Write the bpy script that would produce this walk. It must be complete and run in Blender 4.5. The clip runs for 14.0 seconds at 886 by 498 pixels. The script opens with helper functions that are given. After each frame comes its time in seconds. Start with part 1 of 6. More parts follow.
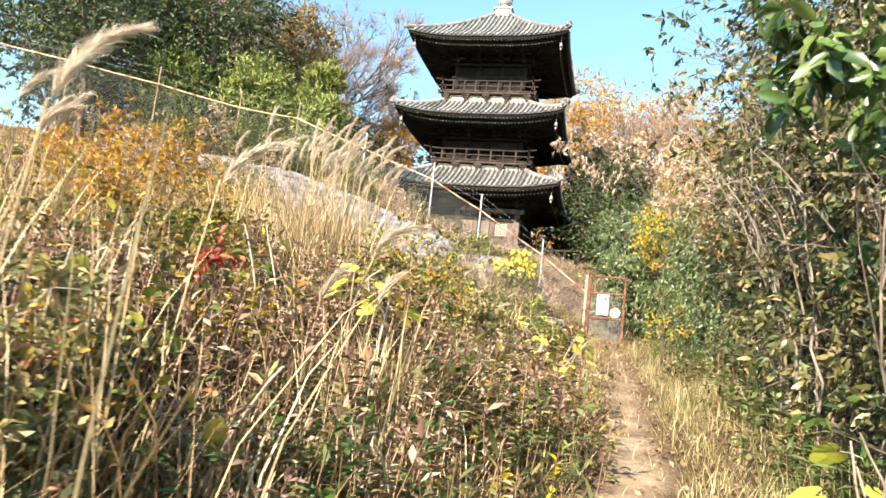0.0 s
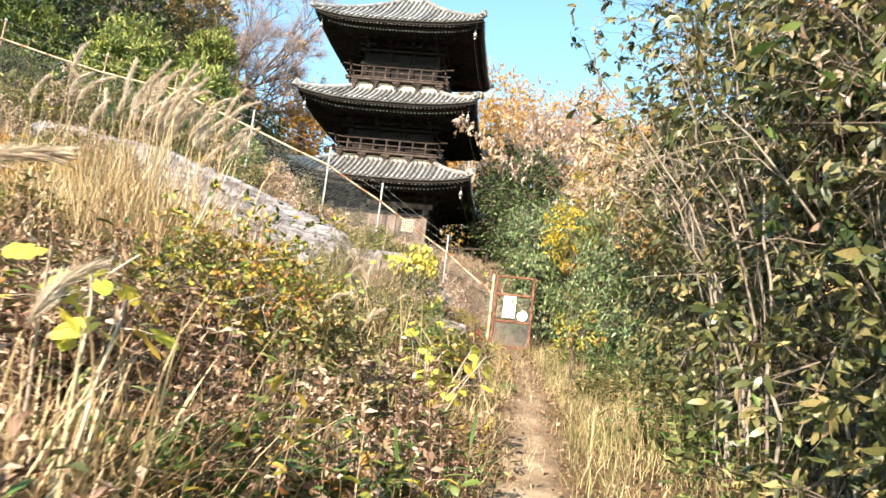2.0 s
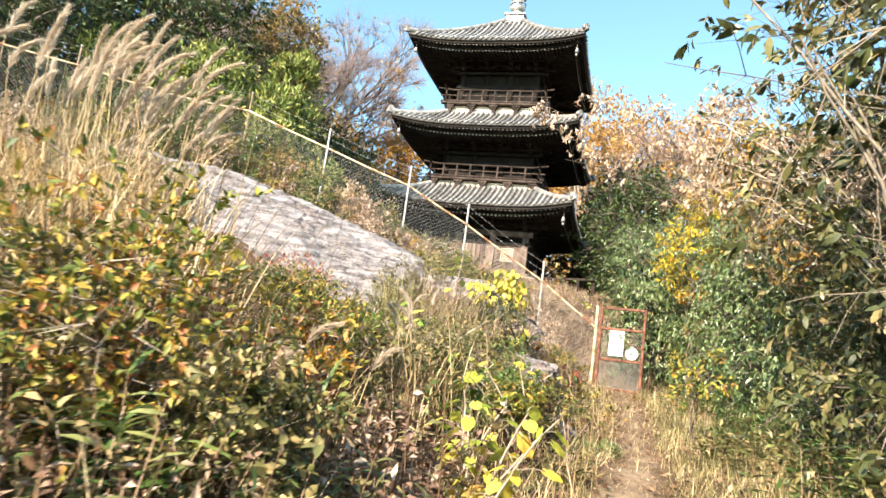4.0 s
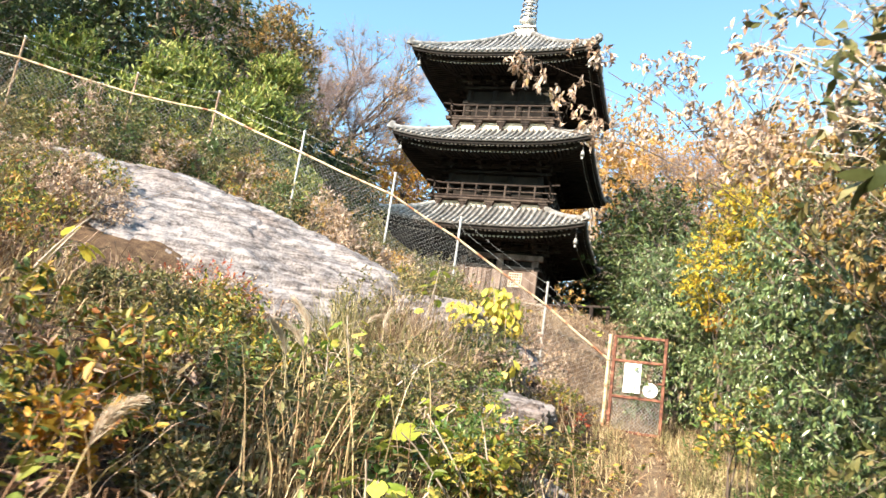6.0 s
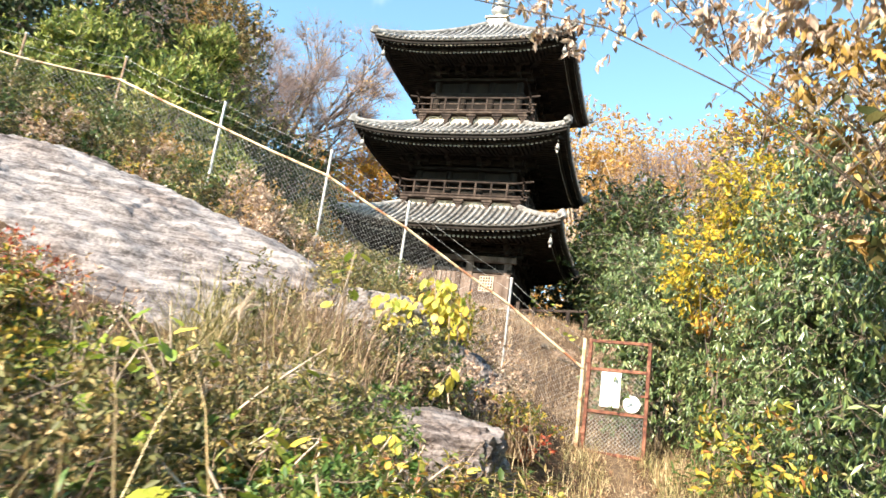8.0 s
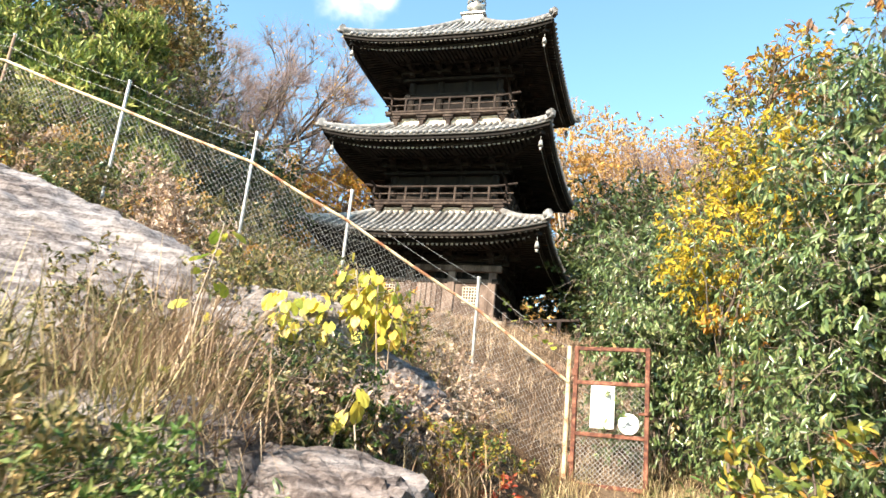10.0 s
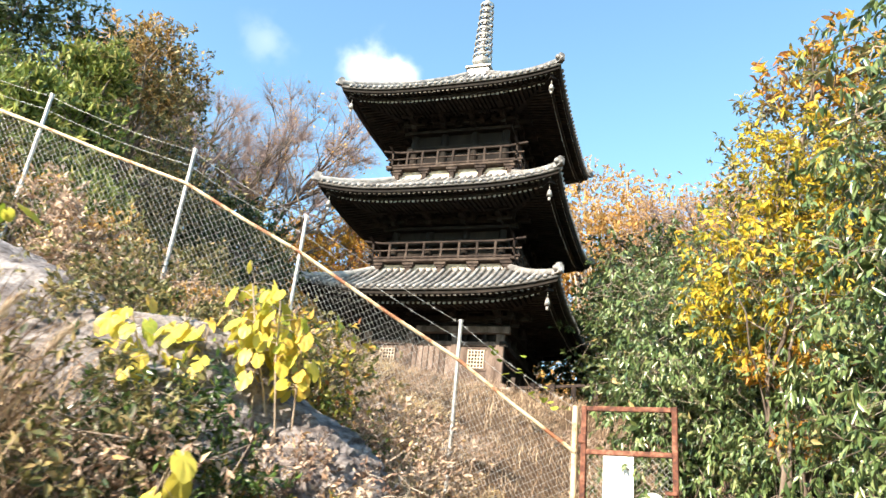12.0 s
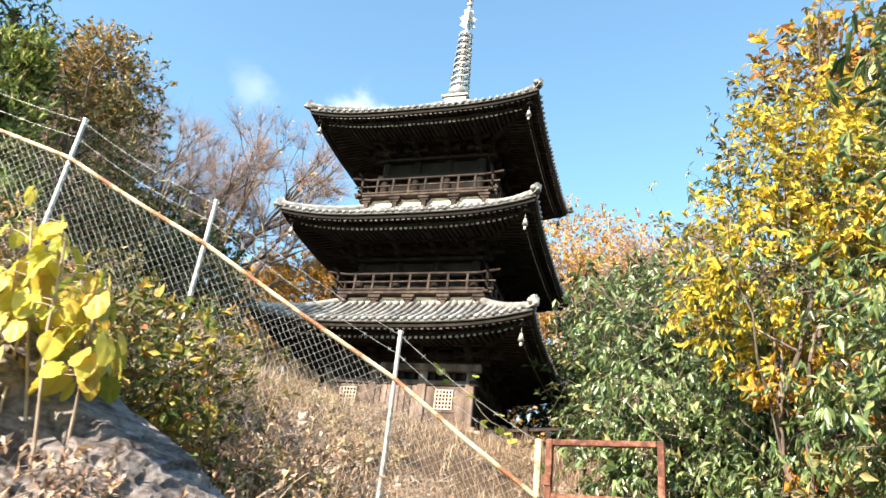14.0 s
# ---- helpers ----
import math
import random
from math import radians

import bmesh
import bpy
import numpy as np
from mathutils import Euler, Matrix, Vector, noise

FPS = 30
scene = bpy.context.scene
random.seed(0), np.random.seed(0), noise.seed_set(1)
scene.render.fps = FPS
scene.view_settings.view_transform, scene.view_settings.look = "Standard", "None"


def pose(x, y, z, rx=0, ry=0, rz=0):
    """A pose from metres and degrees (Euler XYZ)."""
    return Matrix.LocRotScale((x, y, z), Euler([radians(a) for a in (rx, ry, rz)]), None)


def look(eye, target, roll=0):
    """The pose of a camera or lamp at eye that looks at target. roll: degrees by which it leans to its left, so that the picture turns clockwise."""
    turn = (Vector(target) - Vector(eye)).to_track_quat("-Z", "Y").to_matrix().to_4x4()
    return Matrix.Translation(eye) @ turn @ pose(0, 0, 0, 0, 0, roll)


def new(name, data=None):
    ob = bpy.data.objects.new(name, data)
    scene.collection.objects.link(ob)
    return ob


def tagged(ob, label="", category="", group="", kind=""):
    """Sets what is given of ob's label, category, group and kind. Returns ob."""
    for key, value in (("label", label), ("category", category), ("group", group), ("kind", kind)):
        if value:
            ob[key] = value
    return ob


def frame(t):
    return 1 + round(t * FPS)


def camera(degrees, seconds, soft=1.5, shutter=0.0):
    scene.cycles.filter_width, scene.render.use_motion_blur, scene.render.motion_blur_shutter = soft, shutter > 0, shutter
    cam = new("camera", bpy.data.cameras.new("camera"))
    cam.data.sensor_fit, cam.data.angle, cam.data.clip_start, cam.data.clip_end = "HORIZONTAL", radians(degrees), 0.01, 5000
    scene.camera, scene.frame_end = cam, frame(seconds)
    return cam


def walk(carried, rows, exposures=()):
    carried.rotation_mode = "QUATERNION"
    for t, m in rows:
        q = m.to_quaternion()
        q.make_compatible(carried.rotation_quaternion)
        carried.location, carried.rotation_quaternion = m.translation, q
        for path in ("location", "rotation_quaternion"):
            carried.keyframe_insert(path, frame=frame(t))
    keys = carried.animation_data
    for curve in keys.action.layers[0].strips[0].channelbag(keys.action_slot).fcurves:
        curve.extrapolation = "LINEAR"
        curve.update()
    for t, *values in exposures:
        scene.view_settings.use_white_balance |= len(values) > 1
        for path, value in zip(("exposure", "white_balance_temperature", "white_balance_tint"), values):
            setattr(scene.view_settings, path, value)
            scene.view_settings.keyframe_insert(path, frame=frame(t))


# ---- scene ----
cam = camera(64.6, 14.0, soft=1.5, shutter=0.4)
PATH = [
    (0, (0.816, 0.928, 0.907), (0.739, 2.905, 1.205), 6.8),
    (0.5, (0.901, 1.364, 0.945), (0.804, 3.342, 1.228), 7.5),
    (1, (0.989, 1.829, 1.033), (0.959, 3.809, 1.314), 6.2),
    (1.5, (1.114, 2.241, 1.118), (1.078, 4.22, 1.409), 6.2),
    (2, (1.218, 2.653, 1.159), (1.387, 4.62, 1.48), 7.2),
    (2.5, (1.338, 3.156, 1.208), (1.43, 5.131, 1.511), 7.3),
    (3, (1.481, 3.602, 1.27), (1.441, 5.577, 1.583), 7.9),
    (5.5, (2.156, 6.232, 1.562), (1.965, 8.172, 2.011), 8.4),
    (6, (2.252, 6.746, 1.628), (2.034, 8.682, 2.08), 8.8),
    (6.5, (2.379, 7.276, 1.657), (2.054, 9.195, 2.118), 10.8),
    (7, (2.484, 7.847, 1.738), (2.179, 9.77, 2.192), 11.7),
    (7.5, (2.622, 8.377, 1.794), (2.376, 10.306, 2.262), 10.2),
    (8, (2.713, 8.936, 1.848), (2.539, 10.867, 2.339), 8.2),
    (8.5, (2.85, 9.475, 1.887), (2.711, 11.409, 2.379), 7.3),
    (11, (3.449, 12.032, 2.181), (3.227, 13.916, 2.816), 4.8),
    (11.5, (3.549, 12.513, 2.199), (3.255, 14.369, 2.882), 6.3),
    (12, (3.672, 12.975, 2.227), (3.425, 14.818, 2.965), 6.2),
    (12.5, (3.766, 13.464, 2.247), (3.512, 15.289, 3.026), 7.8),
    (13, (3.847, 13.872, 2.291), (3.655, 15.69, 3.103), 7.2),
    (13.5, (3.936, 14.225, 2.305), (3.703, 16.026, 3.144), 7.5),
    (14, (3.97, 14.582, 2.342), (3.761, 16.371, 3.211), 6.9),
]
walk(cam, [(t, look(eye, target, roll)) for t, eye, target, roll in PATH])

# ---- world, sun ----
SUN_FROM = Vector((-0.55, -0.83, 0.0)).normalized()
SUN_UP = radians(31)
world = bpy.data.worlds.new("sky")
scene.world = world
world.use_nodes = True
wn, wl = world.node_tree.nodes, world.node_tree.links
wn.clear()
sky = wn.new("ShaderNodeTexSky")
sky.sky_type = "NISHITA"
sky.sun_disc = False
sky.sun_elevation = SUN_UP
sky.sun_rotation = math.atan2(SUN_FROM.x, SUN_FROM.y)
sky.air_density, sky.dust_density, sky.ozone_density = 1.0, 0.4, 0.5
back = wn.new("ShaderNodeBackground")
back.inputs["Strength"].default_value = 0.135
wout = wn.new("ShaderNodeOutputWorld")
CLOUDS = ((Vector((-0.232, 0.79, 0.570)), 0.075, 0.62), (Vector((-0.190, 0.795, 0.577)), 0.045, 0.5), (Vector((-0.368, 0.74, 0.583)), 0.055, 0.15))
# one small cumulus and a wisp beside it, low behind the pagoda
wco = wn.new("ShaderNodeTexCoord")
cloud_total = None
wnoise = wn.new("ShaderNodeTexNoise")
wnoise.inputs["Scale"].default_value = 22.0
wnoise.inputs["Detail"].default_value = 6.0
wl.new(wco.outputs["Generated"], wnoise.inputs["Vector"])
for way, wide, strength in CLOUDS:
    far = wn.new("ShaderNodeVectorMath")
    far.operation = "DISTANCE"
    wl.new(wco.outputs["Generated"], far.inputs[0])
    far.inputs[1].default_value = way.normalized()
    ramp = wn.new("ShaderNodeMapRange")
    ramp.inputs["From Min"].default_value, ramp.inputs["From Max"].default_value = 0.0, wide
    ramp.inputs["To Min"].default_value, ramp.inputs["To Max"].default_value = 1.0, 0.0
    wl.new(far.outputs["Value"], ramp.inputs["Value"])
    mul = wn.new("ShaderNodeMath")
    mul.operation = "MULTIPLY_ADD"
    wl.new(wnoise.outputs["Fac"], mul.inputs[0])
    mul.inputs[1].default_value = 1.9
    wl.new(ramp.outputs["Result"], mul.inputs[2])
    soft_edge = wn.new("ShaderNodeMapRange")
    soft_edge.interpolation_type = "SMOOTHSTEP"
    soft_edge.inputs["From Min"].default_value, soft_edge.inputs["From Max"].default_value = 1.15, 1.85
    wl.new(mul.outputs[0], soft_edge.inputs["Value"])
    inside = wn.new("ShaderNodeMath")
    inside.operation = "MULTIPLY"
    wl.new(soft_edge.outputs["Result"], inside.inputs[0])
    wl.new(ramp.outputs["Result"], inside.inputs[1])
    mul2 = wn.new("ShaderNodeMath")
    mul2.operation, mul2.use_clamp = "MULTIPLY", True
    wl.new(inside.outputs[0], mul2.inputs[0])
    mul2.inputs[1].default_value = 1.6 * strength
    if cloud_total is None:
        cloud_total = mul2.outputs[0]
    else:
        add = wn.new("ShaderNodeMath")
        add.operation, add.use_clamp = "ADD", True
        wl.new(cloud_total, add.inputs[0])
        wl.new(mul2.outputs[0], add.inputs[1])
        cloud_total = add.outputs[0]
wmix = wn.new("ShaderNodeMixRGB")
wl.new(cloud_total, wmix.inputs["Fac"])
clear = wn.new("ShaderNodeMixRGB")
clear.blend_type = "MULTIPLY"
clear.inputs["Fac"].default_value = 1.0
clear.inputs["Color2"].default_value = (0.80, 1.0, 0.96, 1)
wl.new(sky.outputs["Color"], clear.inputs["Color1"])
wl.new(clear.outputs["Color"], wmix.inputs["Color1"])
wmix.inputs["Color2"].default_value = (4.0, 4.1, 4.15, 1)
wl.new(wmix.outputs["Color"], back.inputs["Color"])
wl.new(back.outputs["Background"], wout.inputs["Surface"])

sun_data = bpy.data.lights.new("sun", "SUN")
sun_data.energy, sun_data.angle, sun_data.color = 5.0, radians(0.53), (1.0, 0.86, 0.69)
sun = new("sun", sun_data)
sun_way = Vector((SUN_FROM.x * math.cos(SUN_UP), SUN_FROM.y * math.cos(SUN_UP), math.sin(SUN_UP)))
sun.matrix_world = look(sun_way * 60, (0, 0, 0))
scene.view_settings.exposure = 1.68


# ---- materials ----
def material(name):
    m = bpy.data.materials.new(name)
    m.use_nodes = True
    n, l = m.node_tree.nodes, m.node_tree.links
    return m, n, l, n["Principled BSDF"]


def ramp_node(n, stops):
    r = n.new("ShaderNodeValToRGB")
    while len(r.color_ramp.elements) < len(stops):
        r.color_ramp.elements.new(0.5)
    for e, (at, c) in zip(r.color_ramp.elements, stops):
        e.position, e.color = at, (*c, 1)
    return r


def surface(name, stops, rough=0.7, scale=6.0, fine=60.0, bump=0.3, metal=0.0, depth=0.01, stretch=(1, 1, 1), by_object=0.0, spec=0.5):
    """A worn solid surface: two sizes of noise drive colour, roughness and relief."""
    m, n, l, b = material(name)
    co = n.new("ShaderNodeTexCoord")
    mp = n.new("ShaderNodeMapping")
    mp.inputs["Scale"].default_value = stretch
    l.new(co.outputs["Object"], mp.inputs["Vector"])
    big, small = n.new("ShaderNodeTexNoise"), n.new("ShaderNodeTexNoise")
    for t, s, d in ((big, scale, 5), (small, fine, 4)):
        t.inputs["Scale"].default_value, t.inputs["Detail"].default_value = s, d
        l.new(mp.outputs["Vector"], t.inputs["Vector"])
    mix = n.new("ShaderNodeMath")
    mix.operation = "MULTIPLY_ADD"
    l.new(small.outputs["Fac"], mix.inputs[0])
    mix.inputs[1].default_value = 0.45
    sub = n.new("ShaderNodeMath")
    sub.operation = "MULTIPLY_ADD"
    l.new(big.outputs["Fac"], sub.inputs[0])
    sub.inputs[1].default_value, sub.inputs[2].default_value = 1.1, -0.28
    l.new(sub.outputs[0], mix.inputs[2])
    fac = mix.outputs[0]
    if by_object:
        info = n.new("ShaderNodeObjectInfo")
        ad = n.new("ShaderNodeMath")
        ad.operation = "MULTIPLY_ADD"
        l.new(info.outputs["Random"], ad.inputs[0])
        ad.inputs[1].default_value = by_object
        l.new(fac, ad.inputs[2])
        sb = n.new("ShaderNodeMath")
        sb.operation = "SUBTRACT"
        l.new(ad.outputs[0], sb.inputs[0])
        sb.inputs[1].default_value = by_object / 2
        fac = sb.outputs[0]
    r = ramp_node(n, stops)
    l.new(fac, r.inputs["Fac"])
    l.new(r.outputs["Color"], b.inputs["Base Color"])
    rr = n.new("ShaderNodeMapRange")
    rr.inputs["To Min"].default_value, rr.inputs["To Max"].default_value = rough - 0.12, min(1, rough + 0.12)
    l.new(small.outputs["Fac"], rr.inputs["Value"])
    l.new(rr.outputs["Result"], b.inputs["Roughness"])
    b.inputs["Metallic"].default_value = metal
    b.inputs["Specular IOR Level"].default_value = spec
    bp = n.new("ShaderNodeBump")
    bp.inputs["Strength"].default_value, bp.inputs["Distance"].default_value = bump, depth
    l.new(fac, bp.inputs["Height"])
    l.new(bp.outputs["Normal"], b.inputs["Normal"])
    return m


def foliage(name, stops, rough=0.5, through_light=0.3, patch=0.35, spec=0.4):
    """Leaves or blades: each island takes its own colour, with a slow drift over the plant; light comes through."""
    m, n, l, b = material(name)
    geo = n.new("ShaderNodeNewGeometry")
    tn = n.new("ShaderNodeTexNoise")
    tn.inputs["Scale"].default_value, tn.inputs["Detail"].default_value = 1.3, 2
    l.new(geo.outputs["Position"], tn.inputs["Vector"])
    a = n.new("ShaderNodeMath")
    a.operation = "SUBTRACT"
    l.new(tn.outputs["Fac"], a.inputs[0])
    a.inputs[1].default_value = 0.5
    c = n.new("ShaderNodeMath")
    c.operation, c.use_clamp = "MULTIPLY_ADD", True
    l.new(a.outputs[0], c.inputs[0])
    c.inputs[1].default_value = patch * 3
    l.new(geo.outputs["Random Per Island"], c.inputs[2])
    r = ramp_node(n, stops)
    l.new(c.outputs[0], r.inputs["Fac"])
    fine = n.new("ShaderNodeTexNoise")
    fine.inputs["Scale"].default_value = 90
    l.new(geo.outputs["Position"], fine.inputs["Vector"])
    mx = n.new("ShaderNodeMixRGB")
    mx.blend_type = "MULTIPLY"
    mx.inputs["Fac"].default_value = 0.5
    l.new(r.outputs["Color"], mx.inputs["Color1"])
    fr = ramp_node(n, ((0.3, (0.55, 0.5, 0.45)), (0.65, (1, 1, 1))))
    l.new(fine.outputs["Fac"], fr.inputs["Fac"])
    l.new(fr.outputs["Color"], mx.inputs["Color2"])
    l.new(mx.outputs["Color"], b.inputs["Base Color"])
    b.inputs["Roughness"].default_value = rough
    b.inputs["Specular IOR Level"].default_value = spec
    tr = n.new("ShaderNodeBsdfTranslucent")
    l.new(mx.outputs["Color"], tr.inputs["Color"])
    ms = n.new("ShaderNodeMixShader")
    ms.inputs["Fac"].default_value = through_light
    l.new(b.outputs["BSDF"], ms.inputs[1])
    l.new(tr.outputs["BSDF"], ms.inputs[2])
    l.new(ms.outputs["Shader"], n["Material Output"].inputs["Surface"])
    return m


def ground_material():
    m, n, l, b = material("hillside soil and litter")
    geo = n.new("ShaderNodeNewGeometry")
    at = n.new("ShaderNodeAttribute")
    at.attribute_name = "trodden"
    t1, t2, t3 = (n.new("ShaderNodeTexNoise") for _ in range(3))
    for t, s in ((t1, 0.8), (t2, 9.0), (t3, 70.0)):
        t.inputs["Scale"].default_value, t.inputs["Detail"].default_value = s, 6
        l.new(geo.outputs["Position"], t.inputs["Vector"])
    ad = n.new("ShaderNodeMath")
    ad.operation = "MULTIPLY_ADD"
    l.new(t2.outputs["Fac"], ad.inputs[0])
    ad.inputs[1].default_value = 0.8
    l.new(t3.outputs["Fac"], ad.inputs[2])
    half = n.new("ShaderNodeMath")
    half.operation = "MULTIPLY"
    l.new(ad.outputs[0], half.inputs[0])
    half.inputs[1].default_value = 0.55
    soil = ramp_node(n, ((0.30, (0.03, 0.019, 0.012)), (0.48, (0.085, 0.052, 0.032)), (0.62, (0.19, 0.125, 0.07)), (0.75, (0.32, 0.22, 0.13))))
    path = ramp_node(n, ((0.30, (0.22, 0.155, 0.10)), (0.5, (0.42, 0.32, 0.22)), (0.7, (0.58, 0.47, 0.35))))
    l.new(half.outputs[0], soil.inputs["Fac"])
    l.new(half.outputs[0], path.inputs["Fac"])
    mx = n.new("ShaderNodeMixRGB")
    l.new(at.outputs["Fac"], mx.inputs["Fac"])
    l.new(soil.outputs["Color"], mx.inputs["Color1"])
    l.new(path.outputs["Color"], mx.inputs["Color2"])
    l.new(mx.outputs["Color"], b.inputs["Base Color"])
    b.inputs["Roughness"].default_value = 0.95
    b.inputs["Specular IOR Level"].default_value = 0.15
    bp = n.new("ShaderNodeBump")
    bp.inputs["Strength"].default_value, bp.inputs["Distance"].default_value = 0.7, 0.03
    l.new(half.outputs[0], bp.inputs["Height"])
    l.new(bp.outputs["Normal"], b.inputs["Normal"])
    return m


def rock_material():
    m, n, l, b = material("weathered tuff rock")
    geo = n.new("ShaderNodeNewGeometry")
    mp = n.new("ShaderNodeMapping")
    mp.inputs["Rotation"].default_value = (0.2, radians(18), 0.1)
    mp.inputs["Scale"].default_value = (0.55, 0.8, 4.2)
    l.new(geo.outputs["Position"], mp.inputs["Vector"])
    beds, grit, patch = (n.new("ShaderNodeTexNoise") for _ in range(3))
    for t, s, v in ((beds, 3.0, mp), (grit, 26.0, geo), (patch, 0.9, geo)):
        t.inputs["Scale"].default_value, t.inputs["Detail"].default_value = s, 8
        t.inputs["Roughness"].default_value = 0.65
        l.new(v.outputs["Vector"] if v is mp else v.outputs["Position"], t.inputs["Vector"])
    ad = n.new("ShaderNodeMath")
    ad.operation = "MULTIPLY_ADD"
    l.new(grit.outputs["Fac"], ad.inputs[0])
    ad.inputs[1].default_value = 0.62
    l.new(beds.outputs["Fac"], ad.inputs[2])
    hf = n.new("ShaderNodeMath")
    hf.operation = "MULTIPLY"
    l.new(ad.outputs[0], hf.inputs[0])
    hf.inputs[1].default_value = 0.617
    r = ramp_node(n, ((0.36, (0.045, 0.038, 0.037)), (0.44, (0.125, 0.108, 0.105)), (0.52, (0.25, 0.228, 0.225)), (0.65, (0.40, 0.37, 0.366))))
    l.new(hf.outputs[0], r.inputs["Fac"])
    st = ramp_node(n, ((0.34, (0.72, 0.64, 0.59)), (0.50, (1, 1, 1))))
    l.new(patch.outputs["Fac"], st.inputs["Fac"])
    mx = n.new("ShaderNodeMixRGB")
    mx.blend_type = "MULTIPLY"
    mx.inputs["Fac"].default_value = 0.8
    l.new(r.outputs["Color"], mx.inputs["Color1"])
    l.new(st.outputs["Color"], mx.inputs["Color2"])
    l.new(mx.outputs["Color"], b.inputs["Base Color"])
    b.inputs["Roughness"].default_value = 0.9
    b.inputs["Specular IOR Level"].default_value = 0.2
    bp = n.new("ShaderNodeBump")
    bp.inputs["Strength"].default_value, bp.inputs["Distance"].default_value = 0.9, 0.06
    l.new(hf.outputs[0], bp.inputs["Height"])
    l.new(bp.outputs["Normal"], b.inputs["Normal"])
    return m


GROUND = ground_material()
ROCK = rock_material()
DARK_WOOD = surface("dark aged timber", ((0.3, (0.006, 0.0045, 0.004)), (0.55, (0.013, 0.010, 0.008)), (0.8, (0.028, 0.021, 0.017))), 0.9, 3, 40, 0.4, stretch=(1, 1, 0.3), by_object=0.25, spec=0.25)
GREY_WOOD = surface("bleached timber", ((0.3, (0.075, 0.052, 0.042)), (0.55, (0.16, 0.118, 0.096)), (0.8, (0.26, 0.20, 0.17))), 0.85, 4, 50, 0.4, stretch=(1, 1, 0.3), by_object=0.3, spec=0.2)
RAIL_WOOD = surface("brown weathered timber", ((0.3, (0.022, 0.016, 0.014)), (0.55, (0.05, 0.036, 0.03)), (0.8, (0.10, 0.075, 0.06))), 0.85, 4, 50, 0.4, by_object=0.3, spec=0.2)
PLASTER = surface("pale timber and plaster", ((0.3, (0.50, 0.40, 0.30)), (0.6, (0.72, 0.60, 0.47)), (0.8, (0.80, 0.70, 0.58))), 0.9, 5, 50, 0.2)
TIP = surface("pale painted rafter end", ((0.3, (0.14, 0.12, 0.10)), (0.7, (0.34, 0.30, 0.26))), 0.9, 9, 50, 0.1, by_object=0.5)
TILE = surface("grey fired roof tile", ((0.3, (0.11, 0.105, 0.10)), (0.5, (0.23, 0.22, 0.21)), (0.75, (0.37, 0.355, 0.34))), 0.6, 5, 45, 0.3, by_object=0.35)
TILE_DARK = surface("darker grey roof tile in the valleys", ((0.3, (0.035, 0.033, 0.03)), (0.6, (0.09, 0.085, 0.08)), (0.8, (0.15, 0.145, 0.135))), 0.65, 5, 45, 0.4)
BRONZE = surface("weathered pale bronze", ((0.3, (0.22, 0.215, 0.20)), (0.6, (0.42, 0.41, 0.385)), (0.8, (0.58, 0.57, 0.54))), 0.5, 6, 60, 0.2, metal=0.3)
GALV = surface("galvanised steel", ((0.3, (0.31, 0.30, 0.285)), (0.6, (0.48, 0.47, 0.45)), (0.8, (0.60, 0.585, 0.55))), 0.45, 12, 90, 0.1, metal=0.35)
RUST = surface("rusted steel", ((0.3, (0.05, 0.018, 0.012)), (0.5, (0.13, 0.045, 0.025)), (0.72, (0.28, 0.13, 0.08))), 0.85, 14, 90, 0.5)
TAN_PIPE = surface("flaking cream paint over rust", ((0.36, (0.30, 0.12, 0.06)), (0.46, (0.58, 0.43, 0.26)), (0.7, (0.72, 0.60, 0.42))), 0.7, 5, 70, 0.3)
WHITE_SHEET = surface("white painted sheet", ((0.3, (0.74, 0.74, 0.72)), (0.7, (0.86, 0.86, 0.85))), 0.5, 8, 60, 0.05)
GREY_INK = surface("faded grey lettering", ((0.3, (0.45, 0.45, 0.45)), (0.7, (0.6, 0.6, 0.6))), 0.7)
BARK = surface("grey brown bark", ((0.3, (0.07, 0.05, 0.038)), (0.55, (0.17, 0.13, 0.10)), (0.8, (0.32, 0.27, 0.22))), 0.9, 5, 40, 0.6, stretch=(1, 1, 0.25), by_object=0.3)
PALE_BARK = surface("pale dead wood", ((0.3, (0.26, 0.20, 0.15)), (0.55, (0.45, 0.37, 0.29)), (0.8, (0.62, 0.54, 0.44))), 0.9, 5, 40, 0.4, stretch=(1, 1, 0.25))
THICKET_BARK = surface("grey weathered stems", ((0.3, (0.13, 0.105, 0.08)), (0.55, (0.25, 0.205, 0.16)), (0.8, (0.38, 0.32, 0.26))), 0.9, 5, 40, 0.4, stretch=(1, 1, 0.25))
STONE = surface("grey dressed stone", ((0.3, (0.2, 0.19, 0.17)), (0.6, (0.36, 0.34, 0.31)), (0.8, (0.46, 0.44, 0.40))), 0.9, 4, 40, 0.4, by_object=0.3)

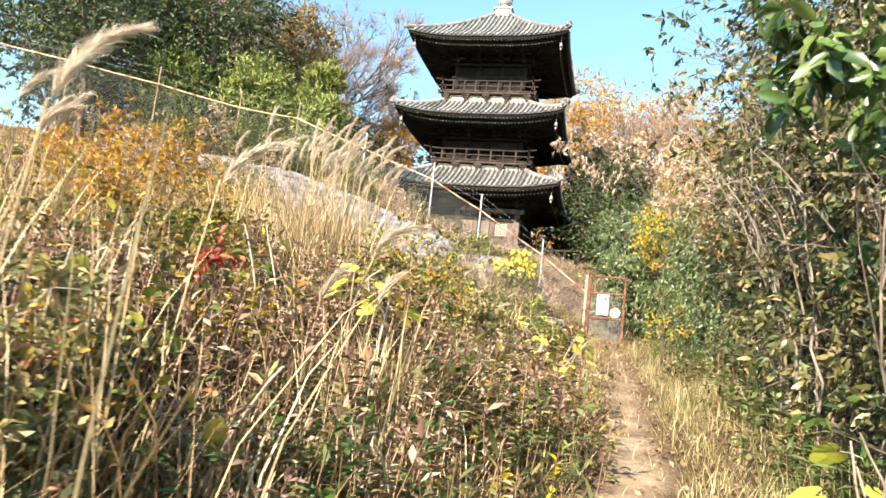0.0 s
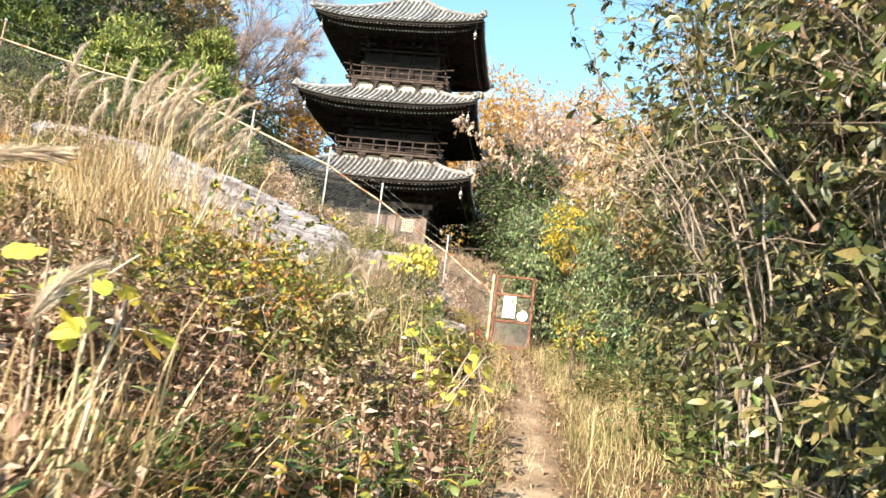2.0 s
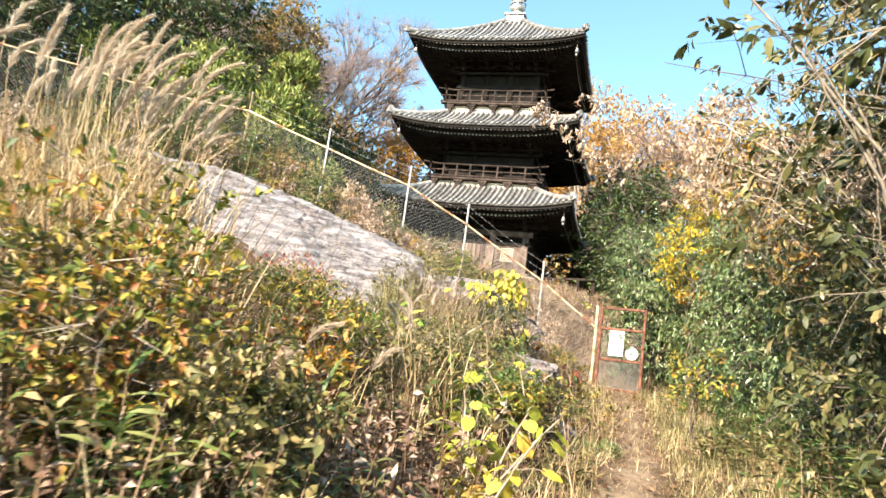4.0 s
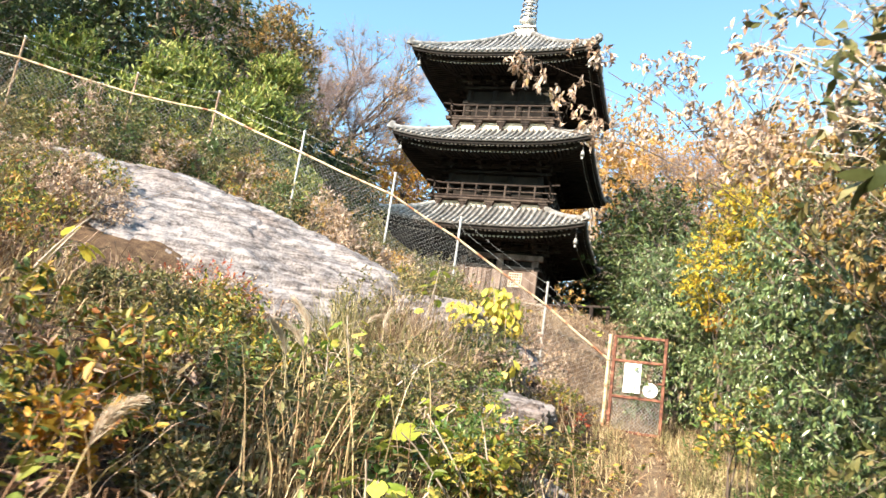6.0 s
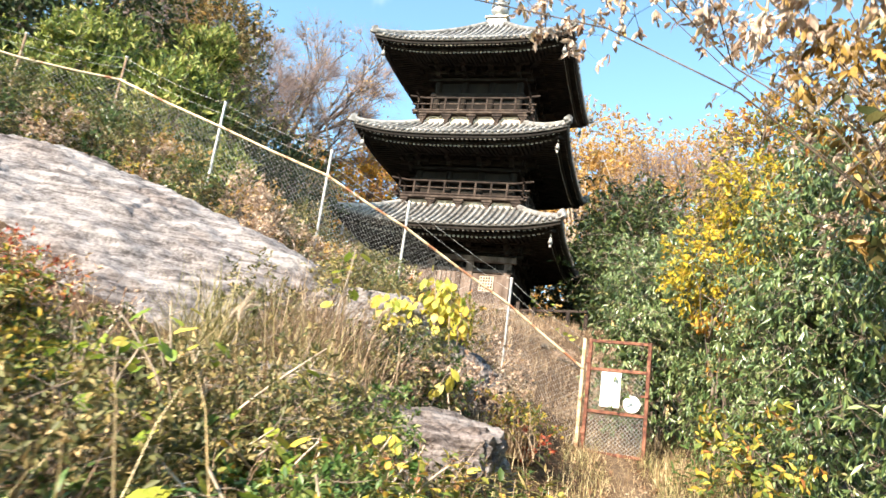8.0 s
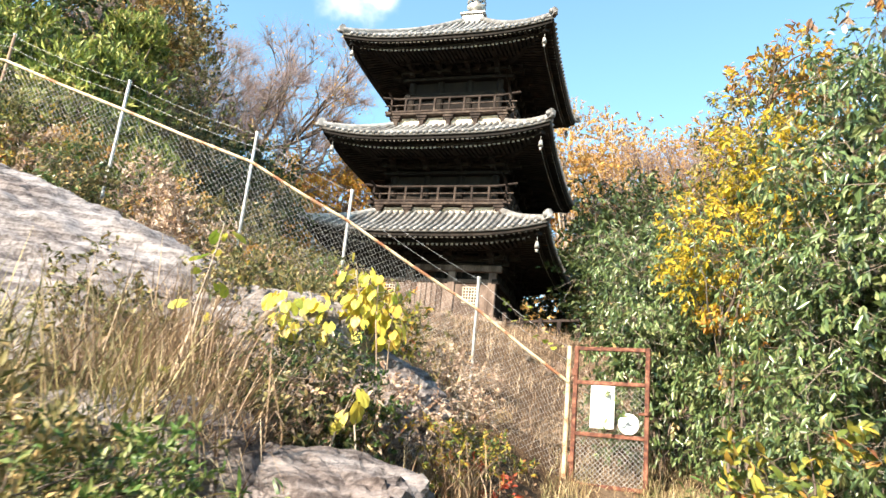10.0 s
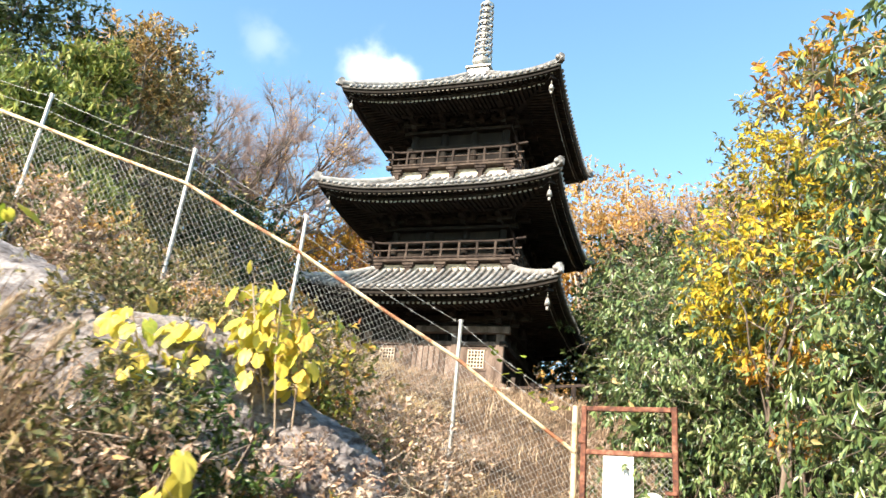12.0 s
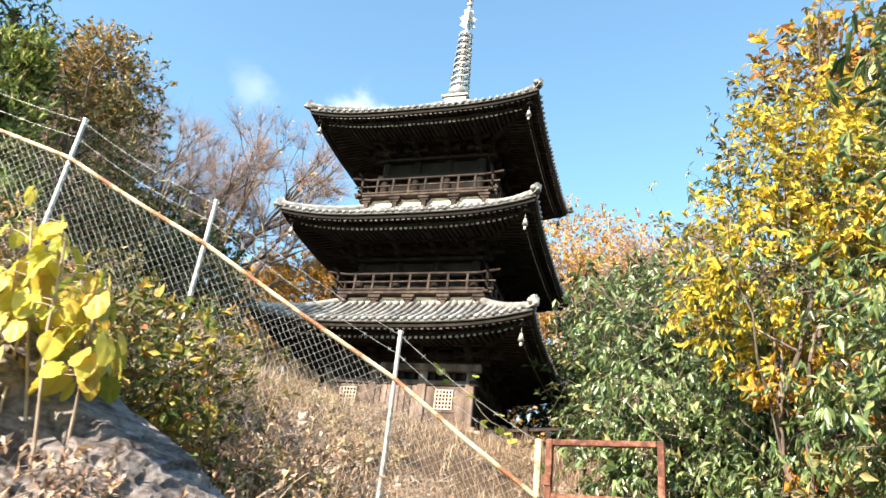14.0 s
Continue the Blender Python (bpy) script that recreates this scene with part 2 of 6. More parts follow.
STRAW = foliage("dry straw grass", ((0.0, (0.15, 0.085, 0.045)), (0.3, (0.40, 0.27, 0.14)), (0.65, (0.64, 0.49, 0.27)), (1.0, (0.82, 0.70, 0.45))), 0.6, 0.14)
GREENGRASS = foliage("green and straw grass", ((0.0, (0.09, 0.10, 0.035)), (0.4, (0.27, 0.25, 0.10)), (0.7, (0.49, 0.41, 0.20)), (1.0, (0.70, 0.58, 0.34))), 0.6, 0.18)
LITTER = foliage("brown fallen leaves", ((0.0, (0.07, 0.035, 0.02)), (0.4, (0.20, 0.11, 0.06)), (0.75, (0.36, 0.23, 0.14)), (1.0, (0.55, 0.42, 0.30))), 0.8, 0.1)
PLUME = foliage("pampas plume", ((0.0, (0.48, 0.37, 0.26)), (0.5, (0.66, 0.55, 0.42)), (1.0, (0.80, 0.72, 0.60))), 0.8, 0.35)
GLOSSY = foliage("glossy evergreen leaf", ((0.0, (0.02, 0.045, 0.012)), (0.4, (0.055, 0.11, 0.025)), (0.8, (0.11, 0.185, 0.045)), (1.0, (0.20, 0.25, 0.07))), 0.32, 0.22, 0.15, 0.6)
THICKLEAF = foliage("dull thicket leaf", ((0.0, (0.03, 0.043, 0.014)), (0.4, (0.09, 0.102, 0.033)), (0.75, (0.185, 0.175, 0.065)), (1.0, (0.36, 0.28, 0.13))), 0.42, 0.15, 0.2, 0.5)
BAY = foliage("long shining evergreen leaf", ((0.0, (0.045, 0.085, 0.03)), (0.4, (0.115, 0.18, 0.06)), (0.8, (0.20, 0.27, 0.10)), (1.0, (0.33, 0.35, 0.15))), 0.30, 0.2, 0.15, 0.7)
FERN = foliage("withered pinkish fern", ((0.0, (0.12, 0.068, 0.05)), (0.4, (0.29, 0.18, 0.13)), (0.75, (0.48, 0.34, 0.25)), (1.0, (0.66, 0.52, 0.39))), 0.75, 0.12, 0.3)
BANKSTRAW = foliage("pinkish dry bank grass", ((0.0, (0.15, 0.095, 0.06)), (0.4, (0.33, 0.23, 0.15)), (0.75, (0.50, 0.37, 0.25)), (1.0, (0.66, 0.53, 0.36))), 0.7, 0.12, 0.3)
OLIVE = foliage("dull olive leaf", ((0.0, (0.05, 0.065, 0.022)), (0.4, (0.15, 0.155, 0.055)), (0.75, (0.30, 0.26, 0.10)), (1.0, (0.54, 0.40, 0.19))), 0.5, 0.2)
MIXED = foliage("turning shrub leaf", ((0.0, (0.05, 0.09, 0.02)), (0.35, (0.15, 0.20, 0.04)), (0.65, (0.42, 0.36, 0.06)), (0.85, (0.60, 0.40, 0.07)), (1.0, (0.40, 0.16, 0.06))), 0.5, 0.24)
YELLOW = foliage("yellow autumn leaf", ((0.0, (0.30, 0.30, 0.04)), (0.4, (0.62, 0.48, 0.04)), (0.8, (0.78, 0.58, 0.06)), (1.0, (0.66, 0.34, 0.04))), 0.5, 0.4, 0.2)
GOLD = foliage("orange gold leaf", ((0.0, (0.34, 0.26, 0.05)), (0.4, (0.62, 0.38, 0.05)), (0.8, (0.62, 0.28, 0.05)), (1.0, (0.36, 0.15, 0.06))), 0.5, 0.4, 0.3)
RUSTLEAF = foliage("far russet leaf", ((0.0, (0.38, 0.19, 0.05)), (0.5, (0.60, 0.35, 0.09)), (1.0, (0.66, 0.45, 0.15))), 0.7, 0.3, 0.3)
DRYLEAF = foliage("curled pale dead leaf", ((0.0, (0.28, 0.17, 0.11)), (0.4, (0.52, 0.38, 0.28)), (0.8, (0.74, 0.61, 0.51)), (1.0, (0.58, 0.38, 0.14))), 0.7, 0.25, 0.2)
OAKLEAF = foliage("brown and golden oak leaf", ((0.0, (0.11, 0.07, 0.02)), (0.4, (0.30, 0.19, 0.06)), (0.75, (0.50, 0.31, 0.07)), (1.0, (0.64, 0.46, 0.20))), 0.45, 0.3, 0.2)
REDLEAF = foliage("red autumn leaf", ((0.0, (0.30, 0.05, 0.03)), (0.6, (0.52, 0.10, 0.05)), (1.0, (0.60, 0.26, 0.10))), 0.5, 0.35)
SASA = foliage("dwarf bamboo leaf", ((0.0, (0.06, 0.13, 0.03)), (0.5, (0.13, 0.23, 0.06)), (1.0, (0.36, 0.38, 0.14))), 0.4, 0.3, 0.2)
PINE = foliage("pine needle", ((0.0, (0.05, 0.085, 0.02)), (0.4, (0.17, 0.23, 0.045)), (0.75, (0.34, 0.39, 0.08)), (1.0, (0.52, 0.46, 0.16))), 0.55, 0.2, 0.25)
# colour of the dark trees; in the thicket cores it stands in for shade
DARKGREEN = foliage("dark forest leaf and thicket core shade", ((0.0, (0.018, 0.035, 0.012)), (0.5, (0.045, 0.075, 0.022)), (1.0, (0.13, 0.16, 0.045))), 0.5, 0.2, 0.3)
PINKTWIG = surface("pinkish fine twigs", ((0.3, (0.17, 0.12, 0.11)), (0.7, (0.33, 0.25, 0.235))), 0.9)
RUSTED_GALV = surface("rust-stained steel post", ((0.3, (0.14, 0.075, 0.045)), (0.55, (0.30, 0.20, 0.13)), (0.8, (0.42, 0.33, 0.24))), 0.7, 9, 80, 0.2, metal=0.15)


# ---- mesh helpers ----
def tri_mesh(name, verts, faces, mat, smooth=False):
    """A mesh from numpy arrays: verts (n, 3), faces (m, k)."""
    verts, faces = np.asarray(verts, np.float32), np.asarray(faces, np.int32)
    k = faces.shape[1]
    me = bpy.data.meshes.new(name)
    me.vertices.add(len(verts))
    me.vertices.foreach_set("co", verts.ravel())
    me.loops.add(faces.size)
    me.loops.foreach_set("vertex_index", faces.ravel())
    me.polygons.add(len(faces))
    me.polygons.foreach_set("loop_start", np.arange(0, faces.size, k, dtype=np.int32))
    me.polygons.foreach_set("loop_total", np.full(len(faces), k, np.int32))
    if smooth:
        me.polygons.foreach_set("use_smooth", np.ones(len(faces), bool))
    me.materials.append(mat)
    me.update(calc_edges=True)
    return me


def under(name, me, parent, label="", place=None):
    ob = new(name, me)
    ob.parent = parent
    if place is not None:
        ob.matrix_basis = place
    return tagged(ob, label)


def part(name, bm, mat, parent, label="", smooth=False, place=None):
    me = bpy.data.meshes.new(name)
    bm.to_mesh(me)
    bm.free()
    me.materials.append(mat)
    if smooth:
        for p in me.polygons:
            p.use_smooth = True
    return under(name, me, parent, label, place)


def empty(name, place, label, category, group="", kind=""):
    ob = new(name)
    ob.empty_display_size = 0.2
    ob.matrix_world = place
    return tagged(ob, label, category, group, kind)


def add_box(bm, x0, x1, y0, y1, z0, z1, m=None):
    mat = Matrix.LocRotScale(((x0 + x1) / 2, (y0 + y1) / 2, (z0 + z1) / 2), None, (x1 - x0, y1 - y0, z1 - z0))
    bmesh.ops.create_cube(bm, size=1, matrix=(m @ mat) if m else mat)
    return bm


def box(x0, x1, y0, y1, z0, z1, bevel=0.0):
    bm = add_box(bmesh.new(), x0, x1, y0, y1, z0, z1)
    if bevel:
        bmesh.ops.bevel(bm, geom=bm.edges[:], offset=bevel, segments=1, affect="EDGES")
    return bm


def tube_arrays(points, radii, sides=6):
    """A tapered tube along a line of points: verts and quads."""
    p = np.asarray(points, float)
    r = np.asarray(radii, float)
    d = np.gradient(p, axis=0)
    d /= np.linalg.norm(d, axis=1, keepdims=True) + 1e-9
    ref = np.where(np.abs(d[:, 2:3]) > 0.9, np.array([[1.0, 0, 0]]), np.array([[0, 0, 1.0]]))
    a = np.cross(d, ref)
    a /= np.linalg.norm(a, axis=1, keepdims=True) + 1e-9
    b = np.cross(d, a)
    ang = np.arange(sides) * 2 * np.pi / sides
    ring = a[:, None] * np.cos(ang)[None, :, None] + b[:, None] * np.sin(ang)[None, :, None]
    v = (p[:, None] + ring * r[:, None, None]).reshape(-1, 3)
    i, j = np.meshgrid(np.arange(len(p) - 1), np.arange(sides), indexing="ij")
    j2 = (j + 1) % sides
    f = np.stack([i * sides + j, i * sides + j2, (i + 1) * sides + j2, (i + 1) * sides + j], -1).reshape(-1, 4)
    return v, f


def join_arrays(pieces):
    vs, fs, n = [], [], 0
    for v, f in pieces:
        vs.append(v)
        fs.append(np.asarray(f) + n)
        n += len(v)
    return np.concatenate(vs), np.concatenate(fs)


def pipe(name, points, radius, mat, parent, label="", sides=8):
    pts = np.asarray(points, float)
    v, f = tube_arrays(pts, np.full(len(pts), radius), sides)
    return under(name, tri_mesh(name, v, f, mat, True), parent, label)


def unit(v):
    return v / (np.linalg.norm(v, axis=-1, keepdims=True) + 1e-9)


LEAVES = {
    "twig": (np.array([(0, 0.5, 0), (0, -0.5, 0), (1, 0, 0.0), (0.6, 0.3, 0.0)]), np.array([(0, 1, 2), (0, 2, 3)])),
    "simple": (np.array([(0, 0, 0), (0.45, 0.5, 0.10), (1, 0, -0.08), (0.45, -0.5, 0.10)]), np.array([(0, 1, 2), (0, 2, 3)])),
    "oval": (np.array([(0, 0, 0), (0.22, 0.36, 0.08), (0.6, 0.44, 0.06), (1, 0, -0.16), (0.6, -0.44, 0.06), (0.22, -0.36, 0.08), (0.45, 0, 0.0)]),
             np.array([(0, 1, 6), (1, 2, 6), (2, 3, 6), (3, 4, 6), (4, 5, 6), (5, 0, 6)])),
    "long": (np.array([(0, 0, 0), (0.35, 0.5, 0.03), (0.35, -0.5, 0.03), (0.75, 0.36, -0.05), (0.75, -0.36, -0.05), (1, 0, -0.2)]),
             np.array([(0, 2, 1), (1, 2, 4), (1, 4, 3), (3, 4, 5)])),
}


def leaf_arrays(p, d, n, length, width, shape="simple"):
    """Leaves at p, along d, facing n. Arrays of equal length."""
    t, f = LEAVES[shape]
    d = unit(d)
    s = unit(np.cross(n, d))
    n = np.cross(d, s)
    length, width = np.broadcast_to(length, len(p)), np.broadcast_to(width, len(p))
    v = (p[:, None] + d[:, None] * (t[None, :, 0:1] * length[:, None, None]) + s[:, None] * (t[None, :, 1:2] * width[:, None, None]) + n[:, None] * (t[None, :, 2:3] * length[:, None, None]))
    ff = f[None] + (np.arange(len(p)) * len(t))[:, None, None]
    return v.reshape(-1, 3), ff.reshape(-1, 3)


def blade_arrays(rng, p, height, width, lean, curl=0.6, heading=None):
    """Grass blades rooted at p; lean and curl bend them over. Seven verts each."""
    k = len(p)
    az = rng.uniform(0, 2 * np.pi, k) if heading is None else heading
    out = np.stack([np.cos(az), np.sin(az), 0 * az], -1)
    side = np.stack([-np.sin(az), np.cos(az), 0 * az], -1)
    height, width, lean = (np.broadcast_to(a, k).astype(float) for a in (height, width, lean))
    curl = np.broadcast_to(curl, k)
    levels, points, here, ang = [0.0, 0.36, 0.72, 1.0], [], p.astype(float), lean.copy()
    points.append(here)
    for a, b in zip(levels, levels[1:]):
        here = here + (out * np.sin(ang)[:, None] + np.array([0, 0, 1.0]) * np.cos(ang)[:, None]) * (height * (b - a))[:, None]
        ang = ang + curl
        points.append(here)
    rows = [points[0] + side * (w * width)[:, None] for w in (0.5, -0.5)]
    rows += [points[1] + side * (w * width)[:, None] for w in (0.45, -0.45)]
    rows += [points[2] + side * (w * width)[:, None] for w in (0.3, -0.3)] + [points[3]]
    v = np.stack(rows, 1)
    f = np.array([(0, 1, 3), (0, 3, 2), (2, 3, 5), (2, 5, 4), (4, 5, 6)])
    return v.reshape(-1, 3), (f[None] + (np.arange(k) * 7)[:, None, None]).reshape(-1, 3)


# ---- the lie of the land ----
TRAIL_Y = [-30, -5, 0.93, 3.6, 6.2, 9.5, 12, 14.6, 18, 21, 26, 34, 60]
TRAIL_X = [-3, -0.5, 0.82, 1.48, 2.16, 2.85, 3.45, 3.97, 4.6, 4.95, 5.6, 7.0, 9]
LEVEL_Y = [-60, -5, 0.93, 3.6, 6.2, 9.5, 12, 14.6, 18, 21, 24, 29, 32, 42, 60, 110, 300, 900]
LEVEL_Z = [-6, -1.2, -0.47, -0.11, 0.18, 0.51, 0.80, 0.98, 1.36, 1.75, 2.6, 4.55, 5.55, 6.1, 8.5, 17, 14, 0]
SLOPE_Y = [-30, 0, 8, 12, 14.5, 16.5, 18.5, 21, 27, 31, 44, 60]
SLOPE = [0.30, 0.32, 0.31, 0.28, 0.27, 0.35, 0.40, 0.42, 0.30, 0.10, 0.12, 0.2]


def trail_x(y):
    return np.interp(y, TRAIL_Y, TRAIL_X)


def bumps(x, y):
    return (0.05 * np.sin(1.7 * x + 0.6 * y) * np.cos(1.3 * y - 0.5 * x) + 0.035 * np.sin(3.9 * x - 2.1 * y + 1) + 0.02 * np.sin(7.3 * y + 2.9 * x))


def ground_z(x, y):
    x, y = np.asarray(x, float), np.asarray(y, float)
    tx = trail_x(y)
    left = np.maximum(tx - 0.45 - x, 0)
    right = np.maximum(x - tx - 0.9, 0)
    s = np.interp(y, SLOPE_Y, SLOPE)
    up = s * (np.minimum(left, 9.2) + 0.15 * np.maximum(left - 9.2, 0)) * np.clip(left / 0.8, 0.35, 1)
    up = np.where(left > 30, up * np.clip(1 - (left - 30) / 600, 0, 1), up)
    near = np.clip(1 - np.abs(x - tx) / 0.5, 0, 1)
    return np.interp(y, LEVEL_Y, LEVEL_Z) + up + 0.06 * np.minimum(right, 20) + bumps(x, y) * (1 - 0.7 * near) * np.clip(1.5 - np.abs(y - 15) / 60, 0.2, 1)


def build_ground():
    xs = np.concatenate([[-900, -500, -250, -120, -70, -45, -32], np.arange(-24, -8, 0.8), np.arange(-8, 9, 0.16), np.arange(9, 24, 0.8), [26, 32, 45, 70, 120, 250, 500, 900]])
    ys = np.concatenate([[-900, -400, -150, -70, -40, -25, -15, -10], np.arange(-6, 0, 0.5), np.arange(0, 24, 0.16), np.arange(24, 60, 0.7), [62, 66, 72, 80, 95, 110, 150, 220, 300, 500, 900]])
    gx, gy = np.meshgrid(xs, ys, indexing="ij")
    v = np.stack([gx, gy, ground_z(gx, gy)], -1).reshape(-1, 3)
    i, j = np.meshgrid(np.arange(len(xs) - 1), np.arange(len(ys) - 1), indexing="ij")
    w = len(ys)
    f = np.stack([i * w + j, (i + 1) * w + j, (i + 1) * w + j + 1, i * w + j + 1], -1).reshape(-1, 4)
    me = tri_mesh("ground", v, f, GROUND, True)
    wear = np.clip(1.25 - np.abs(v[:, 0] - trail_x(v[:, 1]) - 0.06 * np.sin(2.1 * v[:, 1])) / 0.27, 0, 1) * (v[:, 1] < 22) * np.interp(v[:, 1], [7, 12, 20], [1.0, 0.55, 0.25]) * (0.75 + 0.25 * np.sin(5.1 * v[:, 1] + 3 * v[:, 0]))
    at = me.attributes.new("trodden", "FLOAT", "POINT")
    at.data.foreach_set("value", wear.astype(np.float32))
    tagged(new("ground", me), "sloping hillside of brown soil with a trodden path", "ground", kind="structure")


build_ground()


# ---- pagoda ----
PAGODA = pose(1.22, 37.15, 0, 0, 0, -12)
pagoda = empty("pagoda", pose(1.22, 37.15, 6.1, 0, 0, -12), "three-storeyed dark timber pagoda with grey tiled roofs and bronze spire", "pagoda")
BASE = 6.1


def roof_surface(side_half, top_half, eave, rise, lift, u, v, sag=0.28):
    """A point of one slope: u along the eave from -1 to 1, v from the eave up."""
    w = side_half + (top_half - side_half) * v
    z = eave + rise * ((1 - sag) * v + sag * v * v) + lift * np.abs(u) ** 3.2 * (1 - v) ** 1.6
    grow = 1 + 0.012 * np.abs(u) ** 4 * (1 - v)
    return np.stack([u * w * grow, -w * grow + 0 * u, z], -1)


def build_roof(name_label, half, top, eave, rise, lift, rows, body):
    """eave: height of the tiles at the middle of the eave, above the pagoda's base."""
    # slope sheet in a darker grey than the rows of cover tiles on it
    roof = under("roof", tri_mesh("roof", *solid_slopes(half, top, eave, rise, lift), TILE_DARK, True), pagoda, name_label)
    quarter = [Matrix.Rotation(radians(90 * q), 4, "Z") for q in range(4)]
    # round cover tiles, one roll per row, ending in a disc at the eave
    step = 2 * half / rows
    for i in range(rows):
        x = -half + (i + 0.5) * step
        # the row runs straight up the slope until it meets the hip
        reach = min(1.0, (half - abs(x)) / (half - top)) if abs(x) > top else 1.0
        if reach < 0.04:
            continue
        vs = np.linspace(-0.012, reach, 9)
        w = half + (top - half) * vs
        pts = roof_surface(half, top, eave, rise, lift, np.clip(x / w, -1, 1), vs)
        pts[:, 0] = x
        pts[:, 2] += 0.03
        r = step * 0.27
        vv, ff = tube_arrays(pts, np.full(9, r) * (1 + 0.06 * (np.arange(9) % 2)), 7)
        quads = [tuple(q) for q in ff]
        me = bpy.data.meshes.new("roof_tile")
        me.from_pydata([tuple(p) for p in vv], [], quads + [tuple(range(6, -1, -1))])
        me.materials.append(TILE)
        for p in me.polygons:
            p.use_smooth = True
        for q in range(4):
            under("roof_tile", me, roof, place=quarter[q])
    # hip ridges with an ornament at the low end
    vs = np.linspace(0.0, 1, 10)
    pts = roof_surface(half, top, eave, rise, lift, np.ones(10), vs)
    pts[:, 2] += 0.08
    v, f = tube_arrays(pts, np.linspace(0.12, 0.12, 10), 8)
    hip = tri_mesh("hip_ridge", v, f, TILE, True)
    tip = pts[0]
    for q in range(4):
        under("hip_ridge", hip, roof, place=quarter[q])
        bm = bmesh.new()
        turned = Matrix.Translation(tip) @ Matrix.Rotation(radians(-45 + 0), 4, "Z")
        add_box(bm, -0.15, 0.15, -0.10, 0.05, -0.08, 0.16, turned)
        add_box(bm, -0.08, 0.08, -0.08, 0.04, 0.16, 0.25, turned)
        for sx in (-0.15, 0.15):
            bmesh.ops.create_icosphere(bm, subdivisions=1, radius=0.08, matrix=turned @ Matrix.Translation((sx, -0.06, -0.02)))
        bmesh.ops.create_icosphere(bm, subdivisions=2, radius=0.10, matrix=turned @ Matrix.Translation((0, -0.12, 0.08)))
        part("ridge_end_tile", bm, TILE, roof, place=quarter[q])
    # eave board under the tiles, following the upturned corners
    us = np.linspace(-1, 1, 25)
    edge = roof_surface(half, top, eave, rise, lift, us, np.zeros(25))
    for depth_in, z0, z1, mat, nm in ((0.05, -0.20, -0.03, DARK_WOOD, "eave_board"), (0.35, -0.33, -0.21, DARK_WOOD, "lower_eave_board")):
        bm = bmesh.new()
        prev = None
        for p in edge:
            k = (half - depth_in) / half
            a = [bm.verts.new((p[0] * k, p[1] * k + d, p[2] + z)) for d, z in ((0, z0), (0, z1), (0.16, z1), (0.16, z0))]
            if prev:
                for s in range(4):
                    bm.faces.new((prev[s], a[s], a[(s + 1) % 4], prev[(s + 1) % 4]))
            prev = a
        me = bpy.data.meshes.new(nm)
        bmesh.ops.recalc_face_normals(bm, faces=bm.faces[:])
        bm.to_mesh(me)
        bm.free()
        me.materials.append(mat)
        for q in range(4):
            under(nm, me, roof, place=quarter[q])
    # rafters in two tiers with pale ends
    count = 44
    inner = body + 0.25
    for tier, (out, drop, r) in enumerate(((half - 0.10, 0.20, 0.045), (half - 0.42, 0.36, 0.045))):
        for i in range(count):
            x = (i + 0.5) / count * 2 - 1
            x *= 0.965
            start = roof_surface(half, top, eave, rise, lift, np.array([x]), np.zeros(1))[0]
            k = out / half
            x0 = start[0] * k
            inn = max(inner, abs(x0) * 0.99)
            if out - inn < 0.12:
                continue
            zin = eave - drop - 0.05 + 0.17 * (out - inn) + lift * abs(x) ** 3.2 * (1 - (out - inn) / (half - body))
            p0 = np.array((x0, -out, start[2] - drop))
            p1 = np.array((x0, -inn, zin))
            dv = p1 - p0
            bm = bmesh.new()
            length = float(np.linalg.norm(dv))
            m = Matrix.Translation(p0) @ Vector(dv).to_track_quat("Y", "Z").to_matrix().to_4x4()
            add_box(bm, -r, r, 0, length, -r, r, m)
            me = bpy.data.meshes.new("rafter")
            bm.to_mesh(me)
            bm.free()
            me.materials.append(DARK_WOOD)
            me.materials.append(TIP)
            end = min(me.polygons, key=lambda p: p.center.y)
            end.material_index = 1
            for q in (0, 1, 3) if tier else (0, 1):
                under("rafter", me, roof, place=quarter[q])
    # soffit boarding above the rafters
    n = 17
    us = np.linspace(-1, 1, n)
    pieces = []
    for q in range(4):
        o = roof_surface(half, top, eave, rise, lift, us, np.zeros(n))
        o = np.stack([o[:, 0] * 0.985, o[:, 1] * 0.985, o[:, 2] - 0.14], -1)
        i_ = np.stack([us * body, np.full(n, -body), np.full(n, eave - 0.10 + 0.17 * (half - body))], -1)
        rot = np.array(quarter[q].to_3x3())
        v = np.concatenate([o, i_]) @ rot.T
        f = np.array([(a, a + 1, n + a + 1, n + a) for a in range(n - 1)])
        pieces.append((v, f))
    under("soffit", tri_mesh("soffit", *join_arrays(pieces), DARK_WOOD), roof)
    # corner brackets and wind bells
    for q in range(4):
        c = np.array(quarter[q].to_3x3()) @ np.array((half * 0.925, -half * 0.925, eave + lift * 0.75 - 0.26))
        bell = bmesh.new()
        bmesh.ops.create_cone(bell, cap_ends=True, segments=12, radius1=0.09, radius2=0.05, depth=0.18, matrix=Matrix.Translation((c[0], c[1], c[2] - 0.38)))
        bmesh.ops.create_uvsphere(bell, u_segments=10, v_segments=6, radius=0.05, matrix=Matrix.Translation((c[0], c[1], c[2] - 0.29)))
        bmesh.ops.create_cone(bell, cap_ends=True, segments=6, radius1=0.012, radius2=0.012, depth=0.30, matrix=Matrix.Translation((c[0], c[1], c[2] - 0.12)))
        add_box(bell, c[0] - 0.04, c[0] + 0.04, c[1] - 0.005, c[1] + 0.005, c[2] - 0.62, c[2] - 0.50)
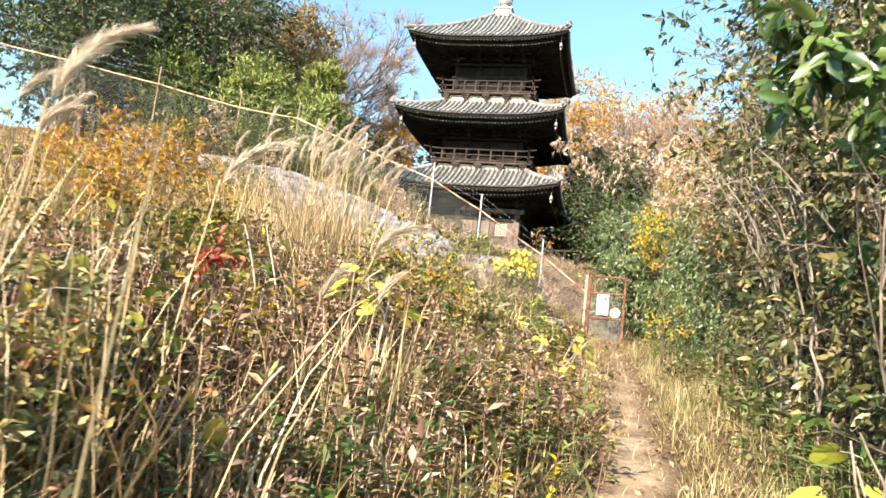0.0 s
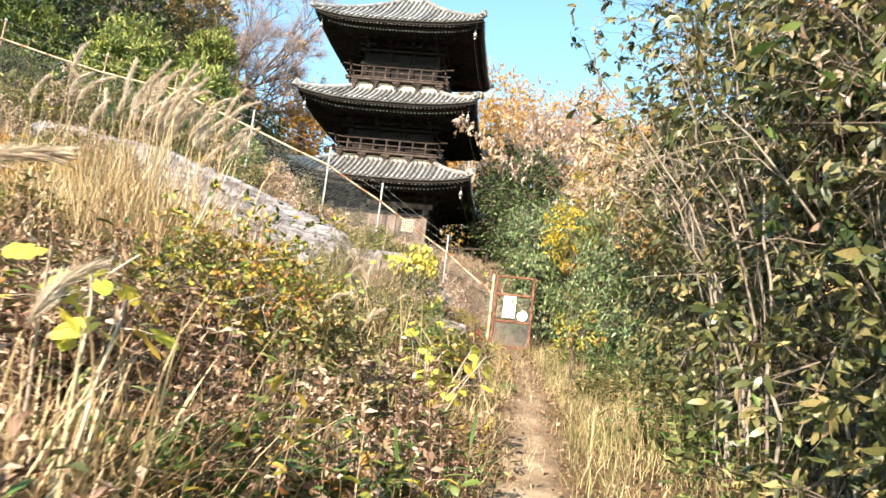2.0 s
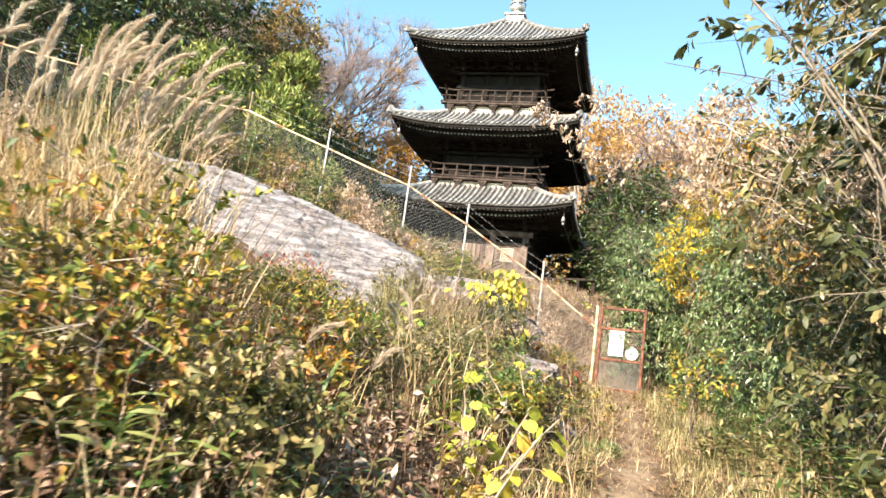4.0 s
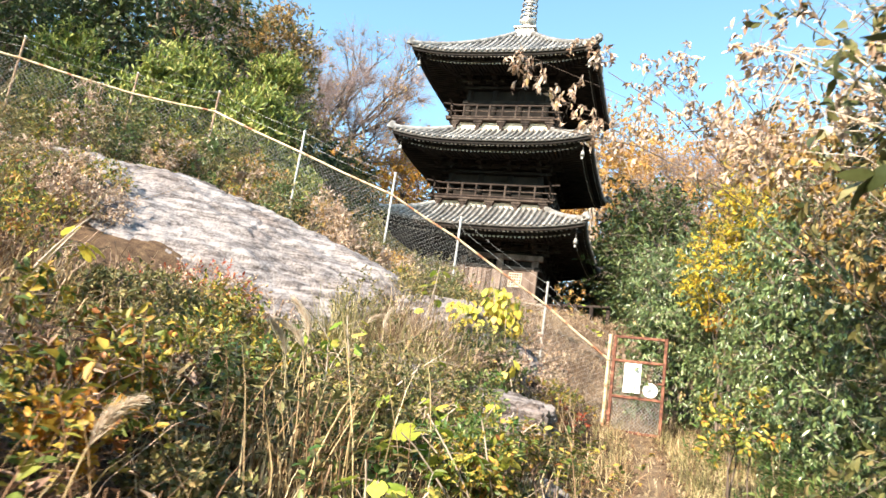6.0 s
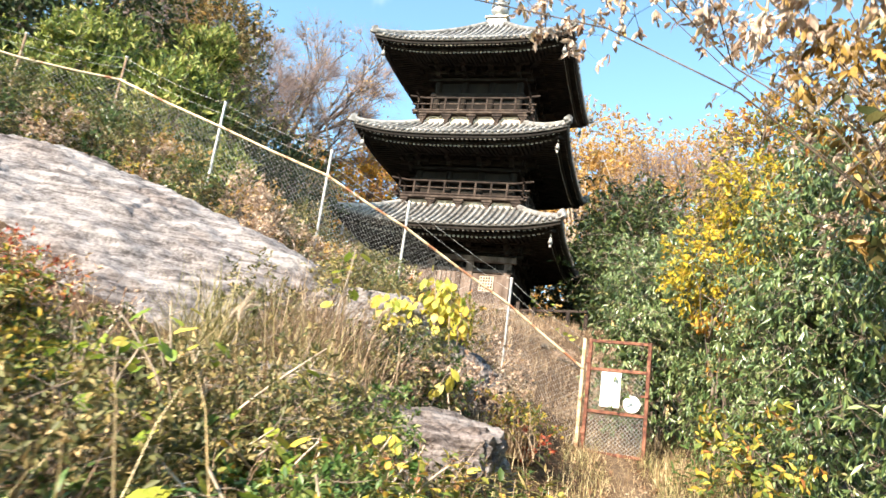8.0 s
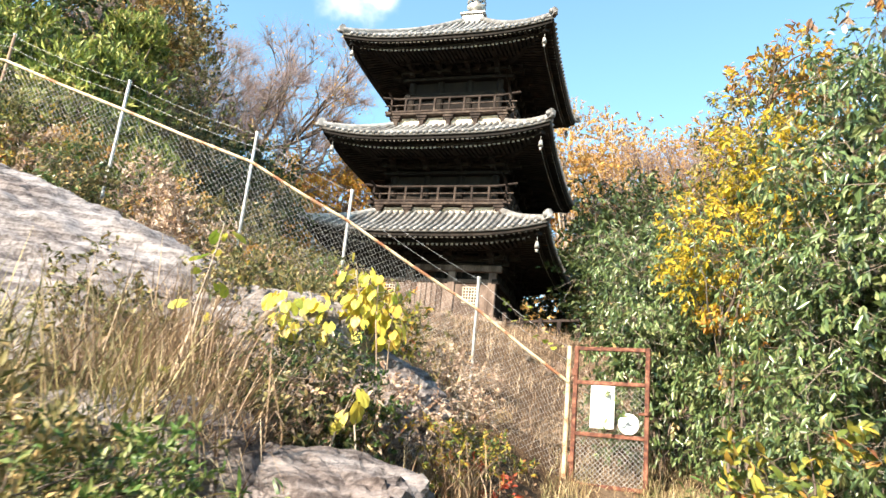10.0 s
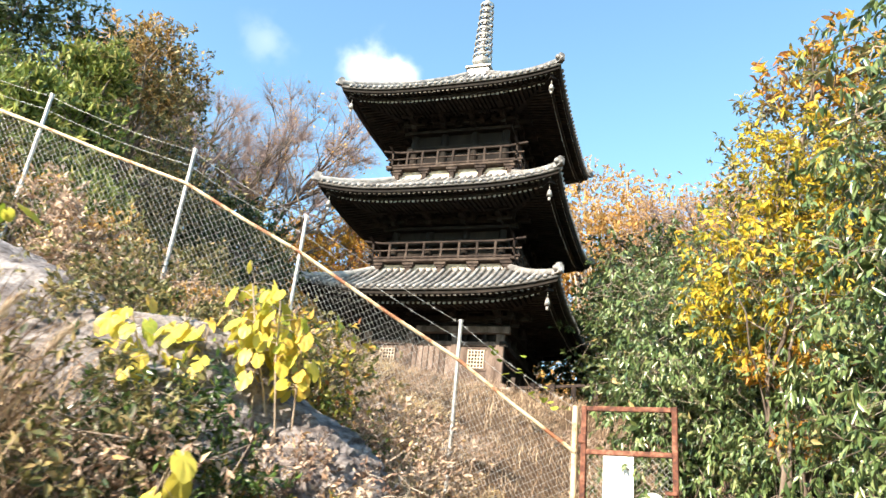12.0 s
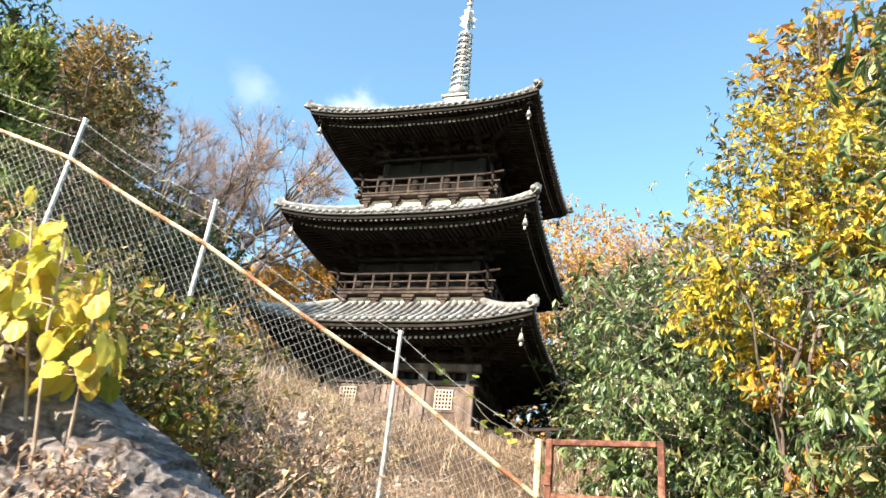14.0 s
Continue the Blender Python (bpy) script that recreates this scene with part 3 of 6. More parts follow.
        part("wind_bell", bell, BRONZE, roof, "small weathered bronze bell under the eave corner", True)
        beam = bmesh.new()
        way = Vector((c[0], c[1], 0)).normalized()
        a = Vector((way.x * body * 1.3, way.y * body * 1.3, eave - 0.2))
        b = Vector((c[0] * 1.02, c[1] * 1.02, c[2] + 0.06))
        m = Matrix.Translation(a) @ (b - a).to_track_quat("Y", "Z").to_matrix().to_4x4()
        add_box(beam, -0.11, 0.11, 0, (b - a).length, -0.13, 0.13, m)
        part("corner_rafter", beam, DARK_WOOD, roof)
    return roof


def solid_slopes(half, top, eave, rise, lift):
    """All four slopes with a thickness, meeting at the hips."""
    pieces = []
    nu, nv = 25, 10
    u, v = np.meshgrid(np.linspace(-1, 1, nu), np.linspace(0, 1, nv), indexing="ij")
    i, j = np.meshgrid(np.arange(nu - 1), np.arange(nv - 1), indexing="ij")
    f = np.stack([i * nv + j, (i + 1) * nv + j, (i + 1) * nv + j + 1, i * nv + j + 1], -1).reshape(-1, 4)
    for q in range(4):
        rot = np.array(Matrix.Rotation(radians(90 * q), 3, "Z"))
        p = roof_surface(half, top, eave, rise, lift, u.ravel(), v.ravel())
        lower = p - np.array([0, 0, 0.09])
        pieces += [(p @ rot.T, f), (lower @ rot.T, f[:, ::-1])]
        rim = np.array([(a * nv, nu * nv + a * nv, nu * nv + (a + 1) * nv, (a + 1) * nv) for a in range(nu - 1)])
        pieces.append((np.concatenate([p, lower]) @ rot.T, rim))
    v, f = join_arrays(pieces)
    keys, first, back_to = np.unique(np.round(v, 4), axis=0, return_index=True, return_inverse=True)
    return v[first], back_to.ravel()[f]


def build_body(half, z0, z1, first=False):
    """A square storey: posts, plank walls, tie beams and stepped brackets under the eave."""
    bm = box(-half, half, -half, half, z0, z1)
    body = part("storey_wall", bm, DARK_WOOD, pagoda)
    bay = 2 * half / 3
    post = bmesh.new()
    bmesh.ops.create_cone(post, cap_ends=True, segments=12, radius1=0.15, radius2=0.14, depth=z1 - z0)
    me = bpy.data.meshes.new("post")
    post.to_mesh(me)
    post.free()
    me.materials.append(DARK_WOOD)
    for i in range(4):
        for k in range(4):
            if i in (0, 3) or k in (0, 3):
                under("post", me, body, place=pose(-half + i * bay, -half + k * bay, (z0 + z1) / 2))
    height = z1 - z0
    for q in range(4):
        rot = Matrix.Rotation(radians(90 * q), 4, "Z")
        for zz, t in ((z0 + 0.12, 0.10), (z0 + height * 0.62, 0.09), (z1 - 0.10, 0.12)):
            part("tie_beam", box(-half - 0.25, half + 0.25, -half - 0.20, -half + 0.02, zz - t, zz + t, 0.015), DARK_WOOD, body, place=rot)
    return body


def build_brackets(half, z, reach):
    """Three steps of bracket arms and blocks that carry the eave out from the wall."""
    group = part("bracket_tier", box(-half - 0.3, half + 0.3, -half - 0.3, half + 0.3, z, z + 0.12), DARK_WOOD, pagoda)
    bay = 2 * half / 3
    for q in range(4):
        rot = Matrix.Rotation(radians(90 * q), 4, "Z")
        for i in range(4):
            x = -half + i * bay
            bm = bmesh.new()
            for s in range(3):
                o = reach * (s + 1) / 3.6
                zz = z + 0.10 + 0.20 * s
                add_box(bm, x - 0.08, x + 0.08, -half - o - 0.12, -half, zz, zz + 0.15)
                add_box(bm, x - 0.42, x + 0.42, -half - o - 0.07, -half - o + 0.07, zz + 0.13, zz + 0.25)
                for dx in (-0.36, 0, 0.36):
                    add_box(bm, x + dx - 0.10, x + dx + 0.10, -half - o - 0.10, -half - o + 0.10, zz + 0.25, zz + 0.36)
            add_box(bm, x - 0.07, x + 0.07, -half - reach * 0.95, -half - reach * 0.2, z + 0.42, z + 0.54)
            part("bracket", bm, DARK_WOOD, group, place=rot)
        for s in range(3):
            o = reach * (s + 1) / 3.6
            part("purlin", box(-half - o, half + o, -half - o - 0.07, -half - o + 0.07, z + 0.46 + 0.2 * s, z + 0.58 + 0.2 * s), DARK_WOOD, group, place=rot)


def build_balcony(half, z, height=0.60):
    """A narrow gallery with pale struts below and a three-bar rail with crossed ends."""
    deck = part("balcony", box(-half + 0.10, half - 0.10, -half + 0.10, half - 0.10, z - 0.08, z + 0.02, 0.01), RAIL_WOOD, pagoda)
    part("balcony_base", box(-half + 0.30, half - 0.30, -half + 0.30, half - 0.30, z - 0.60, z - 0.13), PLASTER, deck, "pale plastered band under the gallery")
    for q in range(4):
        rot = Matrix.Rotation(radians(90 * q), 4, "Z")
        for zz, t, ext in ((z + 0.06, 0.05, 0.10), (z + height * 0.55, 0.03, 0.14), (z + height, 0.045, 0.26)):
            n = 9
            xs = np.linspace(-half - ext, half + ext, n)
            lift = 0.10 * np.clip((np.abs(xs) - half + 0.2) / (ext + 0.2), 0, 1) ** 2 * (1 if ext > 0.2 else 0)
            v, f = tube_arrays(np.stack([xs, np.full(n, -half + 0.12), zz + lift], -1), np.full(n, t), 6)
            under("rail", tri_mesh("rail", v, f, RAIL_WOOD, True), deck, place=rot)
        for i in range(9):
            x = -half + 0.12 + i * (2 * half - 0.24) / 8
            top = z + height + (0.05 if i in (0, 8) else -0.02)
            part("baluster", box(x - 0.04, x + 0.04, -half + 0.08, -half + 0.16, z, top, 0.008), RAIL_WOOD, deck, place=rot)
        part("deck_edge", box(-half - 0.06, half + 0.06, -half + 0.04, -half + 0.20, z - 0.10, z - 0.02, 0.01), RAIL_WOOD, deck, place=rot)
        for i in range(5):
            x = -half + 0.35 + i * (2 * half - 0.7) / 4
            bm = bmesh.new()
            add_box(bm, x - 0.08, x + 0.08, -half + 0.14, -half + 0.36, z - 0.60, z - 0.28)
            add_box(bm, x - 0.15, x + 0.15, -half + 0.12, -half + 0.36, z - 0.28, z - 0.20)
            add_box(bm, x - 0.20, x + 0.20, -half + 0.08, -half + 0.36, z - 0.20, z - 0.10)
            part("deck_bracket", bm, RAIL_WOOD, deck, place=rot)
    return deck


def build_spire(z):
    """Square base, bowl, nine rings, flame and jewels."""
    spire = part("spire", box(-0.46, 0.46, -0.46, 0.46, z, z + 0.42, 0.03), BRONZE, pagoda, "pale bronze nine-ringed spire")
    part("base_moulding", box(-0.54, 0.54, -0.54, 0.54, z + 0.42, z + 0.52, 0.02), BRONZE, spire)
    bm = bmesh.new()
    bmesh.ops.create_uvsphere(bm, u_segments=20, v_segments=10, radius=0.34, matrix=Matrix.Translation((0, 0, z + 0.55)))
    bmesh.ops.create_cone(bm, cap_ends=True, segments=20, radius1=0.20, radius2=0.42, depth=0.22, matrix=Matrix.Translation((0, 0, z + 0.92)))
    part("bowl_and_petals", bm, BRONZE, spire, smooth=True)
    shaft = bmesh.new()
    bmesh.ops.create_cone(shaft, cap_ends=True, segments=12, radius1=0.09, radius2=0.06, depth=5.2, matrix=Matrix.Translation((0, 0, z + 3.4)))
    part("shaft", shaft, BRONZE, spire, smooth=True)
    for i in range(9):
        r = 0.40 - 0.015 * i
        zz = z + 1.25 + 0.34 * i
        ring = bmesh.new()
        n = 24
        prof = ((r, -0.05), (r + 0.02, 0.02), (r - 0.03, 0.07), (r - 0.06, 0.0))
        loops = [[ring.verts.new((pr * math.cos(a * math.tau / n), pr * math.sin(a * math.tau / n), zz + pz)) for a in range(n)] for pr, pz in prof]
        for s in range(4):
            for a in range(n):
                ring.faces.new((loops[s][a], loops[s][(a + 1) % n], loops[(s + 1) % 4][(a + 1) % n], loops[(s + 1) % 4][a]))
        for a in range(4):
            add_box(ring, 0.05, r - 0.04, -0.025, 0.025, zz - 0.02, zz + 0.03, Matrix.Rotation(a * math.pi / 2 + 0.4, 4, "Z"))
        bmesh.ops.create_cone(ring, cap_ends=True, segments=12, radius1=0.15, radius2=0.13, depth=0.14, matrix=Matrix.Translation((0, 0, zz)))
        bmesh.ops.recalc_face_normals(ring, faces=ring.faces[:])
        part("ring", ring, BRONZE, spire)
    for a in range(4):
        bm = bmesh.new()
        vs = [bm.verts.new(p) for p in ((0.06, 0, z + 4.35), (0.34, 0, z + 4.5), (0.25, 0, z + 4.75), (0.38, 0, z + 4.95), (0.18, 0, z + 5.1), (0.22, 0, z + 5.4), (0.06, 0, z + 5.5))]
        f = bm.faces.new(vs)
        ext = bmesh.ops.extrude_face_region(bm, geom=[f])
        bmesh.ops.translate(bm, vec=(0, 0.03, 0), verts=[g for g in ext["geom"] if isinstance(g, bmesh.types.BMVert)])
        part("flame_plate", bm, BRONZE, spire, place=Matrix.Rotation(a * math.pi / 2 + 0.3, 4, "Z"))
    for zz, r in ((5.75, 0.13), (6.1, 0.15)):
        bm = bmesh.new()
        bmesh.ops.create_uvsphere(bm, u_segments=14, v_segments=8, radius=r, matrix=Matrix.Translation((0, 0, z + zz)))
        part("jewel", bm, BRONZE, spire, smooth=True)


def build_front(half):
    """Bleached doors, lattice windows and sills across the sunlit foot of the front."""
    y = -half - 0.16
    door_wall = part("front_panel", box(-half - 0.05, half + 0.05, y, y + 0.08, 0.35, 1.62, 0.01), GREY_WOOD, pagoda, "bleached grey plank panelling")
    part("sill", box(-half - 0.25, half + 0.25, y - 0.10, y + 0.10, 0.18, 0.36, 0.02), GREY_WOOD, door_wall)
    part("lintel", box(-0.55, half + 0.30, y - 0.14, y + 0.06, 1.92, 2.14, 0.02), GREY_WOOD, door_wall)
    part("top_rail", box(-half - 0.1, half + 0.1, y - 0.06, y + 0.06, 1.52, 1.66, 0.015), GREY_WOOD, door_wall)
    for x in (-half, -half / 3, half / 3 + 0.05, half):
        part("jamb", box(x - 0.13, x + 0.13, y - 0.08, y + 0.08, 0.3, 1.95, 0.02), GREY_WOOD, door_wall)
    for x0 in (-half * 2 / 3, half * 2 / 3):
        # flat dark board on the panel stands in for the unlit opening
        part("window_recess", box(x0 - 0.25, x0 + 0.25, y - 0.012, y + 0.01, 0.84, 1.38), DARK_WOOD, door_wall, "dark board in place of the shaded opening behind the lattice")
        for i in range(6):
            xx = x0 - 0.25 + i * 0.10
            part("lattice_bar", box(xx - 0.013, xx + 0.013, y - 0.05, y - 0.012, 0.82, 1.40), PLASTER, door_wall)
        for i in range(6):
            zz = 0.84 + i * 0.108
            part("lattice_bar", box(x0 - 0.27, x0 + 0.27, y - 0.046, y - 0.016, zz - 0.013, zz + 0.013), PLASTER, door_wall)
        part("window_frame", box(x0 - 0.34, x0 + 0.34, y - 0.03, y - 0.004, 0.74, 0.81, 0.006), GREY_WOOD, door_wall)
        part("window_frame", box(x0 - 0.34, x0 + 0.34, y - 0.03, y - 0.004, 1.41, 1.48, 0.006), GREY_WOOD, door_wall)
    for i in range(7):
        xx = -half / 3 + 0.2 + i * (half / 1.5 - 0.35) / 6
        part("door_board", box(xx - 0.085, xx + 0.085, y - 0.04, y, 0.38, 1.5, 0.01), GREY_WOOD, door_wall)
    for i in range(14):
        xx = -half + 0.2 + i * (2 * half - 0.4) / 13
        part("slat", box(xx - 0.05, xx + 0.05, y - 0.03, y + 0.03, 1.66, 1.9), DARK_WOOD, door_wall)


R1, R2, R3 = 8.95 - BASE, 12.53 - BASE, 16.58 - BASE
part("platform", box(-3.2, 3.2, -3.2, 3.2, -0.9, 0.12, 0.04), STONE, pagoda, "low dressed stone platform")
build_body(2.25, 0.12, R1 - 0.35)
build_brackets(2.2, R1 - 0.75, 1.5)
build_roof("lowest grey tiled roof with upturned corners", 4.25, 2.0, R1, 1.55, 0.36, 36, 2.3)
build_balcony(2.62, 11.17 - BASE - 0.60)
build_body(1.95, R1 + 0.9, R2 - 0.3)
build_brackets(1.9, R2 - 0.75, 1.5)
build_roof("middle grey tiled roof with upturned corners", 4.12, 1.8, R2, 1.55, 0.36, 35, 2.0)
build_balcony(2.45, 14.86 - BASE - 0.60)
build_body(1.75, R2 + 0.9, R3 - 0.3)
build_brackets(1.7, R3 - 0.75, 1.5)
build_roof("top grey tiled pyramid roof with upturned corners", 3.97, 0.42, R3, 2.88, 0.32, 34, 1.8)
build_spire(R3 + 2.80)
build_front(2.25)

# stone and timber fence rail in front of the pagoda's right corner
yard_fence = empty("low_post_fence", pose(3.6, 32.6, 0), "low weathered timber post and rail fence beside pagoda", "fence")
for i in range(5):
    x, y = 3.4 + 0.55 * i, 33.2 - 0.35 * i
    z = float(ground_z(x, y))
    part("post", box(x - 0.06, x + 0.06, y - 0.06, y + 0.06, z - 0.1, z + 0.5, 0.01), RAIL_WOOD, yard_fence).matrix_parent_inverse = yard_fence.matrix_world.inverted()
part("rail", box(-0.2, 2.4, -0.04, 0.04, -0.04, 0.04, 0.008), RAIL_WOOD, yard_fence, place=pose(0, 0.55, float(ground_z(4.5, 32.6)) + 0.42, 0, 0, -32))


# ---- chain-link fence and gate ----
POSTS = [(2.90, 21.05, 4.54), (0.98, 20.45, 5.53), (-0.45, 20.12, 6.19), (-2.45, 19.97, 6.81), (-4.47, 20.00, 7.50), (-5.95, 19.35, 7.42), (-7.9, 18.5, 7.55), (-9.8, 17.6, 7.6), (-11.7, 16.8, 7.65)]
GATE_L, GATE_R = Vector((4.40, 21.26, 0)), Vector((5.33, 20.90, 0))
fence = empty("chain_link_fence", pose(2.9, 21.05, 2.6), "galvanised chain-link fence with cream top rail and barbed wire", "fence")
fence_in = fence.matrix_world.inverted()
world_posts = [(4.30, 21.32, 3.70)] + POSTS


def world_pipe(name, pts, r, mat, parent, label="", sides=8):
    inv = parent.matrix_world.inverted()
    return pipe(name, [tuple(inv @ Vector(p)) for p in pts], r, mat, parent, label, sides)


def link_mesh(a0, a1, b0, b1, pitch=0.062, wire=0.0019):
    """Woven diamond mesh over the four-sided panel with feet a0, b0 and heads a1, b1."""
    a0, a1, b0, b1 = (np.array(p, float) for p in (a0, a1, b0, b1))
    width = np.linalg.norm(b0 - a0)
    height = (np.linalg.norm(a1 - a0) + np.linalg.norm(b1 - b0)) / 2
    nw = max(2, int(round(width / (pitch * 1.414))))
    nh = height / (pitch * 1.414)
    pieces = []

    def at(u, w):
        return (a0 + (b0 - a0) * u) * (1 - w) + (a1 + (b1 - a1) * u) * w

    for sign in (1, -1):
        lo, hi = (-nh, nw) if sign > 0 else (0, nw + nh)
        for k in range(int(math.floor(lo)), int(math.ceil(hi)) + 1):
            # u*nw = k + sign * w*nh
            w0, w1 = 0.0, 1.0
            for lim in (0, nw):
                wl_ = (lim - k) / (sign * nh)
                if sign > 0:
                    if lim == 0:
                        w0 = max(w0, wl_)
                    else:
                        w1 = min(w1, wl_)
                else:
                    if lim == 0:
                        w1 = min(w1, wl_)
                    else:
                        w0 = max(w0, wl_)
            if w1 - w0 < 0.01:
                continue
            ws = np.linspace(w0, w1, 3)
            pts = np.stack([at((k + sign * w * nh) / nw, w) for w in ws])
            pts[1] += np.array([0.0, 0.012 * sign, 0.0])
            pieces.append(tube_arrays(pts, np.full(3, wire), 3))
    return join_arrays(pieces)


for i, (x, y, top) in enumerate(world_posts):
    base = float(ground_z(x, y)) - 0.3
    if i:
        world_pipe("post", [(x, y, min(base, top - 1.9)), (x + 0.01, y, (base + top) / 2), (x, y, top)], 0.023, RUSTED_GALV if i > 4 else GALV, fence)
        world_pipe("post_cap", [(x, y, top), (x, y, top + 0.02)], 0.03, GALV, fence)
    else:
        world_pipe("end_post", [(x, y, base), (x, y, top)], 0.034, TAN_PIPE, fence, "cream painted end post beside the gate")
RAIL_DROP = 0.46
for (x0, y0, t0), (x1, y1, t1) in zip(world_posts, world_posts[1:]):
    r0 = t0 - (RAIL_DROP if (x0, y0) != world_posts[0][:2] else 0.52)
    r1 = t1 - RAIL_DROP
    world_pipe("top_rail", [(x0, y0 - 0.03, r0), ((x0 + x1) / 2, (y0 + y1) / 2 - 0.03, (r0 + r1) / 2 - 0.015), (x1, y1 - 0.03, r1)], 0.022, TAN_PIPE, fence, "cream painted rusting pipe")
    f0, f1 = r0 - 1.42, r1 - 1.42
    v, f = link_mesh((x0, y0 - 0.035, f0), (x0, y0 - 0.035, r0), (x1, y1 - 0.035, f1), (x1, y1 - 0.035, r1))
    v = v - np.array(fence.matrix_world.translation)
    under("wire_mesh", tri_mesh("wire_mesh", v, f, GALV), fence, "diamond wire netting")
    for drop in (0.03, 0.22):
        n = 15
        k = np.linspace(0, 1, n)
        sag = 0.05 * 4 * k * (1 - k)
        pts = np.stack([x0 + (x1 - x0) * k, y0 + (y1 - y0) * k - 0.03, t0 + (t1 - t0) * k - drop - sag], -1)
        pieces = [tube_arrays(pts - np.array(fence.matrix_world.translation), np.full(n, 0.0026), 3)]
        for a in np.arange(0.04, 1, 0.13):
            c = np.array([np.interp(a, k, pts[:, d]) for d in range(3)]) - np.array(fence.matrix_world.translation)
            for dv in ((0.015, 0.01, 0.02), (-0.015, 0.01, 0.02)):
                pieces.append(tube_arrays(np.stack([c - np.array(dv), c + np.array(dv)]), (0.002, 0.002), 3))
        under("barbed_wire", tri_mesh("barbed_wire", *join_arrays(pieces), GALV), fence)

gate_yaw = math.degrees(math.atan2(GATE_R.y - GATE_L.y, GATE_R.x - GATE_L.x))
GATE_W = (GATE_R - GATE_L).length
gate = empty("gate", pose(GATE_L.x, GATE_L.y, 1.78, 0, 0, gate_yaw), "rusted steel frame gate with wire mesh and notices", "gate")
GH = 1.92
for x in (0.0, GATE_W):
    part("gate_post", box(x - 0.03, x + 0.03, -0.03, 0.03, -0.1, GH, 0.006), RUST, gate)
for z in (0.03, 0.70, 1.41, GH - 0.03):
    part("cross_bar", box(0.03, GATE_W - 0.03, -0.025, 0.025, z - 0.027, z + 0.027, 0.005), RUST, gate)
part("latch", box(GATE_W - 0.10, GATE_W + 0.02, -0.06, -0.03, 1.0, 1.04, 0.005), RUST, gate)
for z in (0.35, 1.55):
    part("hinge", box(-0.05, 0.03, -0.045, -0.028, z - 0.05, z + 0.05, 0.004), RUST, gate)
for z0, z1, nm in ((0.05, 0.68, "wire_mesh"), (0.72, 1.39, "wire_mesh")):
    v, f = link_mesh((0.03, 0.02, z0), (0.03, 0.02, z1), (GATE_W - 0.03, 0.02, z0), (GATE_W - 0.03, 0.02, z1), 0.05, 0.004 if z0 < 0.5 else 0.0018)
    under(nm, tri_mesh(nm, v, f, GALV), gate)
notice = empty("notice_board", gate.matrix_world @ pose(0.40, -0.042, 1.08), "white rectangular notice with faded writing tied to gate", "sign")
part("board", box(-0.165, 0.165, -0.005, 0.005, -0.29, 0.29, 0.002), WHITE_SHEET, notice)
for i in range(4):
    x = 0.11 - i * 0.07
    part("writing", box(x - 0.010, x + 0.010, -0.008, -0.0045, -0.22 + 0.03 * i, 0.22), GREY_INK, notice, "faded grey vertical writing")
disc_sign = empty("round_sign", gate.matrix_world @ pose(0.765, -0.05, 0.875), "round white sign leaning on gate crossbar", "sign")
bm = bmesh.new()
bmesh.ops.create_cone(bm, cap_ends=True, segments=32, radius1=0.14, radius2=0.14, depth=0.01, matrix=Matrix.Rotation(radians(90), 4, "X"))
part("disc", bm, WHITE_SHEET, disc_sign)
part("writing", box(-0.07, 0.07, -0.009, -0.005, -0.015, 0.015), GREY_INK, disc_sign, "faded grey mark")


# ---- rocks ----
def rock(x, y, z, sx, sy, sz, turn, tilt, seed, label, level=5, rough=0.24, dip=0):
    bm = bmesh.new()
    bmesh.ops.create_icosphere(bm, subdivisions=level, radius=1.0)
    off = Vector((seed * 3.1, seed * 1.7, seed * 0.9))
    for v in bm.verts:
        p = v.co.copy()
        q = Vector((math.copysign(abs(p.x) ** 0.75, p.x), math.copysign(abs(p.y) ** 0.75, p.y), math.copysign(abs(p.z) ** 0.7, p.z)))
        a = noise.fractal(p * 1.1 + off, 1.0, 2.0, 5)
        ledge = noise.noise(Vector((p.x * 1.2, p.y * 1.2, p.z * 7.0)) + off)
        crack = abs(noise.noise(p * 3.0 + off * 2))
        grit = noise.fractal(p * 6.0 + off, 0.8, 2.1, 5)
        v.co = Vector((q.x * sx, q.y * sy, q.z * sz)) * (1 + rough * a + 0.05 * ledge + 0.045 * grit - 0.05 * max(0, 0.08 - crack) / 0.08)
    ob = part("rock", bm, ROCK, None, smooth=False)
    ob.matrix_world = pose(x, y, z, tilt, dip, turn)
    return tagged(ob, label, "rock", group="outcrops on the slope")


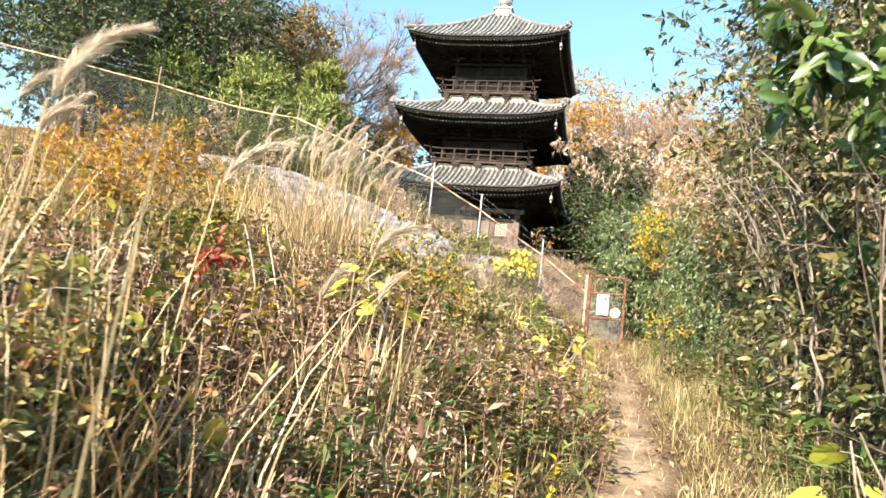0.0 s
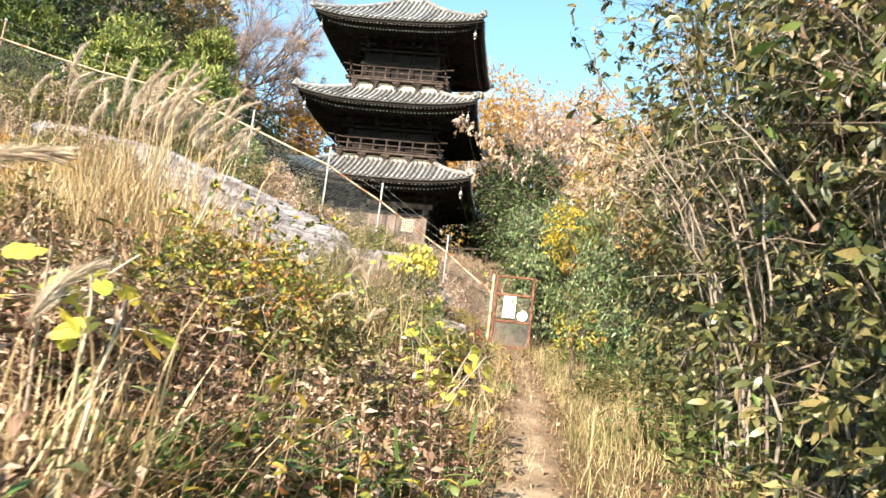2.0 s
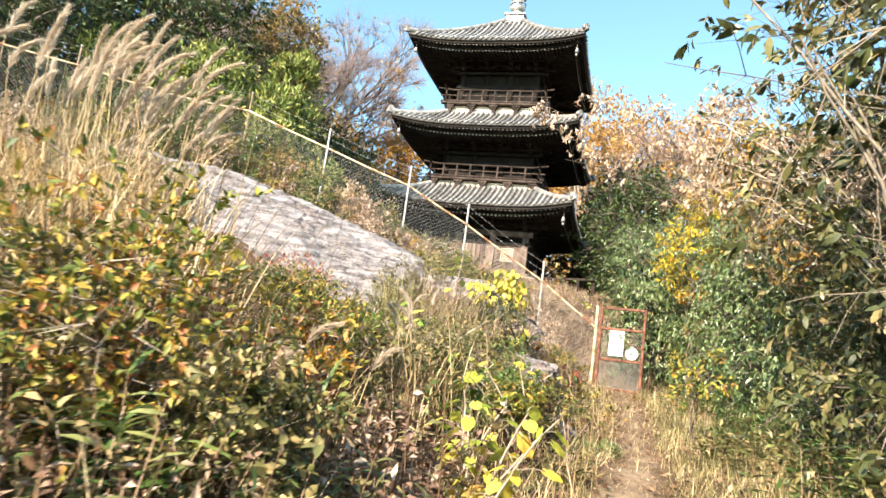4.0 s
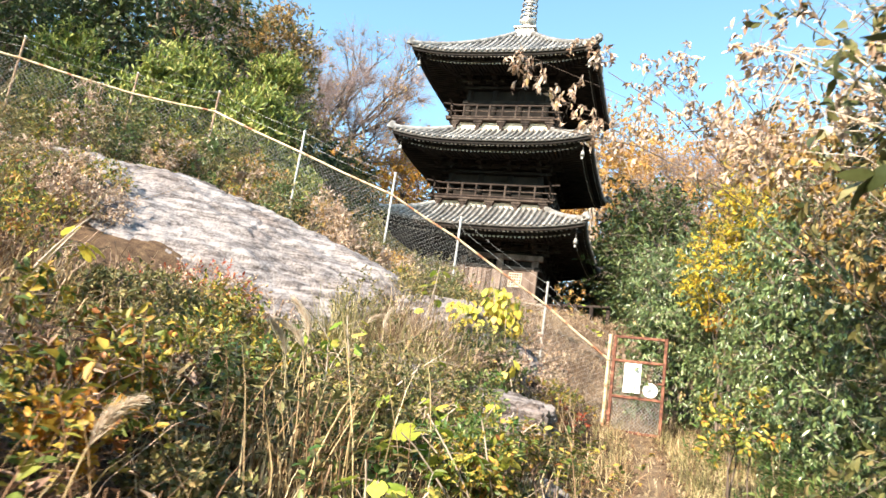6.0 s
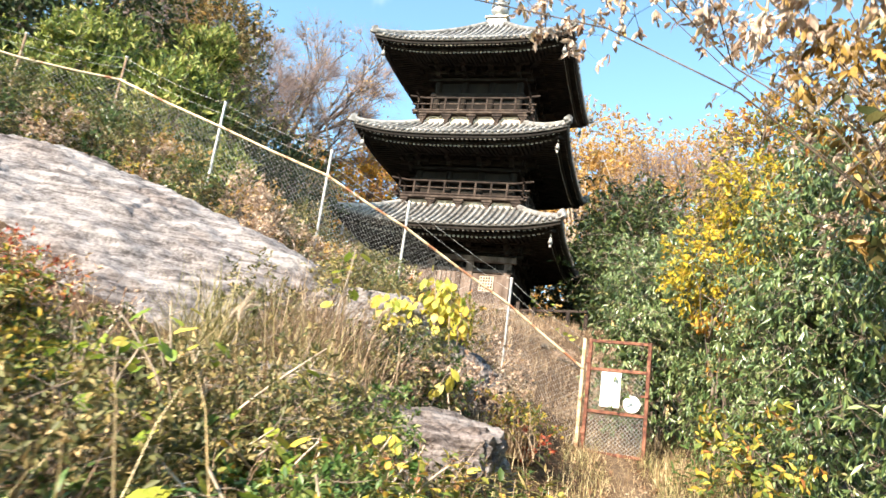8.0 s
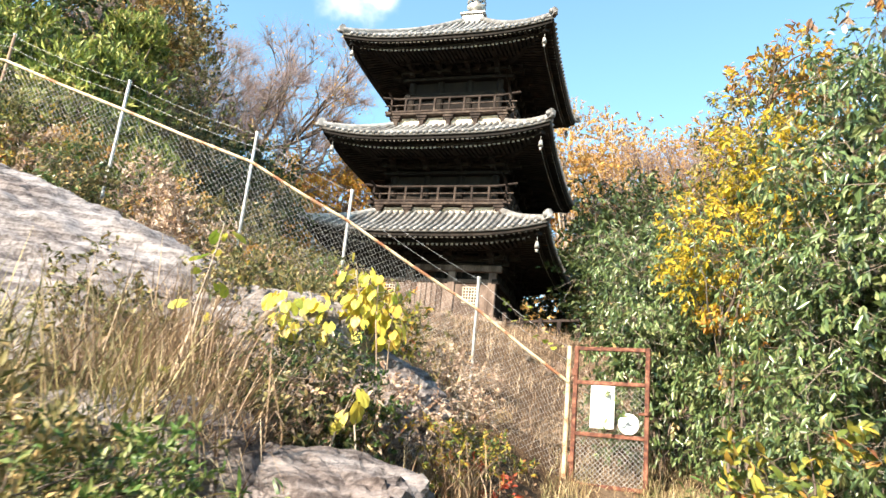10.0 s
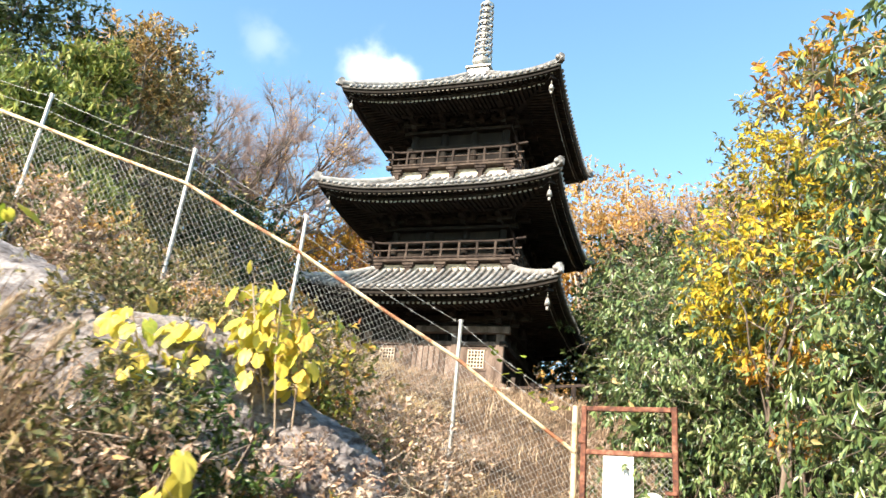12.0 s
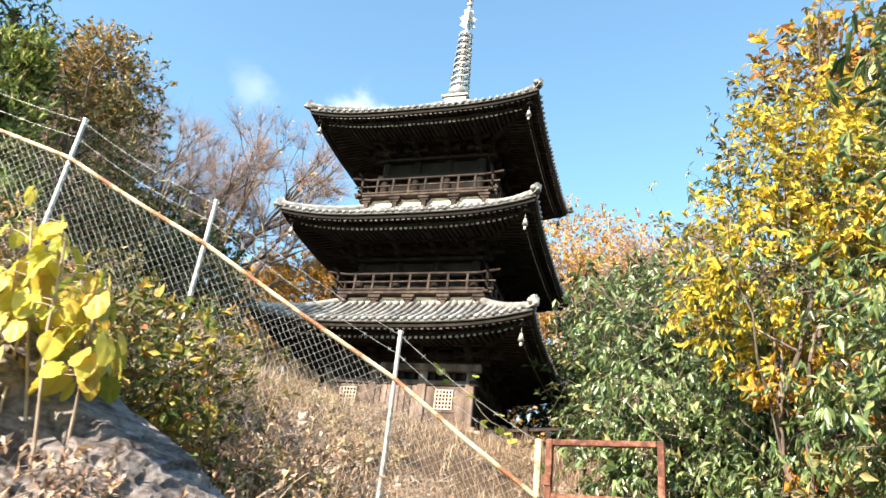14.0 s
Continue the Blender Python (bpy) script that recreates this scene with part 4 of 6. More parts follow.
def slab():
    """The long bare slab that climbs the slope below the fence, weathered in beds."""
    nu, nv = 280, 140
    u, v = np.meshgrid(np.linspace(0, 1, nu), np.linspace(0, 1, nv), indexing="ij")
    x = 1.15 - 7.5 * u
    u = u * 7.5 / 6.2
    crest_y = 17.9 + 0.9 * np.clip((u - 0.2) / 0.5, 0, 1) - 0.4 * np.clip((u - 0.75) / 0.25, 0, 1)
    crest_z = np.interp(u, [0, 0.13, 0.4, 0.62, 0.76, 0.88, 1.0], [2.9, 3.72, 4.30, 4.76, 5.08, 5.14, 5.22])
    foot_y = np.interp(u, [0, 0.15, 0.5, 0.8, 1], [16.6, 15.4, 14.4, 14.4, 15.2])
    foot_z = ground_z(x, foot_y) - 0.55
    y = foot_y + (crest_y + 1.0 - foot_y) * v
    t = np.clip((y - foot_y) / (crest_y - foot_y), 0, None)
    z = np.where(t < 1, foot_z + (crest_z - foot_z) * (1 - (1 - np.clip(t, 0, 1)) ** 1.55), crest_z - (t - 1) * 3.0)
    pts = np.stack([x, y, z], -1).reshape(-1, 3)
    for i, p in enumerate(pts):
        q = Vector(p)
        a = noise.fractal(q * 0.8, 1.0, 2.0, 6)
        h = (q.z + 0.36 * q.x + 0.15 * noise.noise(q * 0.7)) * 4.2
        layer = h * 0.8 % 1.0
        bed = min(layer / 0.82, (1 - layer) / 0.18) * (0.5 + 0.5 * noise.noise(Vector((q.x * 0.6, q.y, q.z * 3.0))))
        bed2 = noise.noise(Vector((q.x * 0.5, q.y * 0.7, (q.z + 0.36 * q.x) * 11.0)))
        crack = abs(noise.noise(Vector((q.x * 1.3, q.y * 1.3, q.z * 2.2)) + Vector((9, 2, 5))))
        pits = noise.fractal(q * 6.0, 1.0, 2.0, 3)
        pts[i, 2] += 0.10 * a + 0.03 * bed2 - 0.05 * max(0.0, 0.03 - crack) / 0.03 + 0.025 * pits
        pts[i, 1] -= 0.05 * a + 0.06 * bed + 0.05 * bed2 + 0.02 * pits
    i, j = np.meshgrid(np.arange(nu - 1), np.arange(nv - 1), indexing="ij")
    f = np.stack([i * nv + j, i * nv + j + 1, (i + 1) * nv + j + 1, (i + 1) * nv + j], -1).reshape(-1, 4)
    ob = new("rock_slab", tri_mesh("rock_slab", pts, f, ROCK))
    tagged(ob, "broad bare grey rock slab weathered in beds on hillside", "rock", group="outcrops on the slope")


slab()
rock(2.25, 15.5, 1.45, 0.75, 0.5, 0.55, -20, 8, 1, "grey rough boulder half buried beside the path")
rock(1.25, 15.2, 1.75, 0.6, 0.45, 0.5, 15, 5, 2, "grey boulder among shrubs on the slope", 4)
rock(1.85, 17.75, 2.3, 1.05, 0.6, 0.72, -12, 8, 3, "pale craggy rock below the fence with shrubs", 6, 0.13, 24)
rock(1.3, 17.35, 2.6, 0.95, 0.6, 0.7, 20, -5, 4, "pale craggy rock below the slab", 6, 0.16)
rock(1.9, 13.7, 0.85, 1.1, 0.55, 0.4, -15, 0, 5, "low flat grey rock at the foot of the slope")


# ---- plants: builders ----
def fz(x, y):
    return float(ground_z(x, y))


def crown_arrays(rng, c, r, n, length, width, shape, droop=0.25, clump=0.24, hollow=0.45):
    """Leaves in many uneven clumps over an ellipsoid, with gaps between the clumps."""
    c, r = np.array(c, float), np.array(r, float)
    k = max(8, n // 55)
    way = unit(rng.normal(size=(k, 3)))
    far = hollow + (1.08 - hollow) * rng.random(k) ** 0.7
    centres = c + way * far[:, None] * r
    size = clump * r.mean() * rng.uniform(0.5, 1.35, k)
    # leaves sit in sprays of about seven round twig ends
    m = max(4, n // 7)
    pick = rng.integers(0, k, m)
    ends = centres[pick] + np.clip(rng.normal(size=(m, 3)), -1.6, 1.6) * size[pick][:, None] * np.array([1, 1, 0.75])
    grow = unit(unit((ends - c) / r) * 0.7 + rng.normal(size=(m, 3)) * 0.5 + np.array([0, 0, 0.25 - droop]))
    own = np.repeat(np.arange(m), 7)[:n]
    n = len(own)
    along = rng.uniform(-1.3, 0.2, n)
    p = ends[own] + grow[own] * (along * length)[:, None]
    out = unit((p - c) / r)
    d = unit(grow[own] * 0.75 + rng.normal(size=(n, 3)) * 0.55 + np.array([0, 0, -droop]))
    nn = unit(rng.normal(size=(n, 3)) * 0.5 + out * 0.75 + np.array([0, 0, 0.4]))
    ln = length * rng.uniform(0.55, 1.25, n)
    v, f = leaf_arrays(p, d, nn, ln, ln * width, shape)
    tw = ends - centres[pick]
    far = np.linalg.norm(tw, axis=1) + length * 0.5
    twigs = leaf_arrays(centres[pick], tw, unit(rng.normal(size=(m, 3))), far, np.full(m, 0.05 * length + 0.002), "twig")
    return v, f, centres, twigs


def limb_line(rng, a, b, n=7, wob=0.12, rise=0.0):
    """A wandering line from a to b; with rise it goes up before it leans out."""
    a, b = np.array(a, float), np.array(b, float)
    t = np.linspace(0, 1, n)[:, None]
    mid = np.array([0, 0, 0.12 * np.linalg.norm(b - a)])
    pts = a + (b - a) * t + mid * (4 * t * (1 - t)) * 0.5
    if rise:
        pts[:, :2] = a[:2] + (b - a)[:2] * t ** (1 + rise)
    wobble = rng.normal(size=(n, 3)) * wob * np.linalg.norm(b - a) / n
    wobble[0] = 0
    return pts + np.cumsum(wobble, 0) * 0.5


def limb(rng, a, b, r0, r1, n=7, wob=0.12, sides=6, rise=0.0):
    pts = limb_line(rng, a, b, n, wob, rise)
    return tube_arrays(pts, np.linspace(r0, r1, n), sides)


def plant(name, x, y, crowns, label, category, seed, bark=BARK, stems=3, girth=0.05, group="", limbs=14, base=None, splay=0.15, spread_leaf_z=0.0):
    """A tree or shrub: stems and limbs in one woody part, a crown part for each foliage.
    crowns: (centre relative to the foot, radii, number of leaves, leaf length, width ratio, shape, material, droop)."""
    rng = np.random.default_rng(seed)
    z = fz(x, y) - 0.05 if base is None else base
    thing = empty(name, pose(x, y, z), label, category, group)
    wood = []
    heads = []
    crown_parts = {}
    sprays = []
    for c, r, n, ln, wd, shape, mat, droop, *clump in crowns:
        v, f, centres, tw = crown_arrays(rng, c, r, n, ln, wd, shape, droop, *clump)
        sprays.append(tw)
        crown_parts.setdefault(mat.name, (mat, []))[1].append((v, f))
        heads.append((np.array(c), np.array(r), centres))
    top = max(h[0][2] + 0.2 * h[1][2] for h in heads)
    feet = []
    for s in range(stems):
        a = rng.uniform(0, 6.28)
        foot = np.array([math.cos(a), math.sin(a), 0]) * splay * rng.random()
        c, r, _ = heads[s % len(heads)]
        head = c + rng.normal(size=3) * r * 0.25
        line = limb_line(rng, foot, head, 10, 0.3, 1.2)
        wood.append(tube_arrays(line, np.linspace(girth, girth * 0.35, 10), 6 if girth > 0.015 else 4))
        feet.append((line, s % len(heads)))
    for i in range(limbs):
        c, r, centres = heads[i % len(heads)]
        own = [f_ for f_ in feet if f_[1] == i % len(heads)] or feet
        line = own[rng.integers(len(own))][0]
        k = rng.integers(4, 10)
        wood.append(limb(rng, line[k], centres[rng.integers(len(centres))], girth * 0.40, girth * 0.1, 6 if girth > 0.015 else 4, 0.35, 5 if girth > 0.015 else 3))
    if girth < 0.03:
        tagged(under("stem", tri_mesh("stem", *join_arrays(wood), bark, True), thing), kind="stuff")
    else:
        under("trunk", tri_mesh("trunk", *join_arrays(wood), bark, True), thing)
    tagged(under("twig_spray", tri_mesh("twig_spray", *join_arrays(sprays), bark), thing), kind="stuff")
    for mat, pieces in crown_parts.values():
        under("crown", tri_mesh("crown", *join_arrays(pieces), mat), thing)
    return thing


def bare_tree(name, x, y, height, label, seed, twigs=1400, lean=(0, 0), leafy=None, n_leaf=0):
    """A leafless tree: limbs fork several times and end in a haze of fine twigs."""
    rng = np.random.default_rng(seed)
    thing = empty(name, pose(x, y, fz(x, y) - 0.1), label, "tree")
    wood, tips = [], []

    def grow(a, way, length, r, level):
        b = a + way * length
        pts = np.stack([a, (a + b) / 2 + rng.normal(size=3) * length * 0.04, b])
        wood.append(tube_arrays(pts, (r, r * 0.85, r * 0.7), 5))
        if level == 0:
            tips.append((b, way))
            return
        for _ in range(3 if level > 2 else 2 + (rng.random() < 0.6)):
            w = unit(way + rng.normal(size=3) * 0.42 + np.array([0, 0, 0.18]))
            grow(a + (b - a) * rng.uniform(0.6, 1.0), w, length * rng.uniform(0.58, 0.8), r * 0.58, level - 1)

    grow(np.zeros(3), unit(np.array([lean[0], lean[1], 1.0])), height * 0.30, height * 0.014, 5)
    under("trunk", tri_mesh("trunk", *join_arrays(wood), BARK, True), thing)
    pick = rng.integers(0, len(tips), twigs)
    base = np.array([tips[i][0] for i in pick])
    ways = np.array([tips[i][1] for i in pick])
    d = unit(ways + rng.normal(size=(twigs, 3)) * 0.5)
    v, f = leaf_arrays(base, d, unit(rng.normal(size=(twigs, 3))), rng.uniform(0.5, 1.3, twigs), np.full(twigs, 0.009), "twig")
    under("twig_spray", tri_mesh("twig_spray", v, f, PINKTWIG), thing)
    if leafy:
        pick = rng.integers(0, len(tips), n_leaf)
        p = np.array([tips[i][0] for i in pick]) + rng.normal(size=(n_leaf, 3)) * 0.35
        ln = rng.uniform(0.08, 0.17, n_leaf)
        v, f = leaf_arrays(p, unit(rng.normal(size=(n_leaf, 3))), unit(rng.normal(size=(n_leaf, 3)) + np.array([0, -0.5, 0.5])), ln, ln * 0.6, "simple")
        under("crown", tri_mesh("crown", v, f, leafy), thing)
    return thing


def grass_clump(name, x, y, n, height, width, mat, label, seed, spread=0.15, lean=0.25, curl=0.35, category="grass clump", group="", heading=None):
    rng = np.random.default_rng(seed)
    thing = empty(name, pose(x, y, fz(x, y) - 0.03), label, category, group)
    p = np.concatenate([rng.normal(size=(n, 2)) * spread, np.zeros((n, 1))], 1)
    az = None if heading is None else heading + rng.normal(size=n) * 0.9
    v, f = blade_arrays(rng, p, height * rng.uniform(0.5, 1.15, n), width * rng.uniform(0.6, 1.3, n), rng.uniform(0.02, lean * 2, n), rng.uniform(0.05, curl * 2, n), az)
    tagged(under("tuft", tri_mesh("tuft", v, f, mat), thing), kind="stuff")
    return thing


def plume_arrays(rng, base, way, length, nod, hairs=800):
    """A silky feathery head that nods to one side."""
    n = 12
    pts, here, w = [], np.array(base, float), unit(np.array(way, float))
    side = np.array([nod[0], nod[1], -0.25])
    for i in range(n):
        pts.append(here.copy())
        w = unit(w + side * 0.12)
        here = here + w * length / n
    pts = np.array(pts)
    t = rng.random(hairs) ** 0.8
    at = np.stack([np.interp(t * (n - 1), np.arange(n), pts[:, d]) for d in range(3)], -1)
    along = unit(np.gradient(pts, axis=0))
    dirs = np.stack([np.interp(t * (n - 1), np.arange(n), along[:, d]) for d in range(3)], -1)
    d = unit(dirs * 1.0 + rng.normal(size=(hairs, 3)) * 0.20 + side * 0.22)
    ln = rng.uniform(0.04, 0.11, hairs) * (1.15 - 0.5 * t)
    v, f = leaf_arrays(at, d, unit(rng.normal(size=(hairs, 3))), ln, np.full(hairs, 0.0042), "twig")
    return (v, f), pts


def pampas(x, y, stalks, height, seed, label, nod=(0.8, 0.3), spread=0.3, blades=260):
    """A clump of pampas grass: arching dry leaves, tall stalks, each with its nodding plume."""
    rng = np.random.default_rng(seed)
    thing = empty("pampas_grass", pose(x, y, fz(x, y) - 0.03), label, "grass clump", "pampas grass on the slope")
    p = np.concatenate([rng.normal(size=(blades, 2)) * spread, np.zeros((blades, 1))], 1)
    v, f = blade_arrays(rng, p, height * rng.uniform(0.35, 0.85, blades), rng.uniform(0.005, 0.011, blades), rng.uniform(0.02, 0.38, blades), rng.uniform(0.05, 0.55, blades))
    tagged(under("tuft", tri_mesh("tuft", v, f, STRAW), thing), kind="stuff")
    for s in range(stalks):
        foot = np.array([*rng.normal(size=2) * spread * 0.8, 0])
        h = height * rng.uniform(0.8, 1.08)
        tilt = np.array([nod[0] * 0.12 + rng.normal() * 0.09, nod[1] * 0.12 + rng.normal() * 0.09, 1.0])
        head = foot + unit(tilt) * h * 0.84
        under("stalk", tri_mesh("stalk", *limb(rng, foot, head, 0.0045, 0.003, 7, 0.03, 4), STRAW, True), thing)
        (pv, pf), _ = plume_arrays(rng, head, tilt, h * 0.13 + 0.12, (nod[0] + rng.normal() * 0.25, nod[1] + rng.normal() * 0.25))
        under("plume", tri_mesh("plume", pv, pf, PLUME), thing, "silky pale plume")
    return thing


def big_leaf_mesh(mat, seed):
    """One broad three-lobed leaf, creased along its ribs and drooping, with a short stalk."""
    rng = np.random.default_rng(seed)
    rim = []
    for i in range(25):
        a = -math.pi * 0.86 + 2 * math.pi * 0.86 * i / 24
        lobes = 0.62 + 0.30 * max(math.cos(a), 0) ** 3 + 0.20 * max(math.cos(a - 1.25), 0) ** 6 + 0.20 * max(math.cos(a + 1.25), 0) ** 6 + 0.02 * rng.normal()
        rim.append((0.25 + lobes * math.cos(a) * 0.72, lobes * math.sin(a) * 0.66))
    bm = bmesh.new()

    def put(x, y):
        return bm.verts.new((x, y, 0.10 * abs(y) - 0.34 * max(x - 0.2, 0) ** 2 - 0.28 * y * y + 0.02 * rng.normal()))

    centre = put(0.12, 0.0)
    inner = [put(0.12 + (x - 0.12) * 0.55, y * 0.55) for x, y in rim]
    outer = [put(x, y) for x, y in rim]
    for i in range(24):
        bm.faces.new((centre, inner[i], inner[i + 1]))
        bm.faces.new((inner[i], outer[i], outer[i + 1], inner[i + 1]))
    me = bpy.data.meshes.new("leaf")
    bm.to_mesh(me)
    bm.free()
    me.materials.append(mat)
    for p in me.polygons:
        p.use_smooth = True
    return me


def broad_leaf_material(name, stops):
    m, n, l, b = material(name)
    info, geo = n.new("ShaderNodeObjectInfo"), n.new("ShaderNodeTexCoord")
    t = n.new("ShaderNodeTexNoise")
    t.inputs["Scale"].default_value, t.inputs["Detail"].default_value = 3.0, 5
    l.new(geo.outputs["Object"], t.inputs["Vector"])
    a = n.new("ShaderNodeMath")
    a.operation = "MULTIPLY_ADD"
    l.new(t.outputs["Fac"], a.inputs[0])
    a.inputs[1].default_value, a.inputs[2].default_value = 0.7, -0.35
    c = n.new("ShaderNodeMath")
    c.operation, c.use_clamp = "ADD", True
    l.new(a.outputs[0], c.inputs[0])
    l.new(info.outputs["Random"], c.inputs[1])
    r = ramp_node(n, stops)
    l.new(c.outputs[0], r.inputs["Fac"])
    l.new(r.outputs["Color"], b.inputs["Base Color"])
    b.inputs["Roughness"].default_value = 0.45
    tr = n.new("ShaderNodeBsdfTranslucent")
    l.new(r.outputs["Color"], tr.inputs["Color"])
    ms = n.new("ShaderNodeMixShader")
    ms.inputs["Fac"].default_value = 0.4
    l.new(b.outputs["BSDF"], ms.inputs[1])
    l.new(tr.outputs["BSDF"], ms.inputs[2])
    l.new(ms.outputs["Shader"], n["Material Output"].inputs["Surface"])
    return m


BROAD_YELLOW = broad_leaf_material("broad yellow leaf", ((0.0, (0.34, 0.40, 0.06)), (0.3, (0.60, 0.56, 0.10)), (0.7, (0.72, 0.60, 0.09)), (1.0, (0.60, 0.38, 0.08))))
BROAD_GREEN = broad_leaf_material("broad yellow green leaf", ((0.0, (0.14, 0.24, 0.03)), (0.4, (0.32, 0.40, 0.05)), (0.75, (0.60, 0.58, 0.09)), (1.0, (0.70, 0.58, 0.12))))
BIG_YELLOW = [big_leaf_mesh(BROAD_YELLOW, s) for s in (1, 2, 3)]
BIG_GREEN = [big_leaf_mesh(BROAD_GREEN, s) for s in (4, 5, 6)]


def broadleaf_sapling(x, y, height, leaves, size, meshes, label, seed, stems=3, spread=0.35, lean=(0, 0), droop=0.5, bush=False, base=None):
    """Thin stems carrying large single leaves, each leaf a part."""
    rng = np.random.default_rng(seed)
    z0 = fz(x, y) - 0.03 if base is None else base
    thing = empty("sapling", pose(x, y, z0), label, "sapling", "broad-leaved saplings on the slope")
    wood, spots = [], []
    for s in range(stems):
        foot = np.array([*(rng.normal(size=2) * 0.08), 0])
        head = np.array([lean[0] + rng.normal() * spread, lean[1] + rng.normal() * spread, height * rng.uniform(0.75, 1.05)])
        wood.append(limb(rng, foot, head, 0.010, 0.005, 8, 0.08, 5))
        for _ in range(leaves // stems):
            t = rng.uniform(0.25 if bush else 0.72, 1.0)
            a = foot + (head - foot) * t + np.array([0, 0, 0.06 * (1 - t) * height])
            w = unit(np.array([*rng.normal(size=2), rng.normal() * 0.3 + 0.2]))
            b = a + w * size * rng.uniform(0.4, 1.2)
            wood.append(limb(rng, a, b, 0.003, 0.002, 3, 0.05, 3))
            spots.append((b, w))
    under("stem", tri_mesh("stem", *join_arrays(wood), PALE_BARK, True), thing)
    for b, w in spots:
        d = Vector((w[0], w[1], -droop * rng.uniform(0.3, 1.5))).normalized()
        s = size * rng.uniform(0.65, 1.2)
        rot = d.to_track_quat("X", "Z").to_matrix().to_4x4() @ Matrix.Rotation(rng.normal() * 0.4, 4, "X")
        under("leaf", meshes[rng.integers(len(meshes))], thing, place=Matrix.Translation(b) @ rot @ Matrix.Diagonal((s, 0.72 * s, s, 1)))
    return thing


def weed(x, y, n, height, mat, label, seed, shape="long", ln=0.14, wd=0.16, spread=0.22, name="weed"):
    """Upright herb stems set with leaves."""
    rng = np.random.default_rng(seed)
    thing = empty(name, pose(x, y, fz(x, y) - 0.03), label, "weed", "weeds on the slope")
    stems, p, d = [], [], []
    for s in range(n):
        foot = np.array([*(rng.normal(size=2) * spread), 0])
        head = foot + np.array([*(rng.normal(size=2) * 0.14 * height), height * rng.uniform(0.6, 1.1)])
        stems.append(limb(rng, foot, head, 0.004, 0.002, 4, 0.06, 3))
        k = 15
        t = rng.uniform(0.15, 1.0, k)[:, None]
        p.append(foot + (head - foot) * t)
        d.append(unit(rng.normal(size=(k, 3)) * np.array([1, 1, 0.25]) + np.array([0, 0, 0.35])))
    p, d = np.concatenate(p), np.concatenate(d)
    v, f = leaf_arrays(p, d, unit(rng.normal(size=p.shape) * 0.3 + np.array([0, 0, 1.0])), ln * rng.uniform(0.6, 1.3, len(p)), ln * wd * np.ones(len(p)), shape)
    tagged(under("stem", tri_mesh("stem", *join_arrays(stems), LITTER), thing), kind="stuff")
    tagged(under("leafage", tri_mesh("leafage", v, f, mat), thing), kind="stuff")
    return thing


# ---- ground cover ----
def on_slab(x, y):
    u = (1.15 - x) / 6.2
    foot = np.interp(u, [0, 0.15, 0.5, 0.8, 1], [16.6, 15.4, 14.4, 14.4, 15.2])
    return (u > 0.0) & (u < 1.2) & (y > foot + 0.1) & (y < 19.6)


def scatter(rng, n, x0, x1, y0, y1, keep):
    x, y = rng.uniform(x0, x1, n), rng.uniform(y0, y1, n)
    k = keep(x, y)
    x, y = x[k], y[k]
    return np.stack([x, y, ground_z(x, y) - 0.02], -1)


def patchy(x, y, s, low):
    return np.sin(s * x + 1.3 * np.sin(0.7 * s * y)) * np.cos(0.9 * s * y + np.sin(0.5 * s * x)) > low


def left_bank(x, y):
    return (x < trail_x(y) - 0.32) & ~on_slab(x, y)


rng = np.random.default_rng(7)
p = scatter(rng, 60000, -8, 4.6, -0.5, 20.5, lambda x, y: left_bank(x, y) & (rng.random(len(x)) < np.where(y < 9, 0.6, 0.45)) & patchy(x, y, 1.1, -0.25))
v, f = blade_arrays(rng, p, rng.uniform(0.18, 0.62, len(p)), rng.uniform(0.004, 0.010, len(p)), rng.uniform(0.05, 0.9, len(p)), rng.uniform(0.05, 0.7, len(p)))
tagged(new("dry_grass", tri_mesh("dry_grass", v, f, STRAW)), "dry straw-coloured grass over the slope", "grass", kind="stuff")
p = scatter(rng, 60000, -1, 7.0, -1.0, 22.5, lambda x, y: (np.abs(x - trail_x(y) - 0.06 * np.sin(2.1 * y)) > 0.26 + 0.10 * rng.random(len(x))) & (x > trail_x(y) - 0.9) & (x < trail_x(y) + 2.2) & (rng.random(len(x)) < np.where(x < trail_x(y), 0.5, 0.95)))
v, f = blade_arrays(rng, p, rng.uniform(0.10, 0.40, len(p)), rng.uniform(0.003, 0.008, len(p)), rng.uniform(0.05, 0.8, len(p)), rng.uniform(0.05, 0.6, len(p)))
tagged(new("path_side_grass", tri_mesh("path_side_grass", v, f, GREENGRASS)), "green and straw grass along the path", "grass", kind="stuff")
p = scatter(rng, 16000, 1.5, 6.5, 5.0, 22.0, lambda x, y: (np.abs(x - trail_x(y)) < 0.75) & (rng.random(len(x)) < np.interp(y, [5, 9, 14], [0.1, 0.6, 1.0])))
v, f = blade_arrays(rng, p, rng.uniform(0.06, 0.26, len(p)), rng.uniform(0.003, 0.007, len(p)), rng.uniform(0.3, 1.3, len(p)), rng.uniform(0.05, 0.5, len(p)))
tagged(new("trampled_grass", tri_mesh("trampled_grass", v, f, STRAW)), "trampled straw grass over the upper path", "grass", kind="stuff")
p = scatter(rng, 32000, -8, 9.0, 20.6, 33.5, lambda x, y: ((y > 21.3) | (x < 2.5)) & (patchy(x, y, 1.6, -0.35) | (rng.random(len(x)) < 0.3)))
p = p[~((np.abs(p[:, 0] - 1.22) < 3.3) & (np.abs(p[:, 1] - 37.15) < 4.2))]
